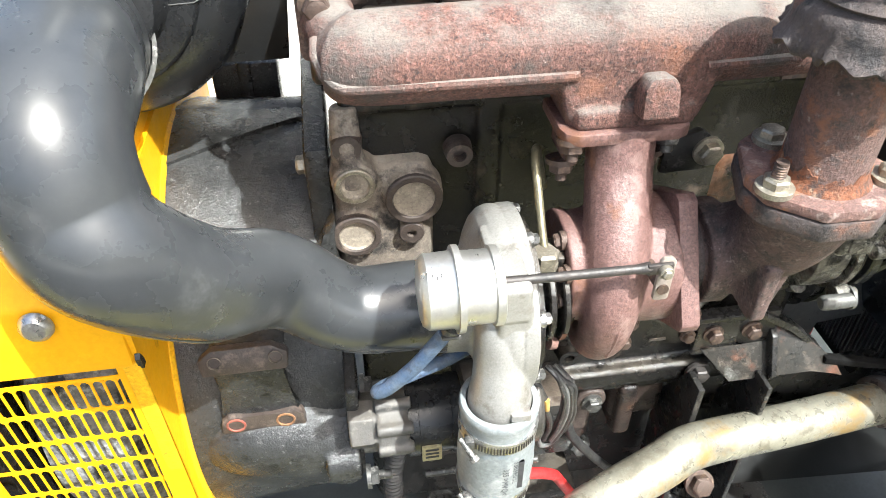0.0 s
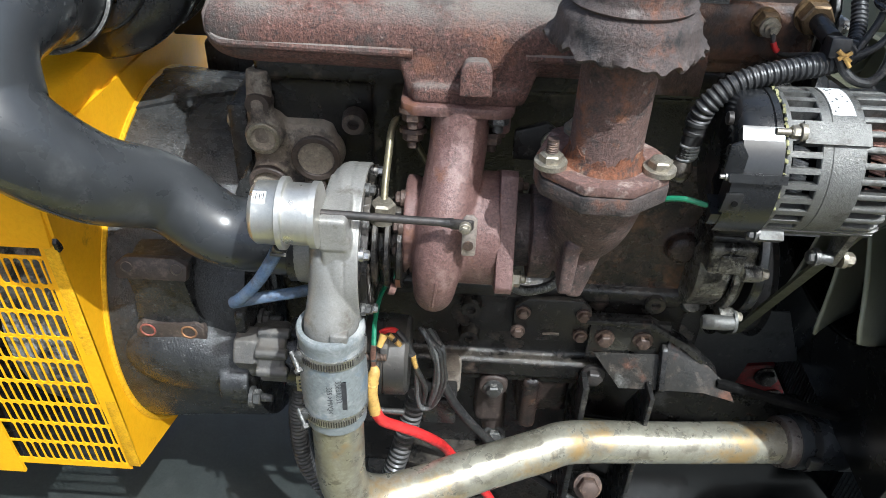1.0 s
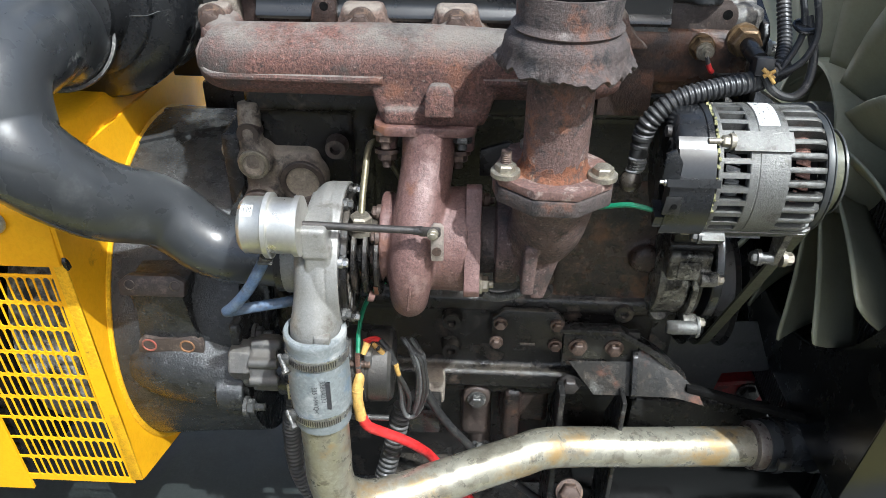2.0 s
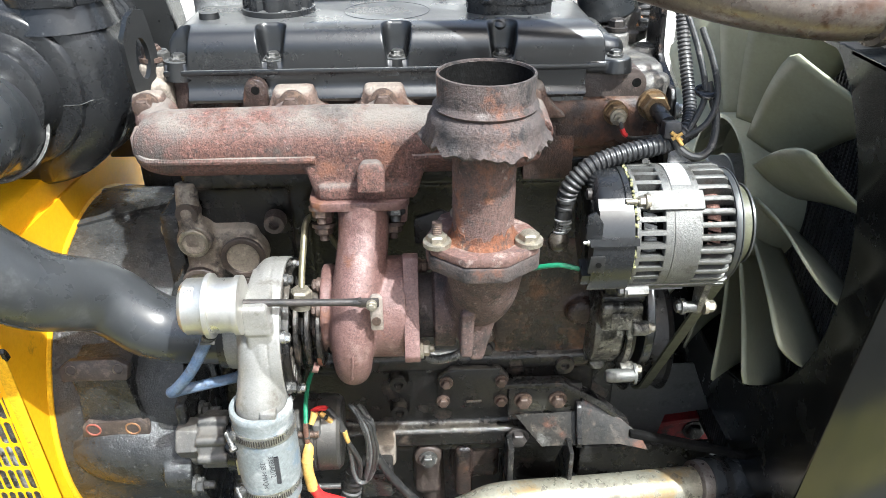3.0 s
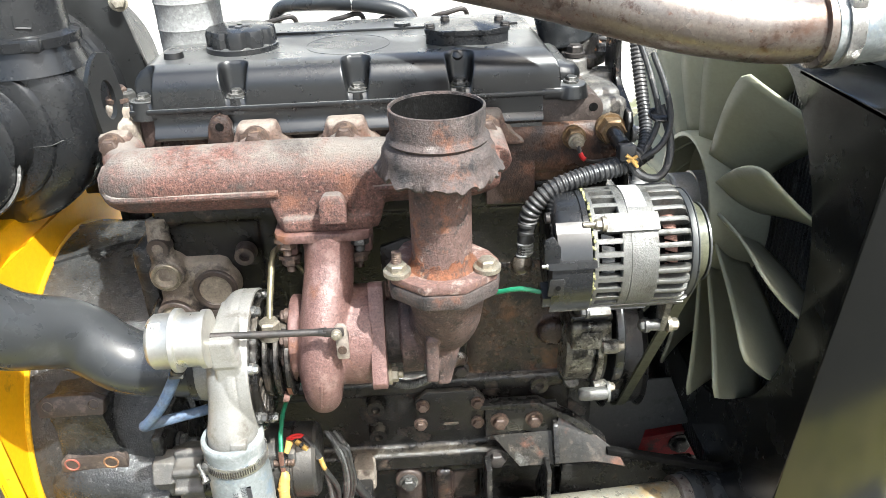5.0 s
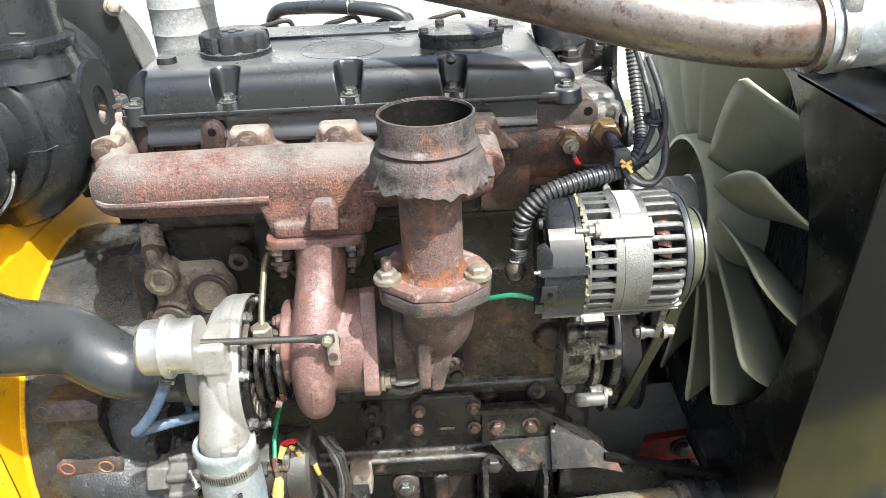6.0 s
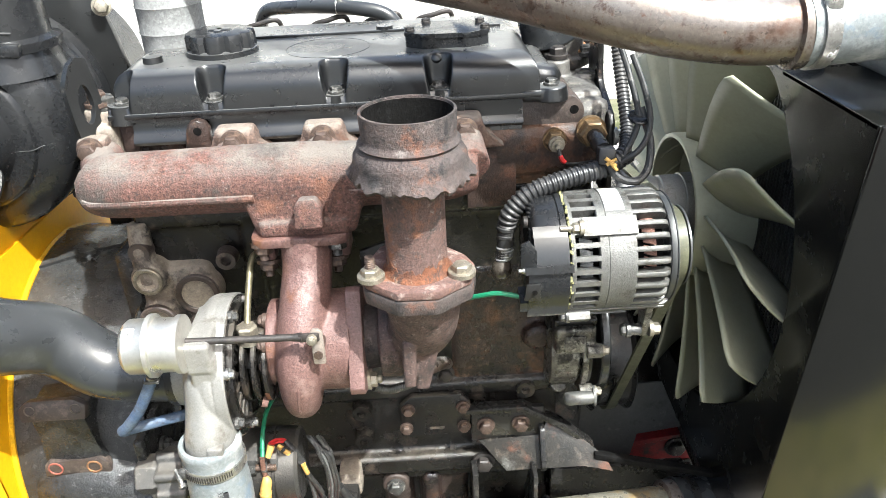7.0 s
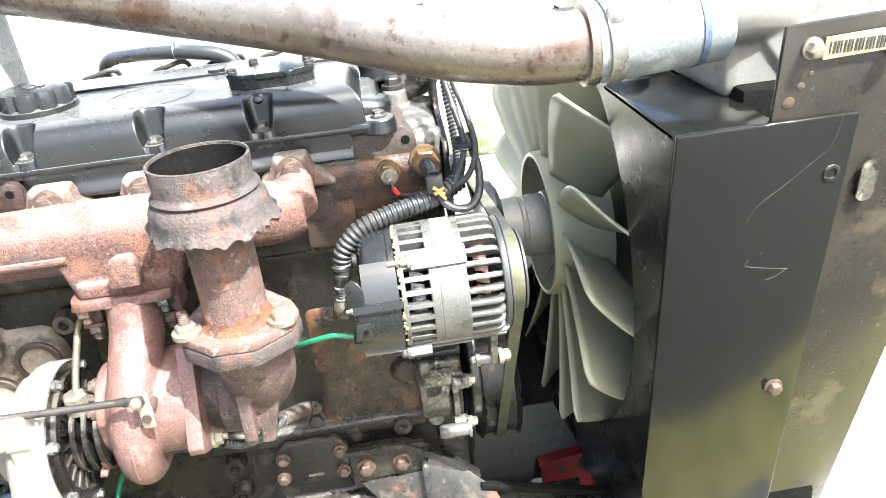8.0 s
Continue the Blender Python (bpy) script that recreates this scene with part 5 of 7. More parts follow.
# mount bracket pad
bm = B()
prism(bm, [(-0.038, -0.058), (0.040, -0.058), (0.038, -0.046), (0.029, -0.026), (0.026, 0.0), (0.032, 0.036), (-0.036, 0.036), (-0.026, 0.0), (-0.029, -0.026), (-0.036, -0.046)], (-0.100, 0.4625, 0.918), X, V((0, -0.06, 1)), -0.08, 0.004)
part("mount_pad", bm, BELL, bell)
bm = B()
prism(bm, [(-0.040, -0.012), (0.034, -0.012), (0.036, 0.006), (0.022, 0.014), (-0.030, 0.014), (-0.042, 0.004)], (-0.100, 0.4565, 0.957), X, V((0, 0.3, 1)), -0.012, 0.003)
part("upper_ear", bm, PLUGRIM, bell, "bare rusted bracket face")
bm = B()
prism(bm, [(-0.040, -0.010), (-0.036, -0.0135), (0.036, -0.0135), (0.040, -0.010), (0.038, 0.004), (0.030, 0.012), (0.010, 0.008), (-0.012, 0.008), (-0.030, 0.012), (-0.038, 0.004)], (-0.099, 0.4595, 0.869), X, Z, -0.012, 0.002)
part("lower_ear", bm, PLUGRIM, bell)
for x, c_ in ((-0.124, FADEDRED), (-0.078, ORANGEDIRT)):
    bm = B()
    lathe(bm, (x, 0.4592, 0.869), -Y, [(0, 0.0092), (0.0010, 0.0090), (0.0012, 0.0074), (-0.003, 0.0066), (-0.003, 0.0)], 28, False)
    part("bolt_hole_ring", bm, c_, bell, "bolt hole with a painted rim")
for x in (-0.130, -0.078):
    bm = B()
    lathe(bm, (x + 0.003, 0.4555, 0.960), V((0, -1, 0.25)), [(0, 0.0064), (0.0006, 0.0058), (-0.004, 0.005), (-0.004, 0.0)], 24, False)
    part("ear_hole", bm, BLOCKDUST, bell)
bolt(bell, (-0.033, BY + 0.035, 1.067), -X, BOLTZ, 0.008)
bolt(bell, (-0.012, 0.77, 1.10), V((-1, -0.2, 0)), BOLTBLACK, 0.010)

# ---- yellow generator adaptor ----
GX = -0.172
yel = thing("generator_adaptor", (-0.4, 0.7, SK), "yellow painted generator end with a slotted guard", "generator")
prof_o = [(0.425, 1.008), (0.432, 0.80), (0.446, 0.644), (0.556, 0.606), (0.62, 0.585), (0.70, 0.566), (0.85, 0.575), (0.96, 0.66), (0.97, 1.0), (0.90, 1.085), (0.50, 1.10), (0.425, 1.075)]
bm = B()
# end plate with a round opening, ring of quads from hole to outline
def outline_hit(prof, c, d):
    best = 1e9
    for i in range(len(prof)):
        p, q = V(prof[i]), V(prof[(i + 1) % len(prof)])
        e, w0 = q - p, p - V(c)
        den = d.x * e.y - d.y * e.x
        if abs(den) > 1e-9:
            tt, uu = (w0.x * e.y - w0.y * e.x) / den, (w0.x * d.y - w0.y * d.x) / den
            if tt > 0 and -1e-6 <= uu <= 1 + 1e-6:
                best = min(best, tt)
    return V(c) + d * best


angs = sorted([2 * math.pi * k / 96 for k in range(96)] + [math.atan2(z - CZ, y - CY) % (2 * math.pi) for y, z in prof_o])
def end_ring(bm, prof, c, hole_r, x0, x1, lip=0.0):
    inner, outer_ = [], []
    for a in angs:
        d = V((math.cos(a), math.sin(a)))
        o_ = outline_hit(prof, c, d)
        rr = min(hole_r, (o_ - V(c)).length - 0.006)
        inner.append(V(c) + d * rr)
        outer_.append(o_)
    L_ = [[bm.verts.new((x, p.x, p.y)) for p in lst] for x, lst in ((x1, inner), (x1, outer_), (x0, outer_), (x0, inner))]
    n = len(angs)
    for r0, r1 in ((0, 1), (1, 2), (2, 3), (3, 0)):
        for k in range(n):
            j = (k + 1) % n
            bm.faces.new((L_[r0][k], L_[r0][j], L_[r1][j], L_[r1][k]))


end_ring(bm, prof_o, (CY, CZ), CR - 0.006, GX - 0.02, GX)
part("end_plate", bm, YELLOW, yel)
bm = B()
lathe(bm, (GX - 0.012, CY, CZ), X, [(0, CR - 0.012), (0, CR + 0.003), (0.0135, CR + 0.003), (0.016, CR), (0.016, CR - 0.012)], 96, False)
part("spigot_rim", bm, YELLOWCHIP, yel, "chipped yellow rim")
bm = B()
box(bm, -1.3, GX - 0.16, 0.455, 0.93, 0.60, 1.08, 0.02)
part("inner_frame", bm, BLOCK, yel, "dark inside of the generator end")
bm = B()
lathe(bm, (-0.215, 0.70, 0.80), -X, [(0, 0.19), (0.02, 0.215), (0.06, 0.222), (0.10, 0.215), (0.12, 0.18)], 72)
part("winding_head", bm, WINDING, yel, "grey resin coated winding head behind the guard")
# upper cover
bm = B()
prism(bm, [(0.420, 1.004), (0.424, 1.07), (0.46, 1.112), (0.52, 1.13), (0.80, 1.13), (0.9, 1.08), (0.93, 1.0), (0.60, 0.98)], (-1.3, 0, 0), Y, Z, 1.3 + GX - 0.004, 0.004)
part("upper_cover", bm, YELLOW, yel)
bm = B()
lathe(bm, (-0.230, 0.4190, 1.060), V((0, -1, 0.12)), [(0, 0.0125), (0.003, 0.0118), (0.0065, 0.008), (0.0075, 0.0)], 28)
part("round_head_screw", bm, STEEL, yel)
bm = B()
prism(bm, [(-0.0, -0.002), (0.007, -0.002), (0.006, 0.004), (0.004, 0.009), (0.001, 0.014), (-0.002, 0.010)], (GX - 0.002, 0.423, 1.002), Y, Z, 0.004)
part("chipped_corner", bm, BLOCK, yel)
# slotted guard on the front face
part("guard_frame", prism(B(), [(0, 0), (0.014, 0), (0.014, 0.362), (0, 0.362)], (GX - 0.014, 0.4265 + 0.0185, 0.646), X, V((0, -0.052, 1)), 0.004, 0.001), YELLOWCHIP, yel)
SW, SH, GW, GH = 0.0076, 0.0340, 0.0021, 0.0043
vdir = V((0, -0.0515, 1)).normalized()
orig = V((GX - 0.014, 0.4455, 0.646))
bm = B()
PITX, PITZ = SW + GW, SH + GH
ncol, nrow = 13, 9
# bars of the guard: horizontal strips and short uprights between the slots
for r in range(nrow + 1):
    z0 = r * PITZ - (GH if r else 0.012)
    prism(bm, [(-ncol * PITX - 0.02, z0), (0.0, z0), (0.0, r * PITZ), (-ncol * PITX - 0.02, r * PITZ)], orig + Y * 0.0006, X, vdir, 0.0012)
for r in range(nrow):
    for c in range(ncol + 1):
        x1 = -c * PITX
        prism(bm, [(x1 - GW, r * PITZ - 0.001), (x1, r * PITZ - 0.001), (x1, r * PITZ + SH + 0.001), (x1 - GW, r * PITZ + SH + 0.001)], orig, X, vdir, 0.0012)
        # rounded slot corners
        for zc, s_ in ((r * PITZ, 1), (r * PITZ + SH, -1)):
            for xs, q in ((x1, 1), (x1 - GW, -1)):
                prism(bm, [(xs, zc), (xs + q * 0.0022, zc), (xs, zc + s_ * 0.0026)] if q * s_ > 0 else [(xs, zc), (xs, zc + s_ * 0.0026), (xs + q * 0.0022, zc)], orig + Y * 0.0002, X, vdir, 0.0011)
part("slotted_guard", bm, YELLOW, yel, "yellow sheet guard with rows of slots", 0)
bm = B()
prism(bm, [(-0.9, -0.03), (-ncol * PITX - 0.018, -0.03), (-ncol * PITX - 0.018, 0.37), (-0.9, 0.37)], orig + Y * 0.0012, X, vdir, 0.004)
part("side_sheet", bm, YELLOW, yel)

# ---- starter motor ----
st = thing("starter_motor", (0.08, 0.50, 0.75), "black starter motor with cast nose and solenoid", "starter motor")
SY, SZ = 0.462, 0.846
bm = B()
lathe(bm, (-0.008, SY, SZ), X, [(0, 0.030), (0.050, 0.030), (0.054, 0.026)], 24)
lathe(bm, (-0.020, SY - 0.016, SZ + 0.018), X, [(0, 0.022), (0.002, 0.0245), (0.022, 0.0245), (0.025, 0.022)], 6)
lathe(bm, (0.006, SY - 0.012, SZ + 0.014), X, [(0, 0.029), (0.003, 0.0315), (0.026, 0.0315), (0.030, 0.029)], 8)
for a in (100, 145, 190, 235):
    c_, s_ = math.cos(radians(a)), math.sin(radians(a))
    rod(bm, (0.006, SY - 0.012 + c_ * 0.030, SZ + 0.014 + s_ * 0.030), (0.040, SY - 0.012 + c_ * 0.030, SZ + 0.014 + s_ * 0.030), 0.006)
part("nose_casting", bm, STARTER, st, "dusty dark cast nose", voxel=0.0015, soften=3)
bm = B()
lathe(bm, (0.034, SY, SZ), X, [(0, 0.034), (0.002, 0.0385), (0.012, 0.0385), (0.0125, 0.0375), (0.044, 0.0375), (0.0445, 0.039), (0.062, 0.039), (0.064, 0.034)], 56)
part("solenoid", bm, PLASTIC, st)
bm = B()
lathe(bm, (0.090, SY + 0.006, SZ), X, [(0, 0.041), (0.003, 0.046), (0.048, 0.046), (0.049, 0.0445), (0.051, 0.0445), (0.052, 0.046), (0.074, 0.045), (0.078, 0.041), (0.078, 0.0)], 48)
part("motor_body", bm, STARTERBODY, st)
bm = B()
box(bm, 0.138, 0.147, 0.430, 0.457, 0.861, 0.890, 0.003)
part("terminal_plate", bm, STARTER, st)
bm = B()
rod(bm, (0.110, 0.430, 0.8775), (0.1455, 0.430, 0.8775), 0.0040)
for k in range(5):
    lathe(bm, (0.1375 + k * 0.0016, 0.430, 0.8775), X, [(0, 0.0040), (0.0006, 0.0045), (0.0012, 0.0040)], 14)
part("terminal_stud", bm, BOLTRUST, st, "rusty threaded terminal stud")
bm = B()
lathe(bm, (0.1300, 0.430, 0.8775), X, [(0, 0.0078), (0.0055, 0.0078)], 6)
lathe(bm, (0.112, 0.430, 0.8775), X, [(0, 0.0085), (0.010, 0.0085)], 6)
part("terminal_nut", bm, BOLTDARK, st)
bm = B()
box(bm, 0.047, 0.066, SY - 0.0400, SY - 0.034, SZ - 0.021, SZ + 0.001, 0.0005)
part("data_label", bm, AGEDLABEL, st)
bm = B()
for k in range(3):
    box(bm, 0.050, 0.063, SY - 0.0405, SY - 0.0399, SZ - 0.016 + k * 0.0055, SZ - 0.0135 + k * 0.0055)
part("label_print", bm, INK, st)
bolt(st, (-0.006, 0.427, 0.806), X, BOLTDARK, 0.0085, "nut", 0.012)
bolt(st, (-0.004, 0.490, 0.867), X, BOLTDARK, 0.0085, "nut", 0.012)
for y, z in ((0.428, 0.795),):
    bm = B()
    rod(bm, (0.05, y, z), (0.165, y, z), 0.0035)
    part("through_bolt", bm, BOLTDARK, st)

# ---- coolant/charge pipe below ----
ch = thing("charge_hose", (0.102, 0.365, 0.86), "grey blue silicone hose with two worm clamps", "hose")
HX, HY = 0.1024, 0.3645
bm = B()
lathe(bm, (HX, HY, 0.861), Z, [(0, 0.0270), (0, 0.0300), (0.012, 0.0305), (0.03, 0.0318), (0.05, 0.0325), (0.07, 0.0318), (0.09, 0.0305), (0.108, 0.0305), (0.115, 0.0318), (0.120, 0.0318), (0.122, 0.0305), (0.122, 0.0265), (0.112, 0.0255)], 56, False)
part("hose_body", bm, HOSE, ch)
for z, tl in ((0.951, 0.05), (0.874, -0.1)):
    bm = B()
    lathe(bm, (HX, HY, z), V((tl, 0.02, 1)), [(0, 0.0300), (0, 0.0322), (0.011, 0.0322), (0.011, 0.0300)], 60, False)
    band = part("clamp_band", bm, STEEL, ch, "worm drive hose clamp")
    bm = B()
    for k in range(26):
        a = radians(205 + k * 4.4)
        c_, s_ = math.cos(a), math.sin(a)
        rod(bm, (HX + c_ * 0.0324, HY + s_ * 0.0324, z + 0.002), (HX + c_ * 0.0324, HY + s_ * 0.0324, z + 0.009), 0.0006, None, 6)
    under(band, part("clamp_slots", bm, BOLTBLACK))
    bm = B()
    box(bm, HX - 0.031, HX - 0.023, HY - 0.024, HY - 0.016, z + 0.0, z + 0.011, 0.002)
    rod(bm, (HX - 0.034, HY - 0.018, z + 0.010), (HX - 0.026, HY - 0.030, z + 0.001), 0.0025)
    lathe(bm, (HX - 0.026, HY - 0.030, z + 0.001), V((0.5, -0.75, -0.5)), [(0, 0.0043), (0.004, 0.0043)], 6)
    under(band, part("clamp_screw", bm, BOLTDARK))
def lettering(body, loc, size, m, ext=0.0002):
    c = bpy.data.curves.new("lettering", "FONT")
    c.body, c.size, c.extrude = body, size, ext
    o = new("tmp", c)
    o.matrix_world = Matrix.Identity(4)
    d = bpy.context.evaluated_depsgraph_get()
    me = bpy.data.meshes.new_from_object(o.evaluated_get(d))
    bpy.data.objects.remove(o)
    return me


def wrap_text(body, size, s0, z0, parent, name):
    """Writing that runs down the hose, bent round its wall."""
    me = lettering(body, None, size, None, 0.0)
    for v in me.vertices:
        along, across = v.co.x, v.co.y
        a = radians(s0) + across / 0.0322
        v.co = (HX + math.cos(a) * 0.0328, HY + math.sin(a) * 0.0328, z0 - along)
    me.materials.clear()
    me.materials.append(INK)
    o = new(name, me)
    o.parent = parent
    o.matrix_parent_inverse = Matrix.Translation(parent["base"]).inverted()
    return o


wrap_text("3383A032", 0.0072, 283, 0.940, ch, "part_number")
wrap_text("335 >MVQ<", 0.0072, 268, 0.933, ch, "size_print")
bm = B()
for k in range(2):
    a = radians(296 + k)
    c_, s_ = math.cos(a), math.sin(a)
    box(bm, HX + c_ * 0.0322 - 0.002, HX + c_ * 0.0322 + 0.002, HY + s_ * 0.0322 - 0.001, HY + s_ * 0.0322 + 0.001, 0.900, 0.936)
part("brand_bar", bm, INK, ch)
cp = thing("lower_charge_pipe", (0.35, 0.47, 0.66), "stained steel charge pipe running to the cooler", "pipe")
bm = B()
tube(bm, [(HX, HY, 0.880, 0.0264), (HX, HY, 0.80, 0.0264), (0.102, 0.3675, 0.7564, 0.0266), (0.1103, 0.3717, 0.7219, 0.0270), (0.1373, 0.3795, 0.6998, 0.0273), (0.1762, 0.394, 0.6951, 0.0272), (0.2597, 0.4312, 0.6988, 0.0266), (0.325, 0.4543, 0.7069, 0.0265), (0.3578, 0.4689, 0.7077, 0.0266), (0.40, 0.4806, 0.7008, 0.0264), (0.4989, 0.4941, 0.6915, 0.0264), (0.6587, 0.5239, 0.6702, 0.0275)], seg=36, step=8)
part("pipe_body", bm, PIPE, cp)
bm = B()
lathe(bm, (0.645, 0.5215, 0.674), V((0.98, 0.16, -0.12)), [(0, 0.0285), (0.002, 0.033), (0.012, 0.034), (0.02, 0.0325)], 40)
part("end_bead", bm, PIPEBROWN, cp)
bm = B()
lathe(bm, (0.662, 0.5245, 0.672), V((0.98, 0.16, -0.12)), [(0, 0.030), (0, 0.036), (0.09, 0.037), (0.1, 0.036)], 40)
ch2 = single("cooler_hose", bm, TUBE, "dark rubber hose joining the lower pipe to the cooler", "hose")
ch2["base"] = V((0, 0, 0))
for d_ in (0.015, 0.075):
    bm = B()
    lathe(bm, V((0.662, 0.5245, 0.672)) + V((0.98, 0.16, -0.12)) * d_, V((0.98, 0.16, -0.12)), [(0, 0.0365), (0, 0.0382), (0.011, 0.0382), (0.011, 0.0365)], 44, False)
    part("hose_clamp", bm, DARKSTEEL if d_ < 0.05 else STEEL, ch2)
bm = B()
box(bm, 0.672, 0.690, 0.478, 0.488, 0.672, 0.69, 0.003)
part("clamp_housing", bm, DARKSTEEL, ch2)

# ---- engine foot bracket ----
fo = thing("engine_mount_bracket", (0.45, 0.53, SK), "rusty black steel engine mount bracket", "bracket")
bm = B()
box(bm, 0.381, 0.478, BY - 0.012, BY - 0.003, 0.786, 0.846, 0.002)
part("back_plate", bm, DARKSTEEL, fo)
SLOPE = V((0, 0.466, 0.885))
bm = B()
prism(bm, [(0.4255, 0.0), (0.530, 0.002), (0.571, -0.010), (0.560, 0.012), (0.522, 0.046), (0.482, 0.066), (0.476, 0.046), (0.389, 0.046)], (0, 0.5195, 0.7575), X, SLOPE, -0.0065, 0.0012)
part("shelf", bm, SCUFFED, fo, "worn sloping shelf plate with bright scuffs")
bm = B()
prism(bm, [(0.516, 0.757), (0.511, 0.768), (0.533, 0.812), (0.541, 0.8175), (0.553, 0.8175), (0.553, 0.775), (0.524, 0.757)], (0.4715, 0, 0), Y, Z, 0.0070, 0.0010)
part("gusset", bm, DARKSTEEL, fo)
bm = B()
prism(bm, [(0.374, 0.852), (0.452, 0.852), (0.500, 0.822), (0.548, 0.776), (0.543, 0.772), (0.497, 0.815), (0.450, 0.845), (0.374, 0.845)], (0, BY - 0.001, 0), X, Z, 0.017, 0.0012)
part("top_lip", bm, DARKSTEEL, fo, "worn top lip of the bracket")
for x in (0.400, 0.447):
    bolt(fo, (x, BY - 0.0125, 0.8215), -Y, BOLTRUST, 0.0085, h=0.009)
for x0, x1_, y0_ in ((0.378, 0.386, 0.0), (0.458, 0.464, -0.010)):
    bm = B()
    prism(bm, [(0, 0), (0.085, 0), (0.085, 0.30), (0.03, 0.40), (0, 0.40)], (x0, BY + y0_ - 0.052, SK + 0.01), Y, Z, x1_ - x0, 0.0015)
    part("leg_plate", bm, DARKSTEEL, fo)
bm = B()
box(bm, 0.33, 0.62, BY - 0.09, BY + 0.06, SK, SK + 0.014, 0.002)
box(bm, 0.50, 0.70, BY + 0.04, BY + 0.05, SK + 0.05, SK + 0.32, 0.003)
part("foot_plate", bm, DARKSTEEL, fo)
bolt(fo, (0.396, BY - 0.012, 0.756), -Y, BOLTBLACK, 0.0105)
bolt(fo, (0.404, BY - 0.075, 0.612), V((0, -1, 0.6)), BOLTRUST, 0.013)
bm = B()
prism(bm, [(0, 0), (0.42, -0.05), (0.42, -0.24), (0.05, -0.20)], (0.40, BY + 0.02, 0.64), X, Z, -0.008, 0.002)
part("skid_plate", bm, PANEL, fo)
# angled strut to the radiator
bm = B()
prism(bm, [(0, 0), (0.20, -0.058), (0.20, -0.068), (0.0, -0.010)], (0.545, BY - 0.034, 0.776), X, Z, -0.012, 0.002)
single("radiator_strut", bm, SOOTBLACK, "black angled steel strut below the fan", "strut")
bm = B()
prism(bm, [(0.545, 0.775), (0.680, 0.775), (0.718, 0.684), (0.648, 0.676), (0.632, 0.58), (0.56, 0.58)], (0, 0.665, 0), X, Z, -0.004, 0.001)
single("guard_plate", bm, GUARDGREY, "dark sheet plate leaning under the fan", "plate")
bm = B()
prism(bm, [(0.700, 0.472), (0.715, 0.478), (0.840, 0.496), (0.840, SK), (0.700, SK)], (0, 0.86, 0), X, Z, -0.014, 0.003)
prism(bm, [(0.696, 0.473), (0.715, 0.480), (0.840, 0.498), (0.840, 0.490), (0.715, 0.472), (0.696, 0.465)], (0, 0.855, 0), X, Z, -0.050, 0.002)
rf = single("red_frame", bm, REDPAINT, "red painted steel frame part below the radiator", "frame")
rf["base"] = V((0, 0, 0))
bolt(rf, (0.795, 0.858, 0.458), -Y, BOLTDARK, 0.0150, h=0.011)
bolt(rf, (0.820, 0.858, 0.405), -Y, BOLTDARK, 0.0130, h=0.011)

# Added sheet, no known part: it keeps the gap behind the fan dark.
bm = B()
prism(bm, [(0.56, 0.37), (0.80, 0.37), (0.80, 0.98), (0.60, 0.98), (0.56, 0.90)], (0, 0.93, 0), X, Z, -0.004, 0.001)
single("far_guard", bm, BLACKSHEET, "black backing sheet added to darken the gap behind the fan", "guard")
# ---- alternator ----
AX0, ALY, ALZ, AR = 0.4385, 0.4573, 1.1255, 0.0641
alt = thing("alternator", (0.51, ALY, 1.06), "grey aluminium alternator with slotted end shields", "alternator")


def arc_shell(bm, x0, x1, r0, r1, a0, a1, seg=None):
    """A bent slab between two angles about the alternator axis."""
    seg = seg or max(2, int(abs(a1 - a0) / 6))
    rows2 = []
    for i in range(seg + 1):
        a = radians(a0 + (a1 - a0) * i / seg)
        c, s_ = math.cos(a), math.sin(a)
        rows2.append([bm.verts.new((x, ALY + c * r, ALZ + s_ * r)) for x, r in ((x0, r1), (x1, r1), (x1, r0), (x0, r0))])
    for p, q in zip(rows2, rows2[1:]):
        for k in range(4):
            bm.faces.new((p[k], q[k], q[(k + 1) % 4], p[(k + 1) % 4]))
    bm.faces.new(rows2[0])
    bm.faces.new(rows2[-1][::-1])


def ring_pt(x, r, a):
    return V((x, ALY + r * math.cos(radians(a)), ALZ + r * math.sin(radians(a))))


bm = B()
lathe(bm, (0.470, ALY, ALZ), X, [(0, 0.040), (0, 0.048), (0.100, 0.048), (0.100, 0.04)], 48)
part("stator_core", bm, SOOTBLACK, alt)
for x0, tone in ((0.486, WINDING), (0.549, COPPER)):
    for k in range(30):
        bm = B()
        for d_ in (-3.4, -1.1, 1.2, 3.3):
            tube(bm, [ring_pt(x0, 0.0515, k * 12 + d_ - 2), ring_pt(x0 + 0.006, 0.0535, k * 12 + d_), ring_pt(x0 + 0.012, 0.052, k * 12 + d_ + 2)], 0.0014, 6, 3)
        part("coil", bm, tone, alt)
# two shields meet at a seam; each has slots between fins
bm = B()
lathe(bm, (0.5035, ALY, ALZ), X, [(0, 0.055), (0, 0.0632), (0.0008, AR), (0.0078, AR), (0.0082, AR - 0.0006), (0.0090, AR - 0.0006), (0.0094, AR), (0.0355, AR), (0.0365, 0.0632), (0.0365, 0.055)], 96, False)
part("middle_band", bm, ALUALT, alt, "smooth cast middle band with a seam")
bm = B()
lathe(bm, (0.4755, ALY, ALZ), X, [(0, 0.044), (0, 0.0630), (0.0006, AR - 0.0004), (0.0040, AR - 0.0004), (0.0046, 0.0630), (0.0046, 0.044)], 96, False)
part("rear_shield_rim", bm, ALUALT, alt)
bm = B()
lathe(bm, (0.5750, ALY, ALZ), X, [(0, 0.020), (0, 0.0555), (0.0030, 0.0555), (0.0030, 0.02)], 72, False)
part("front_shield_web", bm, ALUALT, alt)
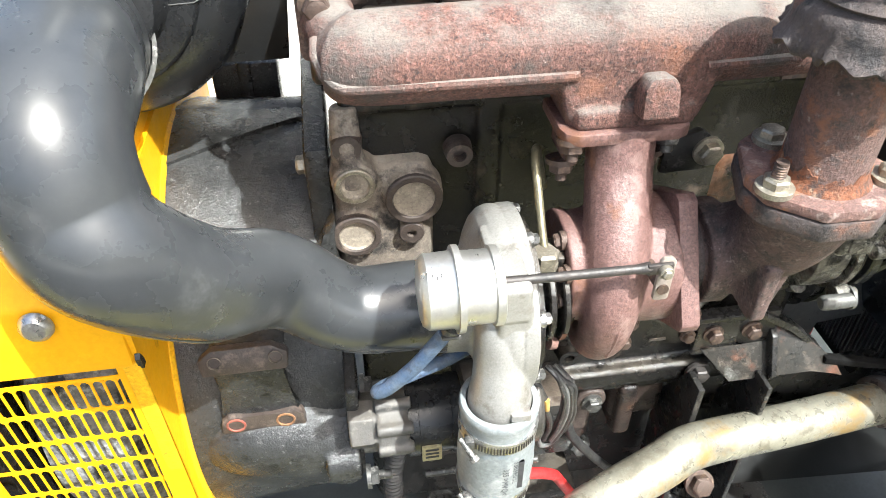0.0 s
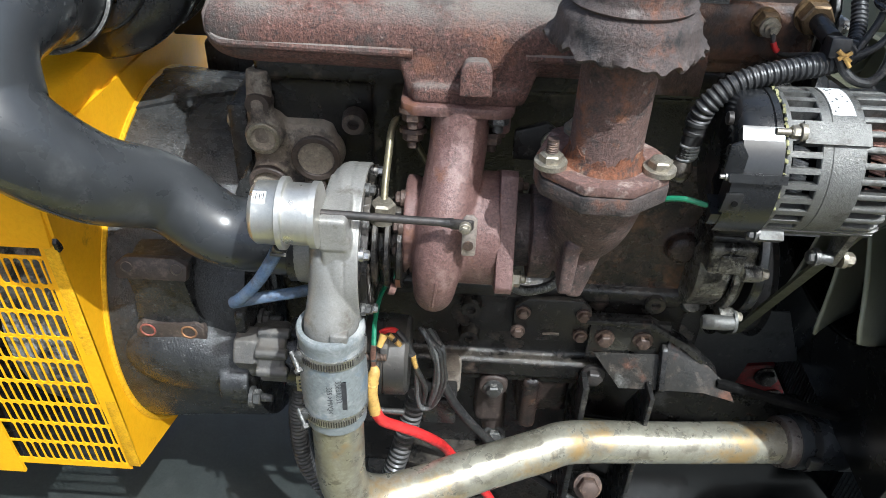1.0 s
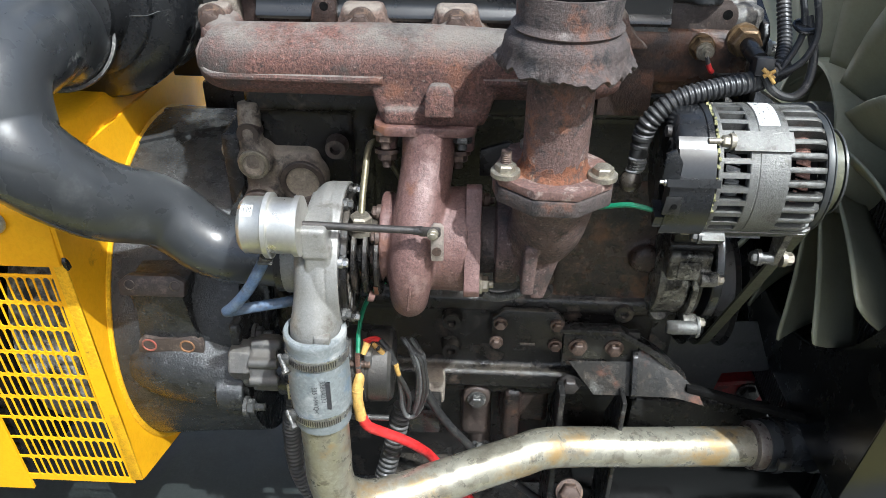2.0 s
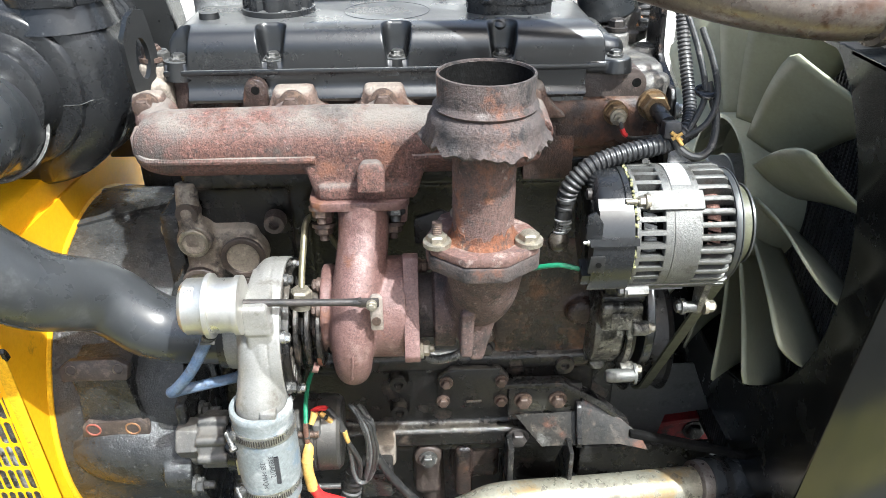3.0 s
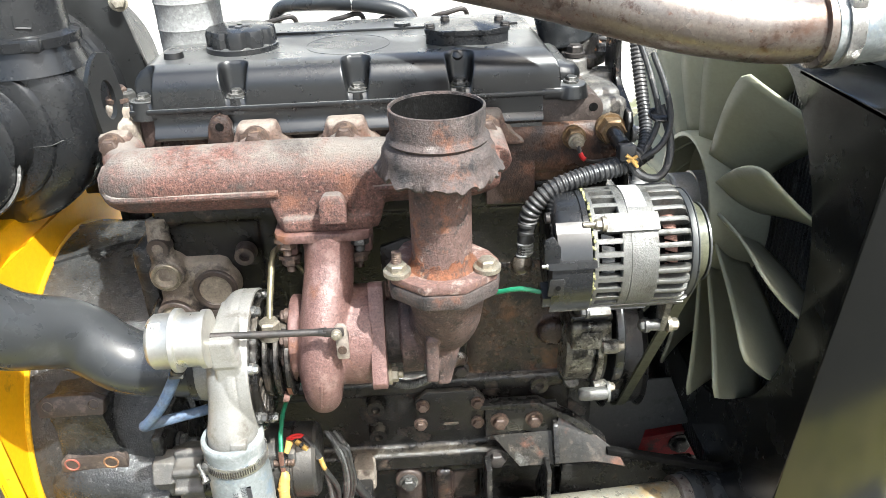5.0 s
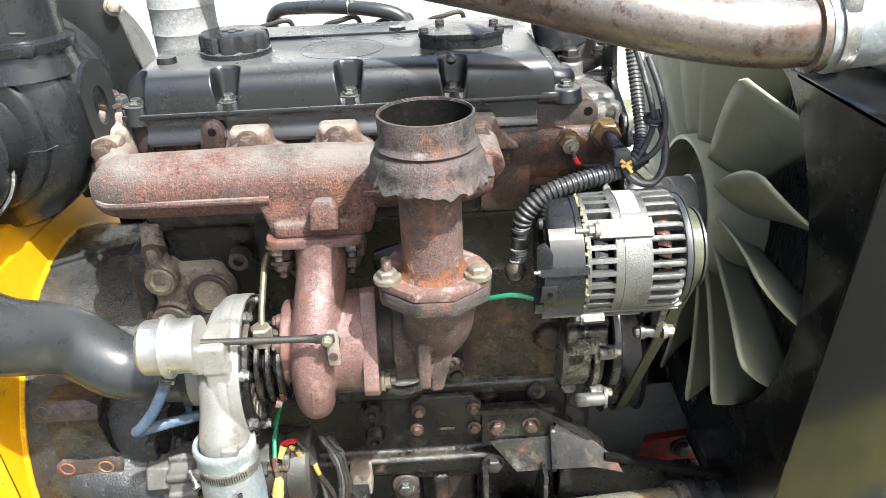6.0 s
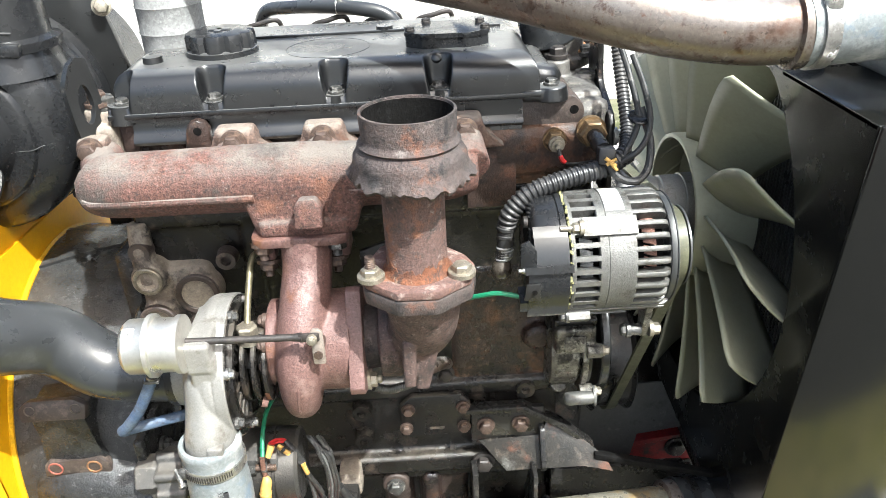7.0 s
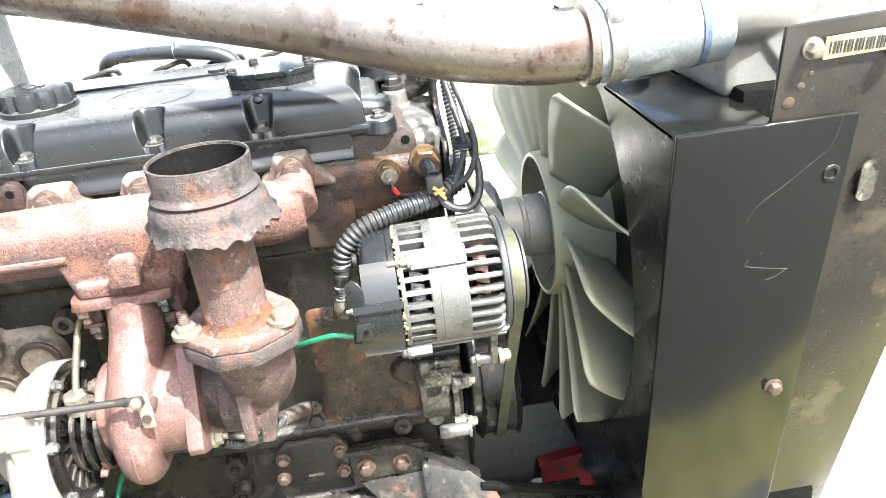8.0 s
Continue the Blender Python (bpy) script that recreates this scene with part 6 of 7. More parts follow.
for k in range(30):
    a = 129.2 + k * 12
    solid = 118 < a % 360 < 128 or 30 < a % 360 < 42 or 218 < a % 360 < 238
    bm = B()
    if solid:
        arc_shell(bm, 0.478, 0.505, 0.054, AR - 0.0002, a - 6.1, a + 6.1, 4)
    else:
        arc_shell(bm, 0.478, 0.505, 0.054, AR - 0.0002, a + 6 - 2.3, a + 6 + 2.3, 2)
        for q in (-1, 1):
            arc_shell(bm, 0.4995, 0.505, 0.054, AR - 0.0003, a + q * 3.7, a + q * 4.9, 1)
    bmesh.ops.bevel(bm, geom=[e for e in bm.edges if e.is_manifold and e.calc_face_angle(0) > 0.8], offset=0.0006, segments=1, affect="EDGES")
    part("rear_fin", bm, ALUALT, alt)
    bm = B()
    reach = 0.0055 if 218 < a % 360 < 242 else 0.0
    wide = 5.9 if 218 < a % 360 < 242 else 2.4
    prof_f = [(0.5385, AR + 0.0002), (0.560, AR + 0.0006), (0.568 + reach, AR + 0.0004), (0.5725 + reach, AR - 0.0022), (0.5745 + reach, AR - 0.0075), (0.5745 + reach, 0.052), (0.566, 0.0505), (0.5385, 0.055)]
    sides = []
    for d_ in (-wide, -wide * 0.55, wide * 0.55, wide):
        dip = 0.0009 if abs(d_) == wide else 0.0
        sides.append([bm.verts.new(ring_pt(x, r - dip, a + d_)) for x, r in prof_f])
    for p, q in zip(sides, sides[1:]):
        for i in range(8):
            bm.faces.new((p[i], p[(i + 1) % 8], q[(i + 1) % 8], q[i]))
    bm.faces.new(sides[0][::-1])
    bm.faces.new(sides[-1])
    part("front_finger", bm, ALUALT, alt, smooth=40)
for a in (131.5, 11.5, 251.5):
    bm = B()
    arc_shell(bm, 0.4880, 0.5412, 0.056, AR + 0.0036, a - 8.2, a + 8.2, 4)
    bmesh.ops.bevel(bm, geom=[e for e in bm.edges if e.calc_face_angle(0) > 0.8], offset=0.0012, segments=2, affect="EDGES")
    part("clamp_rib", bm, ALUALT, alt, "raised rib over the through bolt", smooth=30)
    bolt(alt, ring_pt(0.487, AR + 0.0005, a), -X, BOLTZ, 0.0052, h=0.007)
    bm = B()
    rod(bm, ring_pt(0.466, AR + 0.0005, a), ring_pt(0.482, AR + 0.0005, a), 0.0030, 0.0032, 14)
    part("bolt_shank", bm, BOLTZ, alt)
bm = B()
random.seed(21)
for k in range(120):
    a = radians(random.uniform(0, 360))
    rr = 0.0622 + random.uniform(-0.0012, 0.0014)
    lathe(bm, (0.4738 + random.uniform(-0.0008, 0.0012), ALY + math.cos(a) * rr, ALZ + math.sin(a) * rr), X, [(0, 0.0008 + 0.0016 * random.random()), (0.002, 0.0022), (0.003, 0.0006)], 6)
part("sealant_bead", bm, SEALANT, alt, "crumbling yellow sealant")
bm = B()
lathe(bm, (AX0, ALY, ALZ), X, [(0, 0.0), (0, 0.047), (0.001, 0.052), (0.004, 0.0580), (0.008, 0.0612), (0.0275, 0.0625), (0.0285, 0.0618), (0.0292, 0.0632), (0.0345, 0.0632), (0.0355, 0.056)], 96)
part("rear_cap", bm, PLASTIC, alt, "black plastic rear cap")
bm = B()
arc_shell(bm, AX0 + 0.001, AX0 + 0.0345, 0.055, 0.0665, 139, 164, 6)
arc_shell(bm, AX0 + 0.001, AX0 + 0.0345, 0.055, 0.0645, 128, 139, 3)
bmesh.ops.bevel(bm, geom=[e for e in bm.edges if e.is_manifold and e.calc_face_angle(0) > 0.8], offset=0.0012, segments=2, affect="EDGES")
part("smooth_cover", bm, COVERGLOSS, alt, "glossy black cover shell", smooth=30)
bm = B()
arc_shell(bm, AX0 - 0.006, AX0 + 0.034, 0.050, 0.0700, 165, 217, 10)
arc_shell(bm, AX0 - 0.010, AX0 + 0.037, 0.052, 0.0745, 162, 167.5, 2)
arc_shell(bm, AX0 - 0.014, AX0 + 0.006, 0.046, 0.0690, 196, 208, 3)
bmesh.ops.bevel(bm, geom=[e for e in bm.edges if e.is_manifold and e.calc_face_angle(0) > 0.8], offset=0.0010, segments=2, affect="EDGES")
part("regulator", bm, PLASTIC, alt, "dark regulator block with a ledge", smooth=30)
bm = B()
prism(bm, [(-0.004, 0.0), (0.012, 0.0), (0.012, 0.018), (0.004, 0.030), (-0.004, 0.026)], ring_pt(AX0 - 0.010, 0.068, 158) - Z * 0.006, X, Z, 0.004, 0.001)
part("cover_web", bm, PLASTIC, alt)
bm = B()
prism(bm, [(-0.008, -0.010), (0.008, -0.010), (0.008, 0.008), (-0.006, 0.008)], ring_pt(AX0 - 0.003, 0.0705, 182), X, Z, 0.003, 0.0006)
part("terminal_tab", bm, DARKSTEEL, alt)
bm = B()
# The tab's hole is a raised dot, its shade given as black.
lathe(bm, ring_pt(AX0 - 0.001, 0.0745, 182), V((0, -1, 0)), [(0, 0.0026), (0.001, 0.0026), (0.001, 0.0)], 14)
part("tab_hole", bm, SOOTBLACK, alt)
bm = B()
lathe(bm, ring_pt(AX0 - 0.008, 0.069, 165), -X, [(0, 0.0034), (0.004, 0.0034), (0.004, 0.0020), (0.008, 0.0020)], 12)
part("terminal_post", bm, STEEL, alt)
bm = B()
# Slots are raised ribs; the shade in them is the black colour.
for k in range(13):
    a = radians(86 + k * 11)
    c, s_ = math.cos(a), math.sin(a)
    rod(bm, (AX0 + 0.0002, ALY + c * 0.020, ALZ + s_ * 0.020), (AX0 + 0.0002, ALY + c * 0.041, ALZ + s_ * 0.041), 0.0020, None, 6)
part("vent_slot", bm, SOOTBLACK, alt)
bm = B()
for a in (112, 146):
    lathe(bm, ring_pt(AX0 - 0.001, 0.050, a), -X, [(0, 0.006), (0.004, 0.0055), (0.005, 0.003), (0.005, 0.0)], 18)
part("cap_screw", bm, BOLTBLACK, alt)
bm = B()
for i in range(6):
    a0, a1 = 76 + i * 6.6, 76 + (i + 1) * 6.6
    add(bm, [ring_pt(x, AR + 0.0005, a) for x in (0.5135, 0.5325) for a in (a0, a1)], [(0, 1, 3, 2)])
part("label", bm, WHITE, alt, "white sticker")
bm = B()
random.seed(7)
for i in range(14):
    a = random.uniform(80, 112)
    x = random.uniform(0.515, 0.529)
    add(bm, [ring_pt(xx, AR + 0.0009, q) for xx in (x, x + 0.0012) for q in (a, a + 1.6)], [(0, 1, 3, 2)])
part("label_marks", bm, INK, alt)
bm = B()
lathe(bm, (0.5755, ALY, ALZ), X, [(0, 0.045), (0.0, 0.0575), (0.001, 0.0580), (0.0055, 0.0580), (0.0055, 0.02)], 96)
part("front_disc", bm, PULLEYGREY, alt, "smooth grey disc")
bm = B()
lathe(bm, (0.5812, ALY, ALZ), X, [(0, 0.02), (0.0, 0.0575), (0.0005, 0.0588), (0.0014, 0.0590), (0.0020, 0.0575), (0.003, 0.045), (0.004, 0.036), (0.0170, 0.036), (0.018, 0.042), (0.020, 0.042), (0.020, 0.0)], 96)
part("pulley", bm, PULLEYGREY, alt, "grey belt pulley with a bright rim")
bm = B()
arc_shell(bm, 0.478, 0.5745, 0.052, AR + 0.0012, 222, 246, 6)
arc_shell(bm, 0.4765, 0.498, 0.055, AR + 0.010, 222, 236, 4)
part("lower_lug", bm, ALUALT, alt, "solid cast lower lug", smooth=30)
bolt(alt, ring_pt(0.476, AR + 0.004, 228), -X, BOLTDARK, 0.0052, h=0.006)
bm = B()
prism(bm, [(-0.014, 0.020), (0.0, -0.026), (0.008, -0.030), (0.014, -0.022), (0.014, 0.020)], (0.566, 0.425, 1.060), Y, Z, -0.008, 0.002)
part("mount_ear", bm, ALUDIRTY, alt)
bolt(alt, (0.569, 0.427, 1.042), X, BOLTZ, 0.0060, h=0.008)
bm = B()
lathe(bm, (0.545, 0.427, 1.042), X, [(0, 0.0055), (0.004, 0.0062), (0.010, 0.0062), (0.013, 0.0070)], 20)
part("bush", bm, BOLTDARK, alt)
bolt(alt, (0.545, 0.428, 1.042), -X, BOLTDARK, 0.0060, "nut")

# ---- water pump ----
pu = thing("water_pump", (0.51, 0.56, 0.86), "oil stained aluminium water pump casting", "pump")
WY, WZ = 0.592, 0.931
bm = B()
lathe(bm, (0.480, WY, WZ), X, [(0, 0.055), (0.003, 0.0675), (0.010, 0.0690), (0.036, 0.0690), (0.040, 0.066), (0.044, 0.060), (0.044, 0.02)], 64)
box(bm, 0.484, 0.5345, 0.5085, 0.580, 0.952, 0.990, 0.005)
tube(bm, [(0.488, 0.5275, 0.985, 0.0065), (0.533, 0.5275, 0.987, 0.0065)], seg=12)
rod(bm, (0.522, 0.5075, 0.958), (0.541, 0.5075, 0.958), 0.0095, 0.0090)
rod(bm, (0.520, 0.531, 0.876), (0.538, 0.531, 0.876), 0.0120, 0.0115)
tube(bm, [(0.500, 0.56, 0.870, 0.012), (0.498, 0.578, 0.855, 0.010), (0.494, 0.60, 0.848, 0.010)], seg=14)
part("pump_body", bm, ALUDIRTY, pu, voxel=0.0014, soften=2)
bm = B()
lathe(bm, (0.5215, WY, WZ), X, [(0, 0.066), (0, 0.0735), (0.001, 0.0745), (0.0065, 0.0745), (0.0075, 0.0735), (0.0075, 0.05)], 72, False)
part("bright_rim", bm, ALUDIRTY, pu, "brighter machined rim of the pump")
bm = B()
lathe(bm, (0.5295, WY, WZ), X, [(0, 0.05), (0, 0.0715), (0.004, 0.0715), (0.004, 0.05)], 72, False)
part("gasket_edge", bm, BLOCK, pu)
bm = B()
box(bm, 0.4865, 0.534, 0.5195, 0.590, 0.988, 1.040, 0.006)
box(bm, 0.4835, 0.536, 0.5165, 0.575, 0.9885, 0.9985, 0.003)
part("upper_block", bm, BLOCK, pu, "black oily block above the pump")
bm = B()
box(bm, 0.4945, 0.5215, 0.5060, 0.512, 0.955, 0.981, 0.004)
part("cast_pad", bm, ALUDIRTY, pu)
for y, z in ((0.5075, 0.958), (0.531, 0.876)):
    bolt(pu, (0.5412, y, z), X, BOLTZ, 0.0052, h=0.006)
bm = B()
lathe(bm, (0.500, 0.519, 0.8765), X, [(0, 0.006), (0.002, 0.0080), (0.006, 0.0088), (0.030, 0.0088), (0.036, 0.0080)], 28)
part("bright_spigot", bm, ALUALT, pu)
bm = B()
lathe(bm, (0.5365, 0.525, 0.874), X, [(0, 0.0135), (0.0035, 0.0135), (0.0035, 0.0)], 28)
part("spigot_flange", bm, ALUALT, pu)
# pulleys and belt
cr = thing("crank_pulley", (0.585, CY, 0.70), "dark steel crankshaft pulley", "pulley")
bm = B()
lathe(bm, (0.546, WY + 0.012, WZ - 0.004), X, [(0, 0.02), (0, 0.080), (0.002, 0.082), (0.010, 0.082), (0.012, 0.080), (0.012, 0.02)], 64)
part("damper_disc", bm, BLACKSHEET, cr)
bm = B()
lathe(bm, (0.560, CY, CZ + 0.01), X, [(0, 0.05), (0, 0.085), (0.006, 0.093), (0.012, 0.087), (0.055, 0.087), (0.060, 0.093), (0.064, 0.085), (0.064, 0.05)], 64)
part("pulley_wheel", bm, DARKSTEEL, cr)
bm = B()
rod(bm, (0.50, CY, CZ + 0.01), (0.57, CY, CZ + 0.01), 0.03)
part("pulley_hub", bm, DARKSTEEL, cr)
FY, FZ = 0.700, 1.056
bm = B()
def belt_path():
    c1, r1 = V((ALY, ALZ)), 0.0365
    c2, r2 = V((CY, CZ + 0.01)), 0.088
    c3, r3 = V((FY, FZ)), 0.075
    circ = [(c1, r1), (c2, r2), (c3, r3)]
    out = []
    for i in range(3):
        (a, ra), (b, rb) = circ[i], circ[(i + 1) % 3]
        d = b - a
        dist = d.length
        th = math.atan2(d.y, d.x)
        off = math.acos((ra - rb) / dist)
        out.append((i, th - off, a, ra, b, rb))
    pts = []
    for i in range(3):
        _, ang, a, ra, b, rb = out[i]
        _, prev, _, _, _, _ = out[i - 1]
        s0, s1 = prev, ang
        while s1 < s0:
            s1 += 2 * math.pi
        for k in range(15):
            q = s0 + (s1 - s0) * k / 14
            pts.append(a + V((math.cos(q), math.sin(q))) * ra)
        nb = out[i][4] + V((math.cos(ang), math.sin(ang))) * rb
        for k in range(1, 8):
            pts.append(pts[-1].lerp(nb, 1 / (9 - k)))
    return pts


bp_ = belt_path()
n = len(bp_)
rows3 = []
for i, p in enumerate(bp_):
    tdir = (bp_[(i + 1) % n] - bp_[i - 1]).normalized()
    nn = V((tdir.y, -tdir.x))
    q = p + nn * 0.004
    rows3.append([bm.verts.new((x, c.x, c.y)) for x, c in ((0.585, q), (0.598, q), (0.598, p), (0.585, p))])
for i in range(n):
    a, c = rows3[i], rows3[(i + 1) % n]
    for k in range(4):
        bm.faces.new((a[k], a[(k + 1) % 4], c[(k + 1) % 4], c[k]))
single("drive_belt", bm, BELT, "olive dusted ribbed drive belt", "belt")

# ---- fan ----
fan = thing("cooling_fan", (0.70, FY, 0.75), "large olive grey nylon cooling fan at rest", "fan")
bm = B()
lathe(bm, (0.50, FY, FZ), X, [(0, 0.03), (0.06, 0.03), (0.085, 0.03), (0.10, 0.042), (0.150, 0.042), (0.152, 0.0405), (0.156, 0.0405), (0.158, 0.042), (0.185, 0.042), (0.186, 0.044), (0.225, 0.044)], 56)
part("shaft", bm, ALU, fan, "bright metal fan shaft")
bm = B()
lathe(bm, (0.584, FY, FZ), X, [(0, 0.05), (0.0, 0.072), (0.004, 0.073), (0.022, 0.073), (0.032, 0.070), (0.04, 0.058), (0.04, 0.036)], 56)
part("fan_pulley", bm, PLASTIC, fan)
bm = B()
lathe(bm, (0.676, FY, FZ), X, [(0.001, 0.0925), (0.0, 0.094), (0.0, 0.0965), (0.001, 0.098), (0.006, 0.0990), (0.03, 0.0995), (0.078, 0.1010), (0.078, 0.03), (0.060, 0.03), (0.058, 0.080), (0.040, 0.0915)], 72, False)
part("hub_ring", bm, FAN, fan)
NB = 15
for k in range(NB):
    a = radians(-112 + 360 * k / NB)
    bm = B()
    rows4 = []
    for i in range(15):
        f = i / 14
        r = 0.0975 + f * 0.1745
        chord = (0.070 + 0.066 * f) * (1 - 0.10 * max(0.0, (f - 0.86) / 0.14) ** 3)
        pitch = radians(52 - 5 * f)
        row = []
        for j in range(9):
            g = j / 8 - 0.5
            camber = 0.006 * (1 - 4 * g * g)
            along, deep = g * chord, -camber
            ang = a + (along * math.cos(pitch) - deep * math.sin(pitch)) / r + 0.10 * f * f
            row.append(bm.verts.new((0.716 + along * math.sin(pitch) + deep * math.cos(pitch), FY + math.cos(ang) * r, FZ + math.sin(ang) * r)))
        rows4.append(row)
    for p, q in zip(rows4, rows4[1:]):
        for j in range(8):
            bm.faces.new((p[j], p[j + 1], q[j + 1], q[j]))
    ob = part("blade", bm, FAN, fan, smooth=60)
    so = ob.modifiers.new("thick", "SOLIDIFY")
    so.thickness = 0.0035

# ---- radiator, shroud and side panel ----
rad = thing("radiator", (0.85, 0.70, SK), "black radiator cowl with glossy side panel", "radiator")
XL = 0.712
bm = B()
ysh0, ysh1, zt, zb = 0.341, 1.05, 1.288, 0.700
prof_s = [(ysh0, zt), (ysh0 + 0.068, zb), (ysh1, zb), (ysh1, zt)]
angs = sorted([2 * math.pi * k / 96 for k in range(96)] + [math.atan2(z - FZ, y - FY) % (2 * math.pi) for y, z in prof_s])
end_ring(bm, prof_s, (FY, FZ), 0.277, XL, XL + 0.006)
part("fan_cowl", bm, COWLBLACK, rad, "black sheet cowl with a round fan opening")
bm = B()
lathe(bm, (XL, FY, FZ), X, [(0.002, 0.273), (0.002, 0.278), (0.06, 0.278), (0.06, 0.273)], 96, False)
part("cowl_ring", bm, COWLBLACK, rad)
LEANV = V((0, -0.12, 1)).normalized()
bm = B()
prism(bm, [(XL, -0.86), (0.868, -0.86), (0.868, 0.0), (XL, 0.0)], (0, 0.340, 1.290), X, LEANV, 0.005, 0.0015)
part("side_panel", bm, PANEL, rad, "glossy black side panel with scratches")
bm = B()
prism(bm, [(0.795, -0.92), (0.900, -0.92), (1.004, 0.085), (0.795, 0.078)], (0, 0.347, 1.290), X, LEANV, 0.005, 0.0015)
part("rear_panel", bm, PANELDIRTY, rad, "black rear side panel")
bm = B()
box(bm, XL, 0.80, 0.342, 0.52, 1.283, 1.289, 0.0015)
part("cowl_top", bm, PANEL, rad)
bm = B()
box(bm, 0.80, 0.93, 0.40, 1.05, 0.48, 1.30, 0.004)
part("core", bm, SOOTBLACK, rad, "dark radiator core")
bm = B()
for k in range(76):
    y = 0.425 + k * 0.0082
    add(bm, [(0.7965, y, 0.50), (0.7965, y + 0.0020, 0.50), (0.7965, y + 0.0020, 1.28), (0.7965, y, 1.28), (0.800, y, 0.50), (0.800, y + 0.0020, 0.50), (0.800, y + 0.0020, 1.28), (0.800, y, 1.28)],
        [(0, 1, 2, 3), (0, 3, 7, 4), (1, 5, 6, 2)])
for k in range(150):
    z = 0.505 + k * 0.0052
    add(bm, [(0.7982, 0.425, z), (0.7982, 1.045, z), (0.7982, 1.045, z + 0.0014), (0.7982, 0.425, z + 0.0014), (0.800, 0.425, z + 0.0014), (0.800, 1.045, z + 0.0014)], [(0, 1, 2, 3), (3, 2, 5, 4)])
part("core_mesh", bm, GUARDGREY, rad, "fine grey fins and tubes of the core")
bm = B()
box(bm, 0.79, 0.94, 0.42, 1.05, 1.285, 1.40, 0.012)
tube(bm, [(0.72, 0.418, 1.372, 0.034), (0.80, 0.43, 1.372, 0.036), (0.86, 0.46, 1.36, 0.04)], seg=24)
prism(bm, [(0, 0), (0.075, -0.10), (0.075, 0.02), (0.03, 0.05)], (0.785, 0.415, 1.385), X, Z, -0.06, 0.004)
part("charge_cooler_tank", bm, ALU, rad, "bright aluminium cooler tank", voxel=0.0025)
def on_panel(x, z, off=0.0):
    return V((x, 0.340 + 0.12 * (1.290 - z) - off - 0.005, z))


bolt(rad, on_panel(0.842, 0.990), V((0, -1, -0.1)), BOLTRUST, 0.0068)
bolt(rad, on_panel(0.818, 1.348, -0.006), V((0, -1, -0.1)), BOLTZ, 0.0060, h=0.008)
bolt(rad, on_panel(0.888, 1.344, -0.006), V((0, -1, -0.1)), BOLTRUST, 0.0068, h=0.010)
bm = B()
lathe(bm, on_panel(0.854, 1.236), V((0, -1, -0.1)), [(-0.001, 0.0085), (0.0012, 0.0075), (0.0012, 0.005), (-0.003, 0.004), (-0.003, 0)], 24, False)
part("rivet_hole", bm, BLOCK, rad)
bm = B()
sl = [(0.008 * math.cos(a), (0.012 if math.sin(a) > 0 else -0.012) + 0.008 * math.sin(a)) for a in [2 * math.pi * k / 24 for k in range(24)]]
prism(bm, sl, on_panel(0.8915, 1.222, -0.003), X, LEANV, 0.002)
part("slot_hole", bm, ALUDIRTY, rad, "slotted hole with bare metal behind")
bm = B()
prism(bm, [(-0.028, -0.010), (0.028, -0.008), (0.028, 0.010), (-0.028, 0.008)], on_panel(0.855, 1.348, -0.004), X, LEANV, 0.001)
part("label", bm, AGEDLABEL, rad, "yellowed bar code label")
bm = B()
for k in range(16):
    x = -0.024 + k * 0.0030
    prism(bm, [(x, -0.006), (x + (0.0018 if k % 3 else 0.001), -0.006), (x + (0.0018 if k % 3 else 0.001), 0.004), (x, 0.004)], on_panel(0.855, 1.348, -0.003), X, LEANV, 0.0006)
part("bar_code", bm, INK, rad)
SCR = [[(0.853, 1.288), (0.851, 1.272), (0.847, 1.258)], [(0.845, 1.258), (0.815, 1.232), (0.792, 1.214), (0.783, 1.198)], [(0.791, 1.157), (0.792, 1.149), (0.832, 1.140)], [(0.830, 1.140), (0.820, 1.133), (0.812, 1.131)]]
for k, line in enumerate(SCR):
    bm = B()
    pth, _ = curve([tuple(on_panel(a, b, 0.0001)) for a, b in line], 6)
    sweep(bm, pth, 0.00045 if k == 0 else 0.0003, 6)
    part("scratch", bm, SCRATCH, rad)
for x, z, r in ((0.807, 1.304, 0.0055), (0.815, 1.317, 0.0035), (0.822, 1.327, 0.002)):
    bm = B()
    lathe(bm, on_panel(x, z, -0.0065), V((0, -1, -0.12)), [(0, r), (0.0004, r * 0.8)], 9)
    part("paint_chip", bm, BOLTRUST, rad)

# ---- upper charge pipe ----
up = thing("upper_charge_pipe", (0.4, 0.55, 1.32), "brown tarnished steel charge pipe over the engine", "pipe")
bm = B()
tube(bm, [(0.672, 0.412, 1.356, 0.030), (0.632, 0.418, 1.354, 0.030), (0.590, 0.428, 1.357, 0.030), (0.53, 0.446, 1.367, 0.030), (0.42, 0.502, 1.390, 0.030), (0.28, 0.578, 1.412, 0.030), (0.15, 0.648, 1.432, 0.030), (0.09, 0.682, 1.438, 0.030), (0.06, 0.697, 1.430, 0.031), (0.052, 0.702, 1.40, 0.031)], seg=36, step=8)
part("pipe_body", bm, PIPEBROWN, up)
bm = B()
lathe(bm, (0.656, 0.413, 1.355), X, [(0, 0.0305), (0.001, 0.0345), (0.006, 0.0352), (0.011, 0.0345), (0.012, 0.0305)], 48)
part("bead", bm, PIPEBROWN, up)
uh = thing("upper_charge_hose", (0.73, 0.412, 1.32), "pale grey blue hose on the cooler with a worm clamp", "hose")
bm = B()
lathe(bm, (0.663, 0.412, 1.356), V((1, 0.04, 0.06)), [(0, 0.031), (0, 0.0345), (0.03, 0.0355), (0.075, 0.036), (0.115, 0.0365), (0.117, 0.034)], 56)
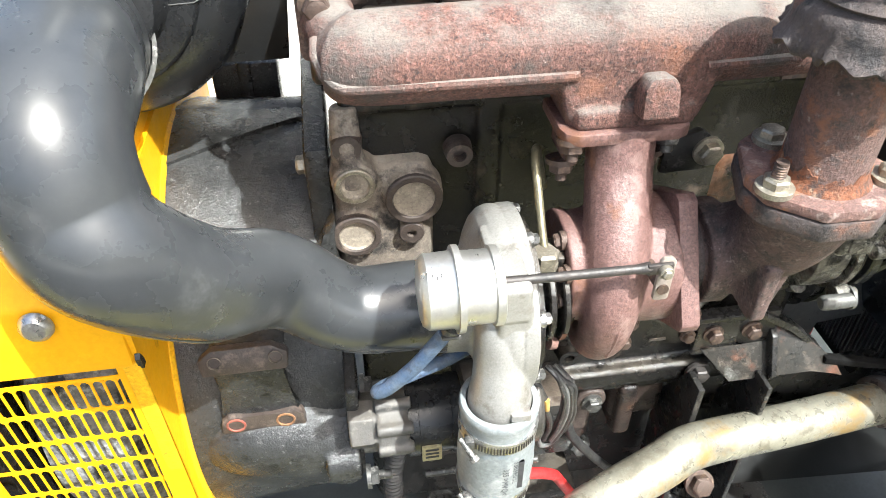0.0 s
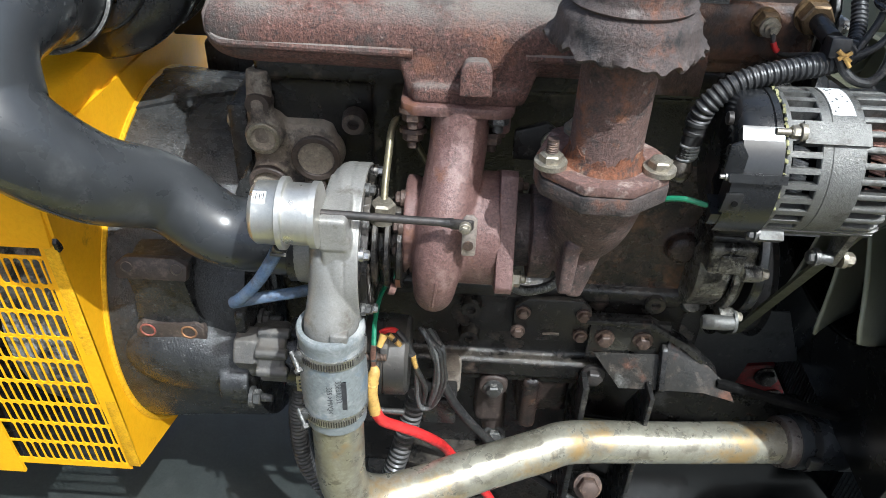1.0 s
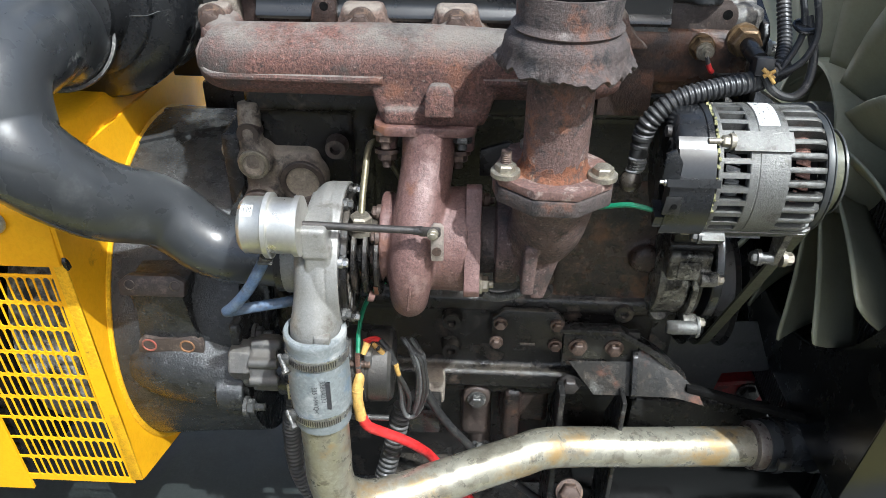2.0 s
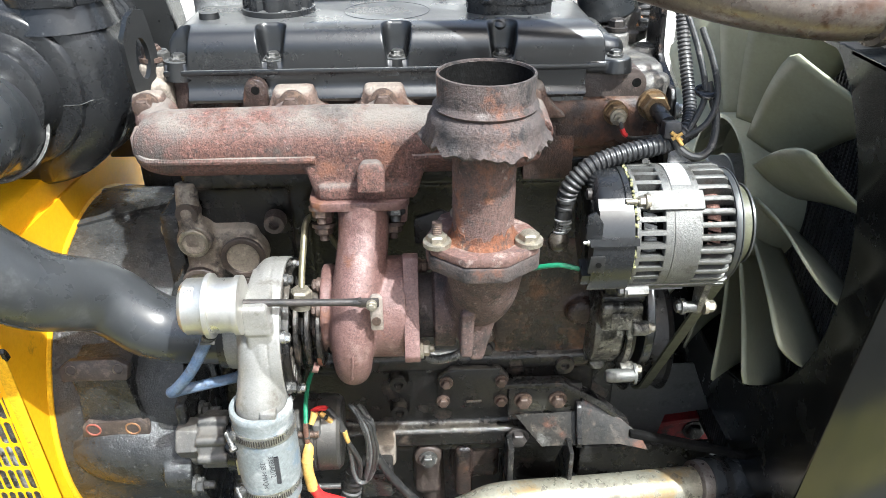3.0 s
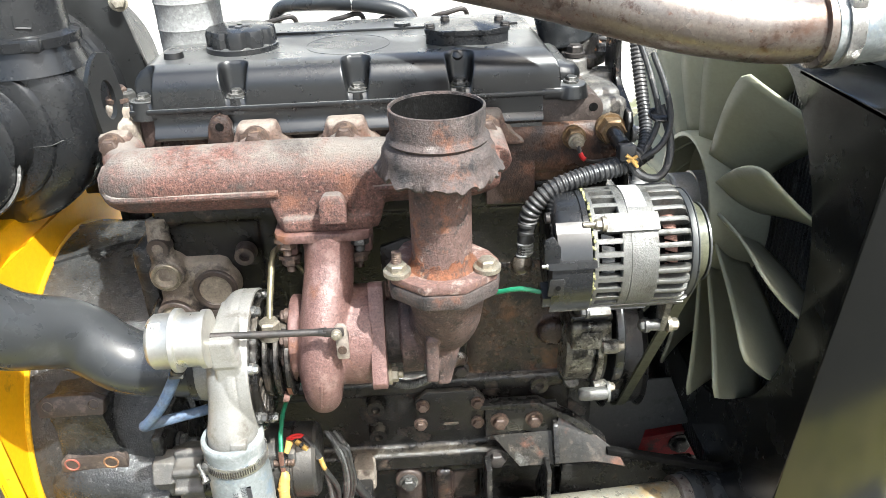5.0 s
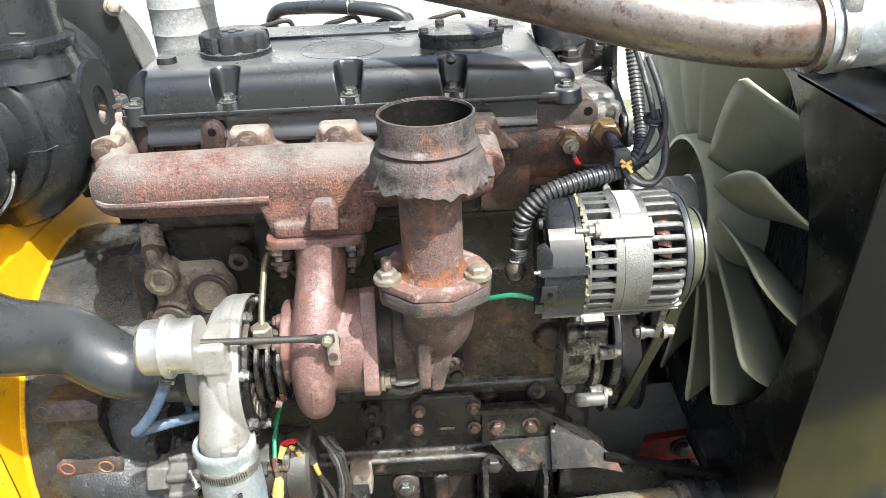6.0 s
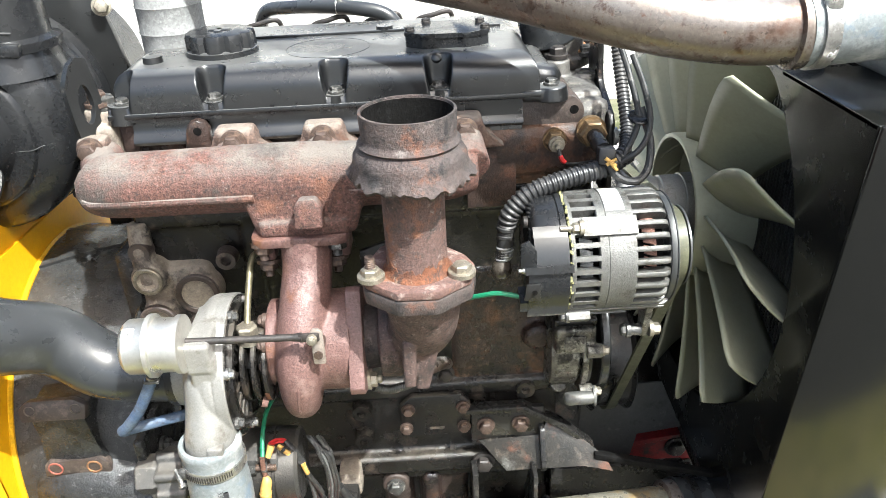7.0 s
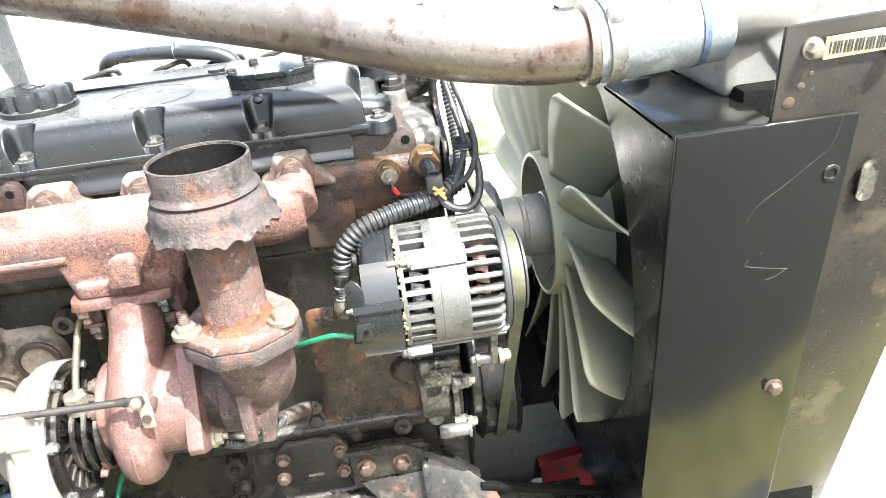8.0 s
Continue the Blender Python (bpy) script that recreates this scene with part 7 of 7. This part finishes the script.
part("hose_body", bm, HOSE, uh)
bm = B()
lathe(bm, (0.671, 0.412, 1.3565), V((1, 0.04, 0.06)), [(0, 0.0345), (0, 0.0372), (0.013, 0.0372), (0.013, 0.0345)], 56, False)
part("clamp_band", bm, STEEL, uh)
bm = B()
box(bm, 0.671, 0.685, 0.380, 0.392, 1.374, 1.390, 0.003)
part("clamp_screw", bm, STEEL, uh)
bm = B()
lathe(bm, (0.750, 0.415, 1.361), V((1, 0.04, 0.06)), [(0, 0.0362), (0, 0.0368), (0.006, 0.0368), (0.006, 0.0362)], 56, False)
part("blue_stripe", bm, BLUEHOSE, uh)
gh = B()
lathe(gh, (0.047, 0.702, 1.24), Z, [(0, 0.036), (0.025, 0.0375), (0.027, 0.0385), (0.029, 0.0375), (0.055, 0.038), (0.057, 0.039), (0.059, 0.038), (0.085, 0.038), (0.087, 0.039), (0.089, 0.038), (0.115, 0.038), (0.117, 0.039), (0.119, 0.038), (0.18, 0.0375)], 48)
single("wrapped_hose", gh, GREYHOSE, "grey cloth wrapped hose behind the rocker cover", "hose")

# ---- behind the cover ----
bm = B()
tube(bm, [(0.118, 0.880, 1.28), (0.121, 0.872, 1.302), (0.135, 0.862, 1.316), (0.165, 0.842, 1.321), (0.21, 0.815, 1.325), (0.26, 0.790, 1.325), (0.30, 0.782, 1.316), (0.32, 0.782, 1.29)], 0.0095, 16, 8)
fu = thing("fuel_hose", (0.2, 0.8, 1.29), "black fuel hose with a clamp behind the rocker cover", "hose")
part("hose", bm, TUBE, fu)
bm = B()
lathe(bm, (0.234, 0.802, 1.326), X, [(0, 0.0108), (0.012, 0.0108)], 24)
rod(bm, (0.240, 0.796, 1.330), (0.240, 0.794, 1.346), 0.0035)
part("clamp", bm, ZINC, fu)
for x0 in (0.10, 0.19, 0.26, 0.33):
    bm = B()
    tube(bm, [(x0, 0.815, 1.28), (x0 + 0.01, 0.805, 1.302), (x0 + 0.03, 0.80, 1.309), (x0 + 0.055, 0.805, 1.311), (x0 + 0.06, 0.815, 1.28)], 0.0034, 10, 8)
    single("injector_pipe", bm, BOLTBLACK, "dark injector pipe behind the rocker cover", "pipe", "injector pipes")
bm = B()
box(bm, 0.0, 0.50, 0.77, 0.84, 1.16, 1.285, 0.01)
single("injector_rail", bm, BLOCKDUST, "dusty casting behind the rocker cover", "casting")

# ---- front end of head: thermostat, plate, conduit and wires ----
bm = B()
box(bm, 0.505, 0.5425, BY + 0.002, 0.61, 1.180, 1.250, 0.008)
box(bm, 0.500, 0.5425, 0.575, 0.70, 1.20, 1.262, 0.010)
tube(bm, [(0.512, 0.572, 1.238, 0.013), (0.530, 0.570, 1.244, 0.012), (0.541, 0.572, 1.240, 0.011)], seg=16)
rod(bm, (0.534, 0.637, 1.24), (0.534, 0.637, 1.266), 0.016, 0.014)
rod(bm, (0.503, 0.648, 1.24), (0.503, 0.648, 1.280), 0.016, 0.014)
part("front_casting", bm, CASTPALE, head, "pale grey end casting of the head", voxel=0.002, soften=3)
bm = B()
lathe(bm, (0.534, 0.637, 1.2655), Z, [(0, 0.0125), (0.0022, 0.0120), (0.0022, 0.0065), (-0.004, 0.006), (-0.004, 0.0)], 28, False)
part("ring_washer", bm, BOLTDARK, head)
th = thing("thermostat_housing", (0.515, 0.69, 1.26), "grimy thermostat housing with a black hose on top", "housing")
bm = B()
prism(bm, [(-0.036, -0.020), (-0.022, -0.036), (0.016, -0.036), (0.036, -0.012), (0.034, 0.024), (0.0, 0.040), (-0.036, 0.024)], (0.514, 0.694, 1.262), X, Y, 0.014, 0.003)
lathe(bm, (0.512, 0.694, 1.270), Z, [(0, 0.034), (0.012, 0.031), (0.028, 0.029), (0.032, 0.0)], 40)
tube(bm, [(0.498, 0.668, 1.262, 0.012), (0.500, 0.662, 1.282, 0.011)], seg=14)
part("casting", bm, CASTGREY, th, voxel=0.0018, soften=3)
bolt(th, (0.503, 0.650, 1.283), Z, BOLTBLACK, 0.0085, h=0.009)
bolt(th, (0.540, 0.676, 1.278), Z, BOLTDARK, 0.0075)
bm = B()
lathe(bm, (0.504, 0.694, 1.290), V((-0.28, 0.05, 1)), [(0, 0.030), (0, 0.0345), (0.004, 0.0352), (0.008, 0.0340), (0.012, 0.0352), (0.018, 0.0345), (0.040, 0.0345), (0.044, 0.036), (0.050, 0.0345), (0.085, 0.034)], 48)
part("top_hose", bm, TUBE, th, "black rubber hose on the housing")
bm = B()
tube(bm, [(0.530, 0.672, 1.279, 0.0045), (0.537, 0.681, 1.281, 0.0065), (0.540, 0.694, 1.283, 0.0058), (0.537, 0.706, 1.281, 0.004)], seg=12)
part("gasket_smear", bm, ORANGEDIRT, th, "pale orange gasket smear")
bm = B()
prism(bm, [(0.549, 1.140), (0.549, 1.230), (0.556, 1.240), (0.604, 1.255), (0.614, 1.262), (0.618, 1.275), (0.624, 1.345), (0.664, 1.345), (0.668, 1.140)], (0.5435, 0, 0), Y, Z, 0.0065, 0.0016)
pl = single("front_lifting_plate", bm, DARKSTEEL, "dark upright steel plate at the front of the head", "plate")
pl["base"] = V((0, 0, 0))
bolt(pl, (0.5505, 0.553, 1.2150), X, STEEL, 0.0070, h=0.008)
bm = B()
ribbed(bm, [(0.541, 0.72, 1.36), (0.545, 0.715, 1.32), (0.549, 0.706, 1.29), (0.545, 0.70, 1.262)], 0.0135, 0.0022, 0.0075)
single("rear_conduit", bm, CONDUIT, "ribbed grey conduit behind the thermostat housing", "conduit")
con = thing("alternator_conduit", (0.44, 0.47, 1.10), "ribbed black conduit to the alternator", "conduit")
bm = B()
ribbed(bm, [(0.552, 0.50, 1.215), (0.525, 0.488, 1.205), (0.48, 0.478, 1.198), (0.445, 0.472, 1.188), (0.425, 0.470, 1.168), (0.4205, 0.472, 1.150)], 0.0104, 0.0014, 0.0056)
part("conduit_run", bm, CONDUIT, con)
bm = B()
tube(bm, [(0.4205, 0.472, 1.156, 0.0096), (0.4195, 0.469, 1.142, 0.0088), (0.4180, 0.467, 1.130, 0.0084), (0.4165, 0.466, 1.116, 0.0075)], seg=14)
for h in (1.148, 1.139, 1.131):
    lathe(bm, (0.4188, 0.469, h), V((0.12, 0.1, 1)), [(0, 0.0086), (0.001, 0.0096), (0.004, 0.0096), (0.005, 0.0086)], 16)
part("taped_end", bm, BLACKWIRE, con)
bm = B()
lathe(bm, (0.4165, 0.466, 1.117), V((-0.18, 0, -1)), [(0, 0.006), (0.002, 0.0072), (0.0055, 0.0095), (0.010, 0.0112), (0.015, 0.0114), (0.020, 0.0098), (0.0235, 0.0065), (0.025, 0.0)], 24)
part("rubber_boot", bm, BULB, con, "smoky brown rubber bulb")
bm = B()
for k in range(5):
    lathe(bm, (0.4178 + 0.001 * math.sin(k), 0.4665, 1.128 - k * 0.0032), V((0.25 * math.sin(k * 3), 0.1, 1)), [(0, 0.0082), (0.0022, 0.0092), (0.0034, 0.0082)], 12)
part("tape_wrap", bm, GREYHOSE, con, "frayed grey tape")
bm = B()
ribbed(bm, [(0.556, 0.60, 1.335), (0.557, 0.585, 1.30), (0.559, 0.560, 1.26), (0.558, 0.530, 1.228), (0.548, 0.502, 1.212)], 0.0072, 0.0010, 0.0046)
single("loom_conduit", bm, CONDUIT, "ribbed black loom conduit beside the head", "conduit")
WL = [
    [(0.526, 0.478, 1.214), (0.533, 0.473, 1.203), (0.545, 0.471, 1.196), (0.559, 0.474, 1.196), (0.569, 0.481, 1.208), (0.571, 0.491, 1.232), (0.563, 0.505, 1.262)],
    [(0.558, 0.53, 1.31), (0.566, 0.505, 1.28), (0.570, 0.492, 1.25), (0.560, 0.485, 1.225), (0.535, 0.487, 1.207)],
    [(0.548, 0.55, 1.32), (0.554, 0.52, 1.29), (0.560, 0.50, 1.25), (0.545, 0.49, 1.215)],
]
for i, c in enumerate(WL):
    bm = B()
    tube(bm, c, 0.0042 if i == 0 else 0.0032, 10, 8)
    single("loom_wire", bm, BLACKWIRE, "black sleeved wire looping beside the head", "wire", "loom wires")
bm = B()
lathe(bm, (0.560, 0.500, 1.252), V((0.1, -0.4, 1)), [(0, 0.0105), (0.0008, 0.0115), (0.0026, 0.0115), (0.0034, 0.0105)], 24)
single("cable_tie", bm, PLASTIC, "black cable tie round the loom", "cable tie")
bm = B()
for a, c in (((0.522, 0.475, 1.2205), (0.533, 0.471, 1.213)), ((0.523, 0.473, 1.214), (0.533, 0.473, 1.220)), ((0.527, 0.471, 1.217), (0.533, 0.469, 1.209))):
    rod(bm, a, c, 0.0021, 0.0017, 10)
single("yellow_tape_knot", bm, YELLOWTAPE, "yellow tape knot on the sensor wire", "tape")

# green earth wires, starter cables
bm = B()
tube(bm, [(0.425, 0.405, 1.106), (0.405, 0.410, 1.108), (0.385, 0.420, 1.100), (0.368, 0.435, 1.088), (0.35, 0.46, 1.07)], 0.0026, 10, 8)
single("green_wire", bm, GREENWIRE, "green wire from the alternator", "wire")
bm = B()
tube(bm, [(0.160, 0.520, 0.935), (0.145, 0.500, 0.932), (0.135, 0.475, 0.926), (0.1315, 0.450, 0.912), (0.1325, 0.427, 0.896)], 0.0027, 10, 8)
single("green_wire", bm, GREENWIRE, "green wire down to the starter terminal", "wire")
red = thing("battery_cable", (0.2, 0.48, SK), "thick red battery cable with yellow taped end", "cable")
bm = B()
tube(bm, [(0.1340, 0.413, 0.812), (0.1410, 0.418, 0.790), (0.1570, 0.430, 0.768), (0.1815, 0.447, 0.7365), (0.2005, 0.462, 0.706), (0.215, 0.484, 0.664), (0.245, 0.495, 0.60), (0.275, 0.505, 0.545), (0.31, 0.52, 0.45), (0.34, 0.54, SK + 0.01)], 0.0064, 14, 8)
part("red_sheath", bm, REDWIRE, red)
bm = B()
tube(bm, [(0.1324, 0.424, 0.869, 0.0035), (0.1334, 0.421, 0.8635, 0.006), (0.1312, 0.417, 0.852, 0.0066), (0.1310, 0.414, 0.835, 0.0064), (0.1340, 0.413, 0.809, 0.0068)], seg=16)
part("taped_end", bm, YELLOWTAPE, red)
bm = B()
lathe(bm, (0.1309, 0.4168, 0.8500), V((0.05, 0, 1)), [(0, 0.0068), (0.0008, 0.0074), (0.002, 0.0068)], 18)
part("tape_edge", bm, YELLOWTAPE, red)
bm = B()
tube(bm, [(0.1325, 0.425, 0.898), (0.1318, 0.4245, 0.883), (0.1324, 0.424, 0.868)], 0.0030, 10, 6, flat=0.5)
part("cable_lug", bm, COPPER, red)
WIRES = [
    ("dark sleeved wire", BLACKWIRE, 0.0034, [(0.1458, 0.452, 0.8907), (0.1547, 0.446, 0.8855), (0.1646, 0.446, 0.8705), (0.173, 0.448, 0.8608), (0.1761, 0.450, 0.8422), (0.182, 0.455, 0.8217), (0.1863, 0.462, 0.7971), (0.1843, 0.468, 0.7699)]),
    ("dark sleeved wire", BLACKWIRE, 0.0038, [(0.1543, 0.456, 0.892), (0.1631, 0.450, 0.8845), (0.1692, 0.449, 0.8705), (0.173, 0.449, 0.8614)]),
    ("looped grey sleeve", GREYWIRE, 0.0030, [(0.1757, 0.452, 0.8388), (0.1767, 0.460, 0.806), (0.1769, 0.466, 0.7789), (0.182, 0.468, 0.759), (0.1916, 0.468, 0.7595), (0.2005, 0.466, 0.7761), (0.2043, 0.462, 0.7995)]),
    ("looped dark sleeve", BLACKWIRE, 0.0032, [(0.1769, 0.455, 0.8312), (0.1798, 0.464, 0.7954), (0.1832, 0.470, 0.7695), (0.1905, 0.472, 0.7637), (0.1994, 0.468, 0.7839)]),
]
for k in range(7):
    d_, e_ = 0.0034 * (k % 4) - 0.004, 0.005 * (k // 4)
    WIRES.append(("thin grey wire" if k in (1, 4) else "dark sleeved wire", GREYWIRE if k in (1, 4) else BLACKWIRE, 0.0024 + 0.0003 * (k % 3),
                  [(0.1775 + 0.0026 * k, 0.472 + e_, 0.8845 - 0.0015 * k), (0.1870 + 0.0022 * k, 0.462 + e_, 0.8770 - 0.0012 * k), (0.1960 + d_ + 0.001 * k, 0.4575 + e_, 0.8640), (0.2010 + d_, 0.4565 + e_, 0.8450),
                   (0.2020 + d_ * 1.2, 0.458 + e_, 0.8200), (0.1990 + d_, 0.462 + e_, 0.7930), (0.1930 + d_ * 0.6, 0.467 + e_, 0.7680 - 0.002 * (k % 3))]))
for what, m_, r, c in WIRES:
    bm = B()
    tube(bm, c, r, 10, 8)
    single("starter_wire", bm, m_, what + " beside the starter motor", "wire", "starter wires")
for m_, r, c in (
        (REDWIRE, 0.0022, [(0.1361, 0.452, 0.8934), (0.1431, 0.452, 0.8977), (0.1503, 0.455, 0.8959), (0.1557, 0.458, 0.8896)]),
        (REDWIRE, 0.0020, [(0.1384, 0.450, 0.8922), (0.1454, 0.450, 0.8971), (0.1526, 0.453, 0.8947)]),
        (YELLOWTAPE, 0.0032, [(0.1466, 0.449, 0.8916), (0.1517, 0.446, 0.8894)]),
        (YELLOWTAPE, 0.0032, [(0.1539, 0.4445, 0.8878), (0.159, 0.4445, 0.8824)]),
        (YELLOWTAPE, 0.0030, [(0.1731, 0.4455, 0.8655), (0.1736, 0.4455, 0.8602), (0.1757, 0.448, 0.8472)])):
    bm = B()
    tube(bm, c, r, 10, 6)
    single("crimp_wire", bm, m_, ("short red" if m_ is REDWIRE else "yellow crimped") + " wire end at the starter", "wire", "starter wires")
bm = B()
tube(bm, [(0.1425, 0.436, 0.9050, 0.0046), (0.1405, 0.432, 0.8995, 0.0038), (0.1380, 0.428, 0.8940, 0.0032)], seg=12)
single("yellow_boot", bm, YELLOWTAPE, "yellow insulating boot over a wire end", "boot")
bm = B()
tube(bm, [(0.2068, 0.475, 0.7944), (0.2158, 0.480, 0.7676), (0.2266, 0.490, 0.7363), (0.2516, 0.500, 0.6889), (0.30, 0.53, 0.60), (0.36, 0.55, 0.52), (0.46, 0.54, 0.45)], 0.0056, 12, 8)
single("black_cable", bm, BLACKWIRE, "black cable running down past the sump", "cable")
bm = B()
box(bm, 0.198, 0.228, 0.525, 0.57, 0.725, 0.765, 0.005)
single("pale_casting", bm, BLOCKDUST, "pale dusty casting behind the starter wires", "casting")
bm = B()
ribbed(bm, [(0.03, 0.50, 0.76), (0.02, 0.50, 0.68), (0.03, 0.49, 0.60), (0.08, 0.48, 0.52), (0.14, 0.48, 0.44), (0.2, 0.48, SK + 0.014)], 0.012, 0.0022, 0.0066)
single("floor_conduit", bm, CONDUIT, "ribbed black conduit below the starter", "conduit")
bm = B()
ribbed(bm, [(0.175, 0.50, 0.745), (0.165, 0.49, 0.70), (0.15, 0.475, 0.64), (0.13, 0.47, 0.56), (0.12, 0.47, SK + 0.014)], 0.0135, 0.0025, 0.0075)
single("floor_conduit", bm, CONDUIT, "ribbed dark conduit behind the charge pipe", "conduit")
bm = B()
box(bm, 0.182, 0.224, 0.490, 0.53, 0.705, 0.748, 0.004)
single("relay_box", bm, DARKSTEEL, "small dark relay box below the wires", "box")
# braided drain line under the elbow
bm = B()
ribbed(bm, [(0.268, 0.43, 0.985), (0.285, 0.44, 0.972), (0.31, 0.455, 0.968), (0.33, 0.48, 0.97)], 0.0052, 0.0007, 0.003, 12)
dl = thing("drain_line", (0.30, 0.47, 0.96), "braided metal drain line under the exhaust elbow", "hose")
part("braid", bm, BOLTDARK, dl)
bm = B()
tube(bm, [(0.325, 0.475, 0.970, 0.0085), (0.345, 0.51, 0.952, 0.0085), (0.352, 0.545, 0.925, 0.008)], seg=12)
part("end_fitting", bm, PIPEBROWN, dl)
# intake bracket tab between flange and alternator
bm = B()
prism(bm, [(0, 0), (0.05, 0.0), (0.055, 0.02), (0.03, 0.04), (0.0, 0.03)], (0.262, 0.49, 1.092), X, Z, -0.008, 0.002)
bk_ = single("heat_shield_tab", bm, DARKSTEEL, "dark bracket tab beside the turbine inlet", "bracket")
bk_["base"] = V((0, 0, 0))
bolt(bk_, (0.300, 0.489, 1.112), -Y, BOLTZ, 0.009)
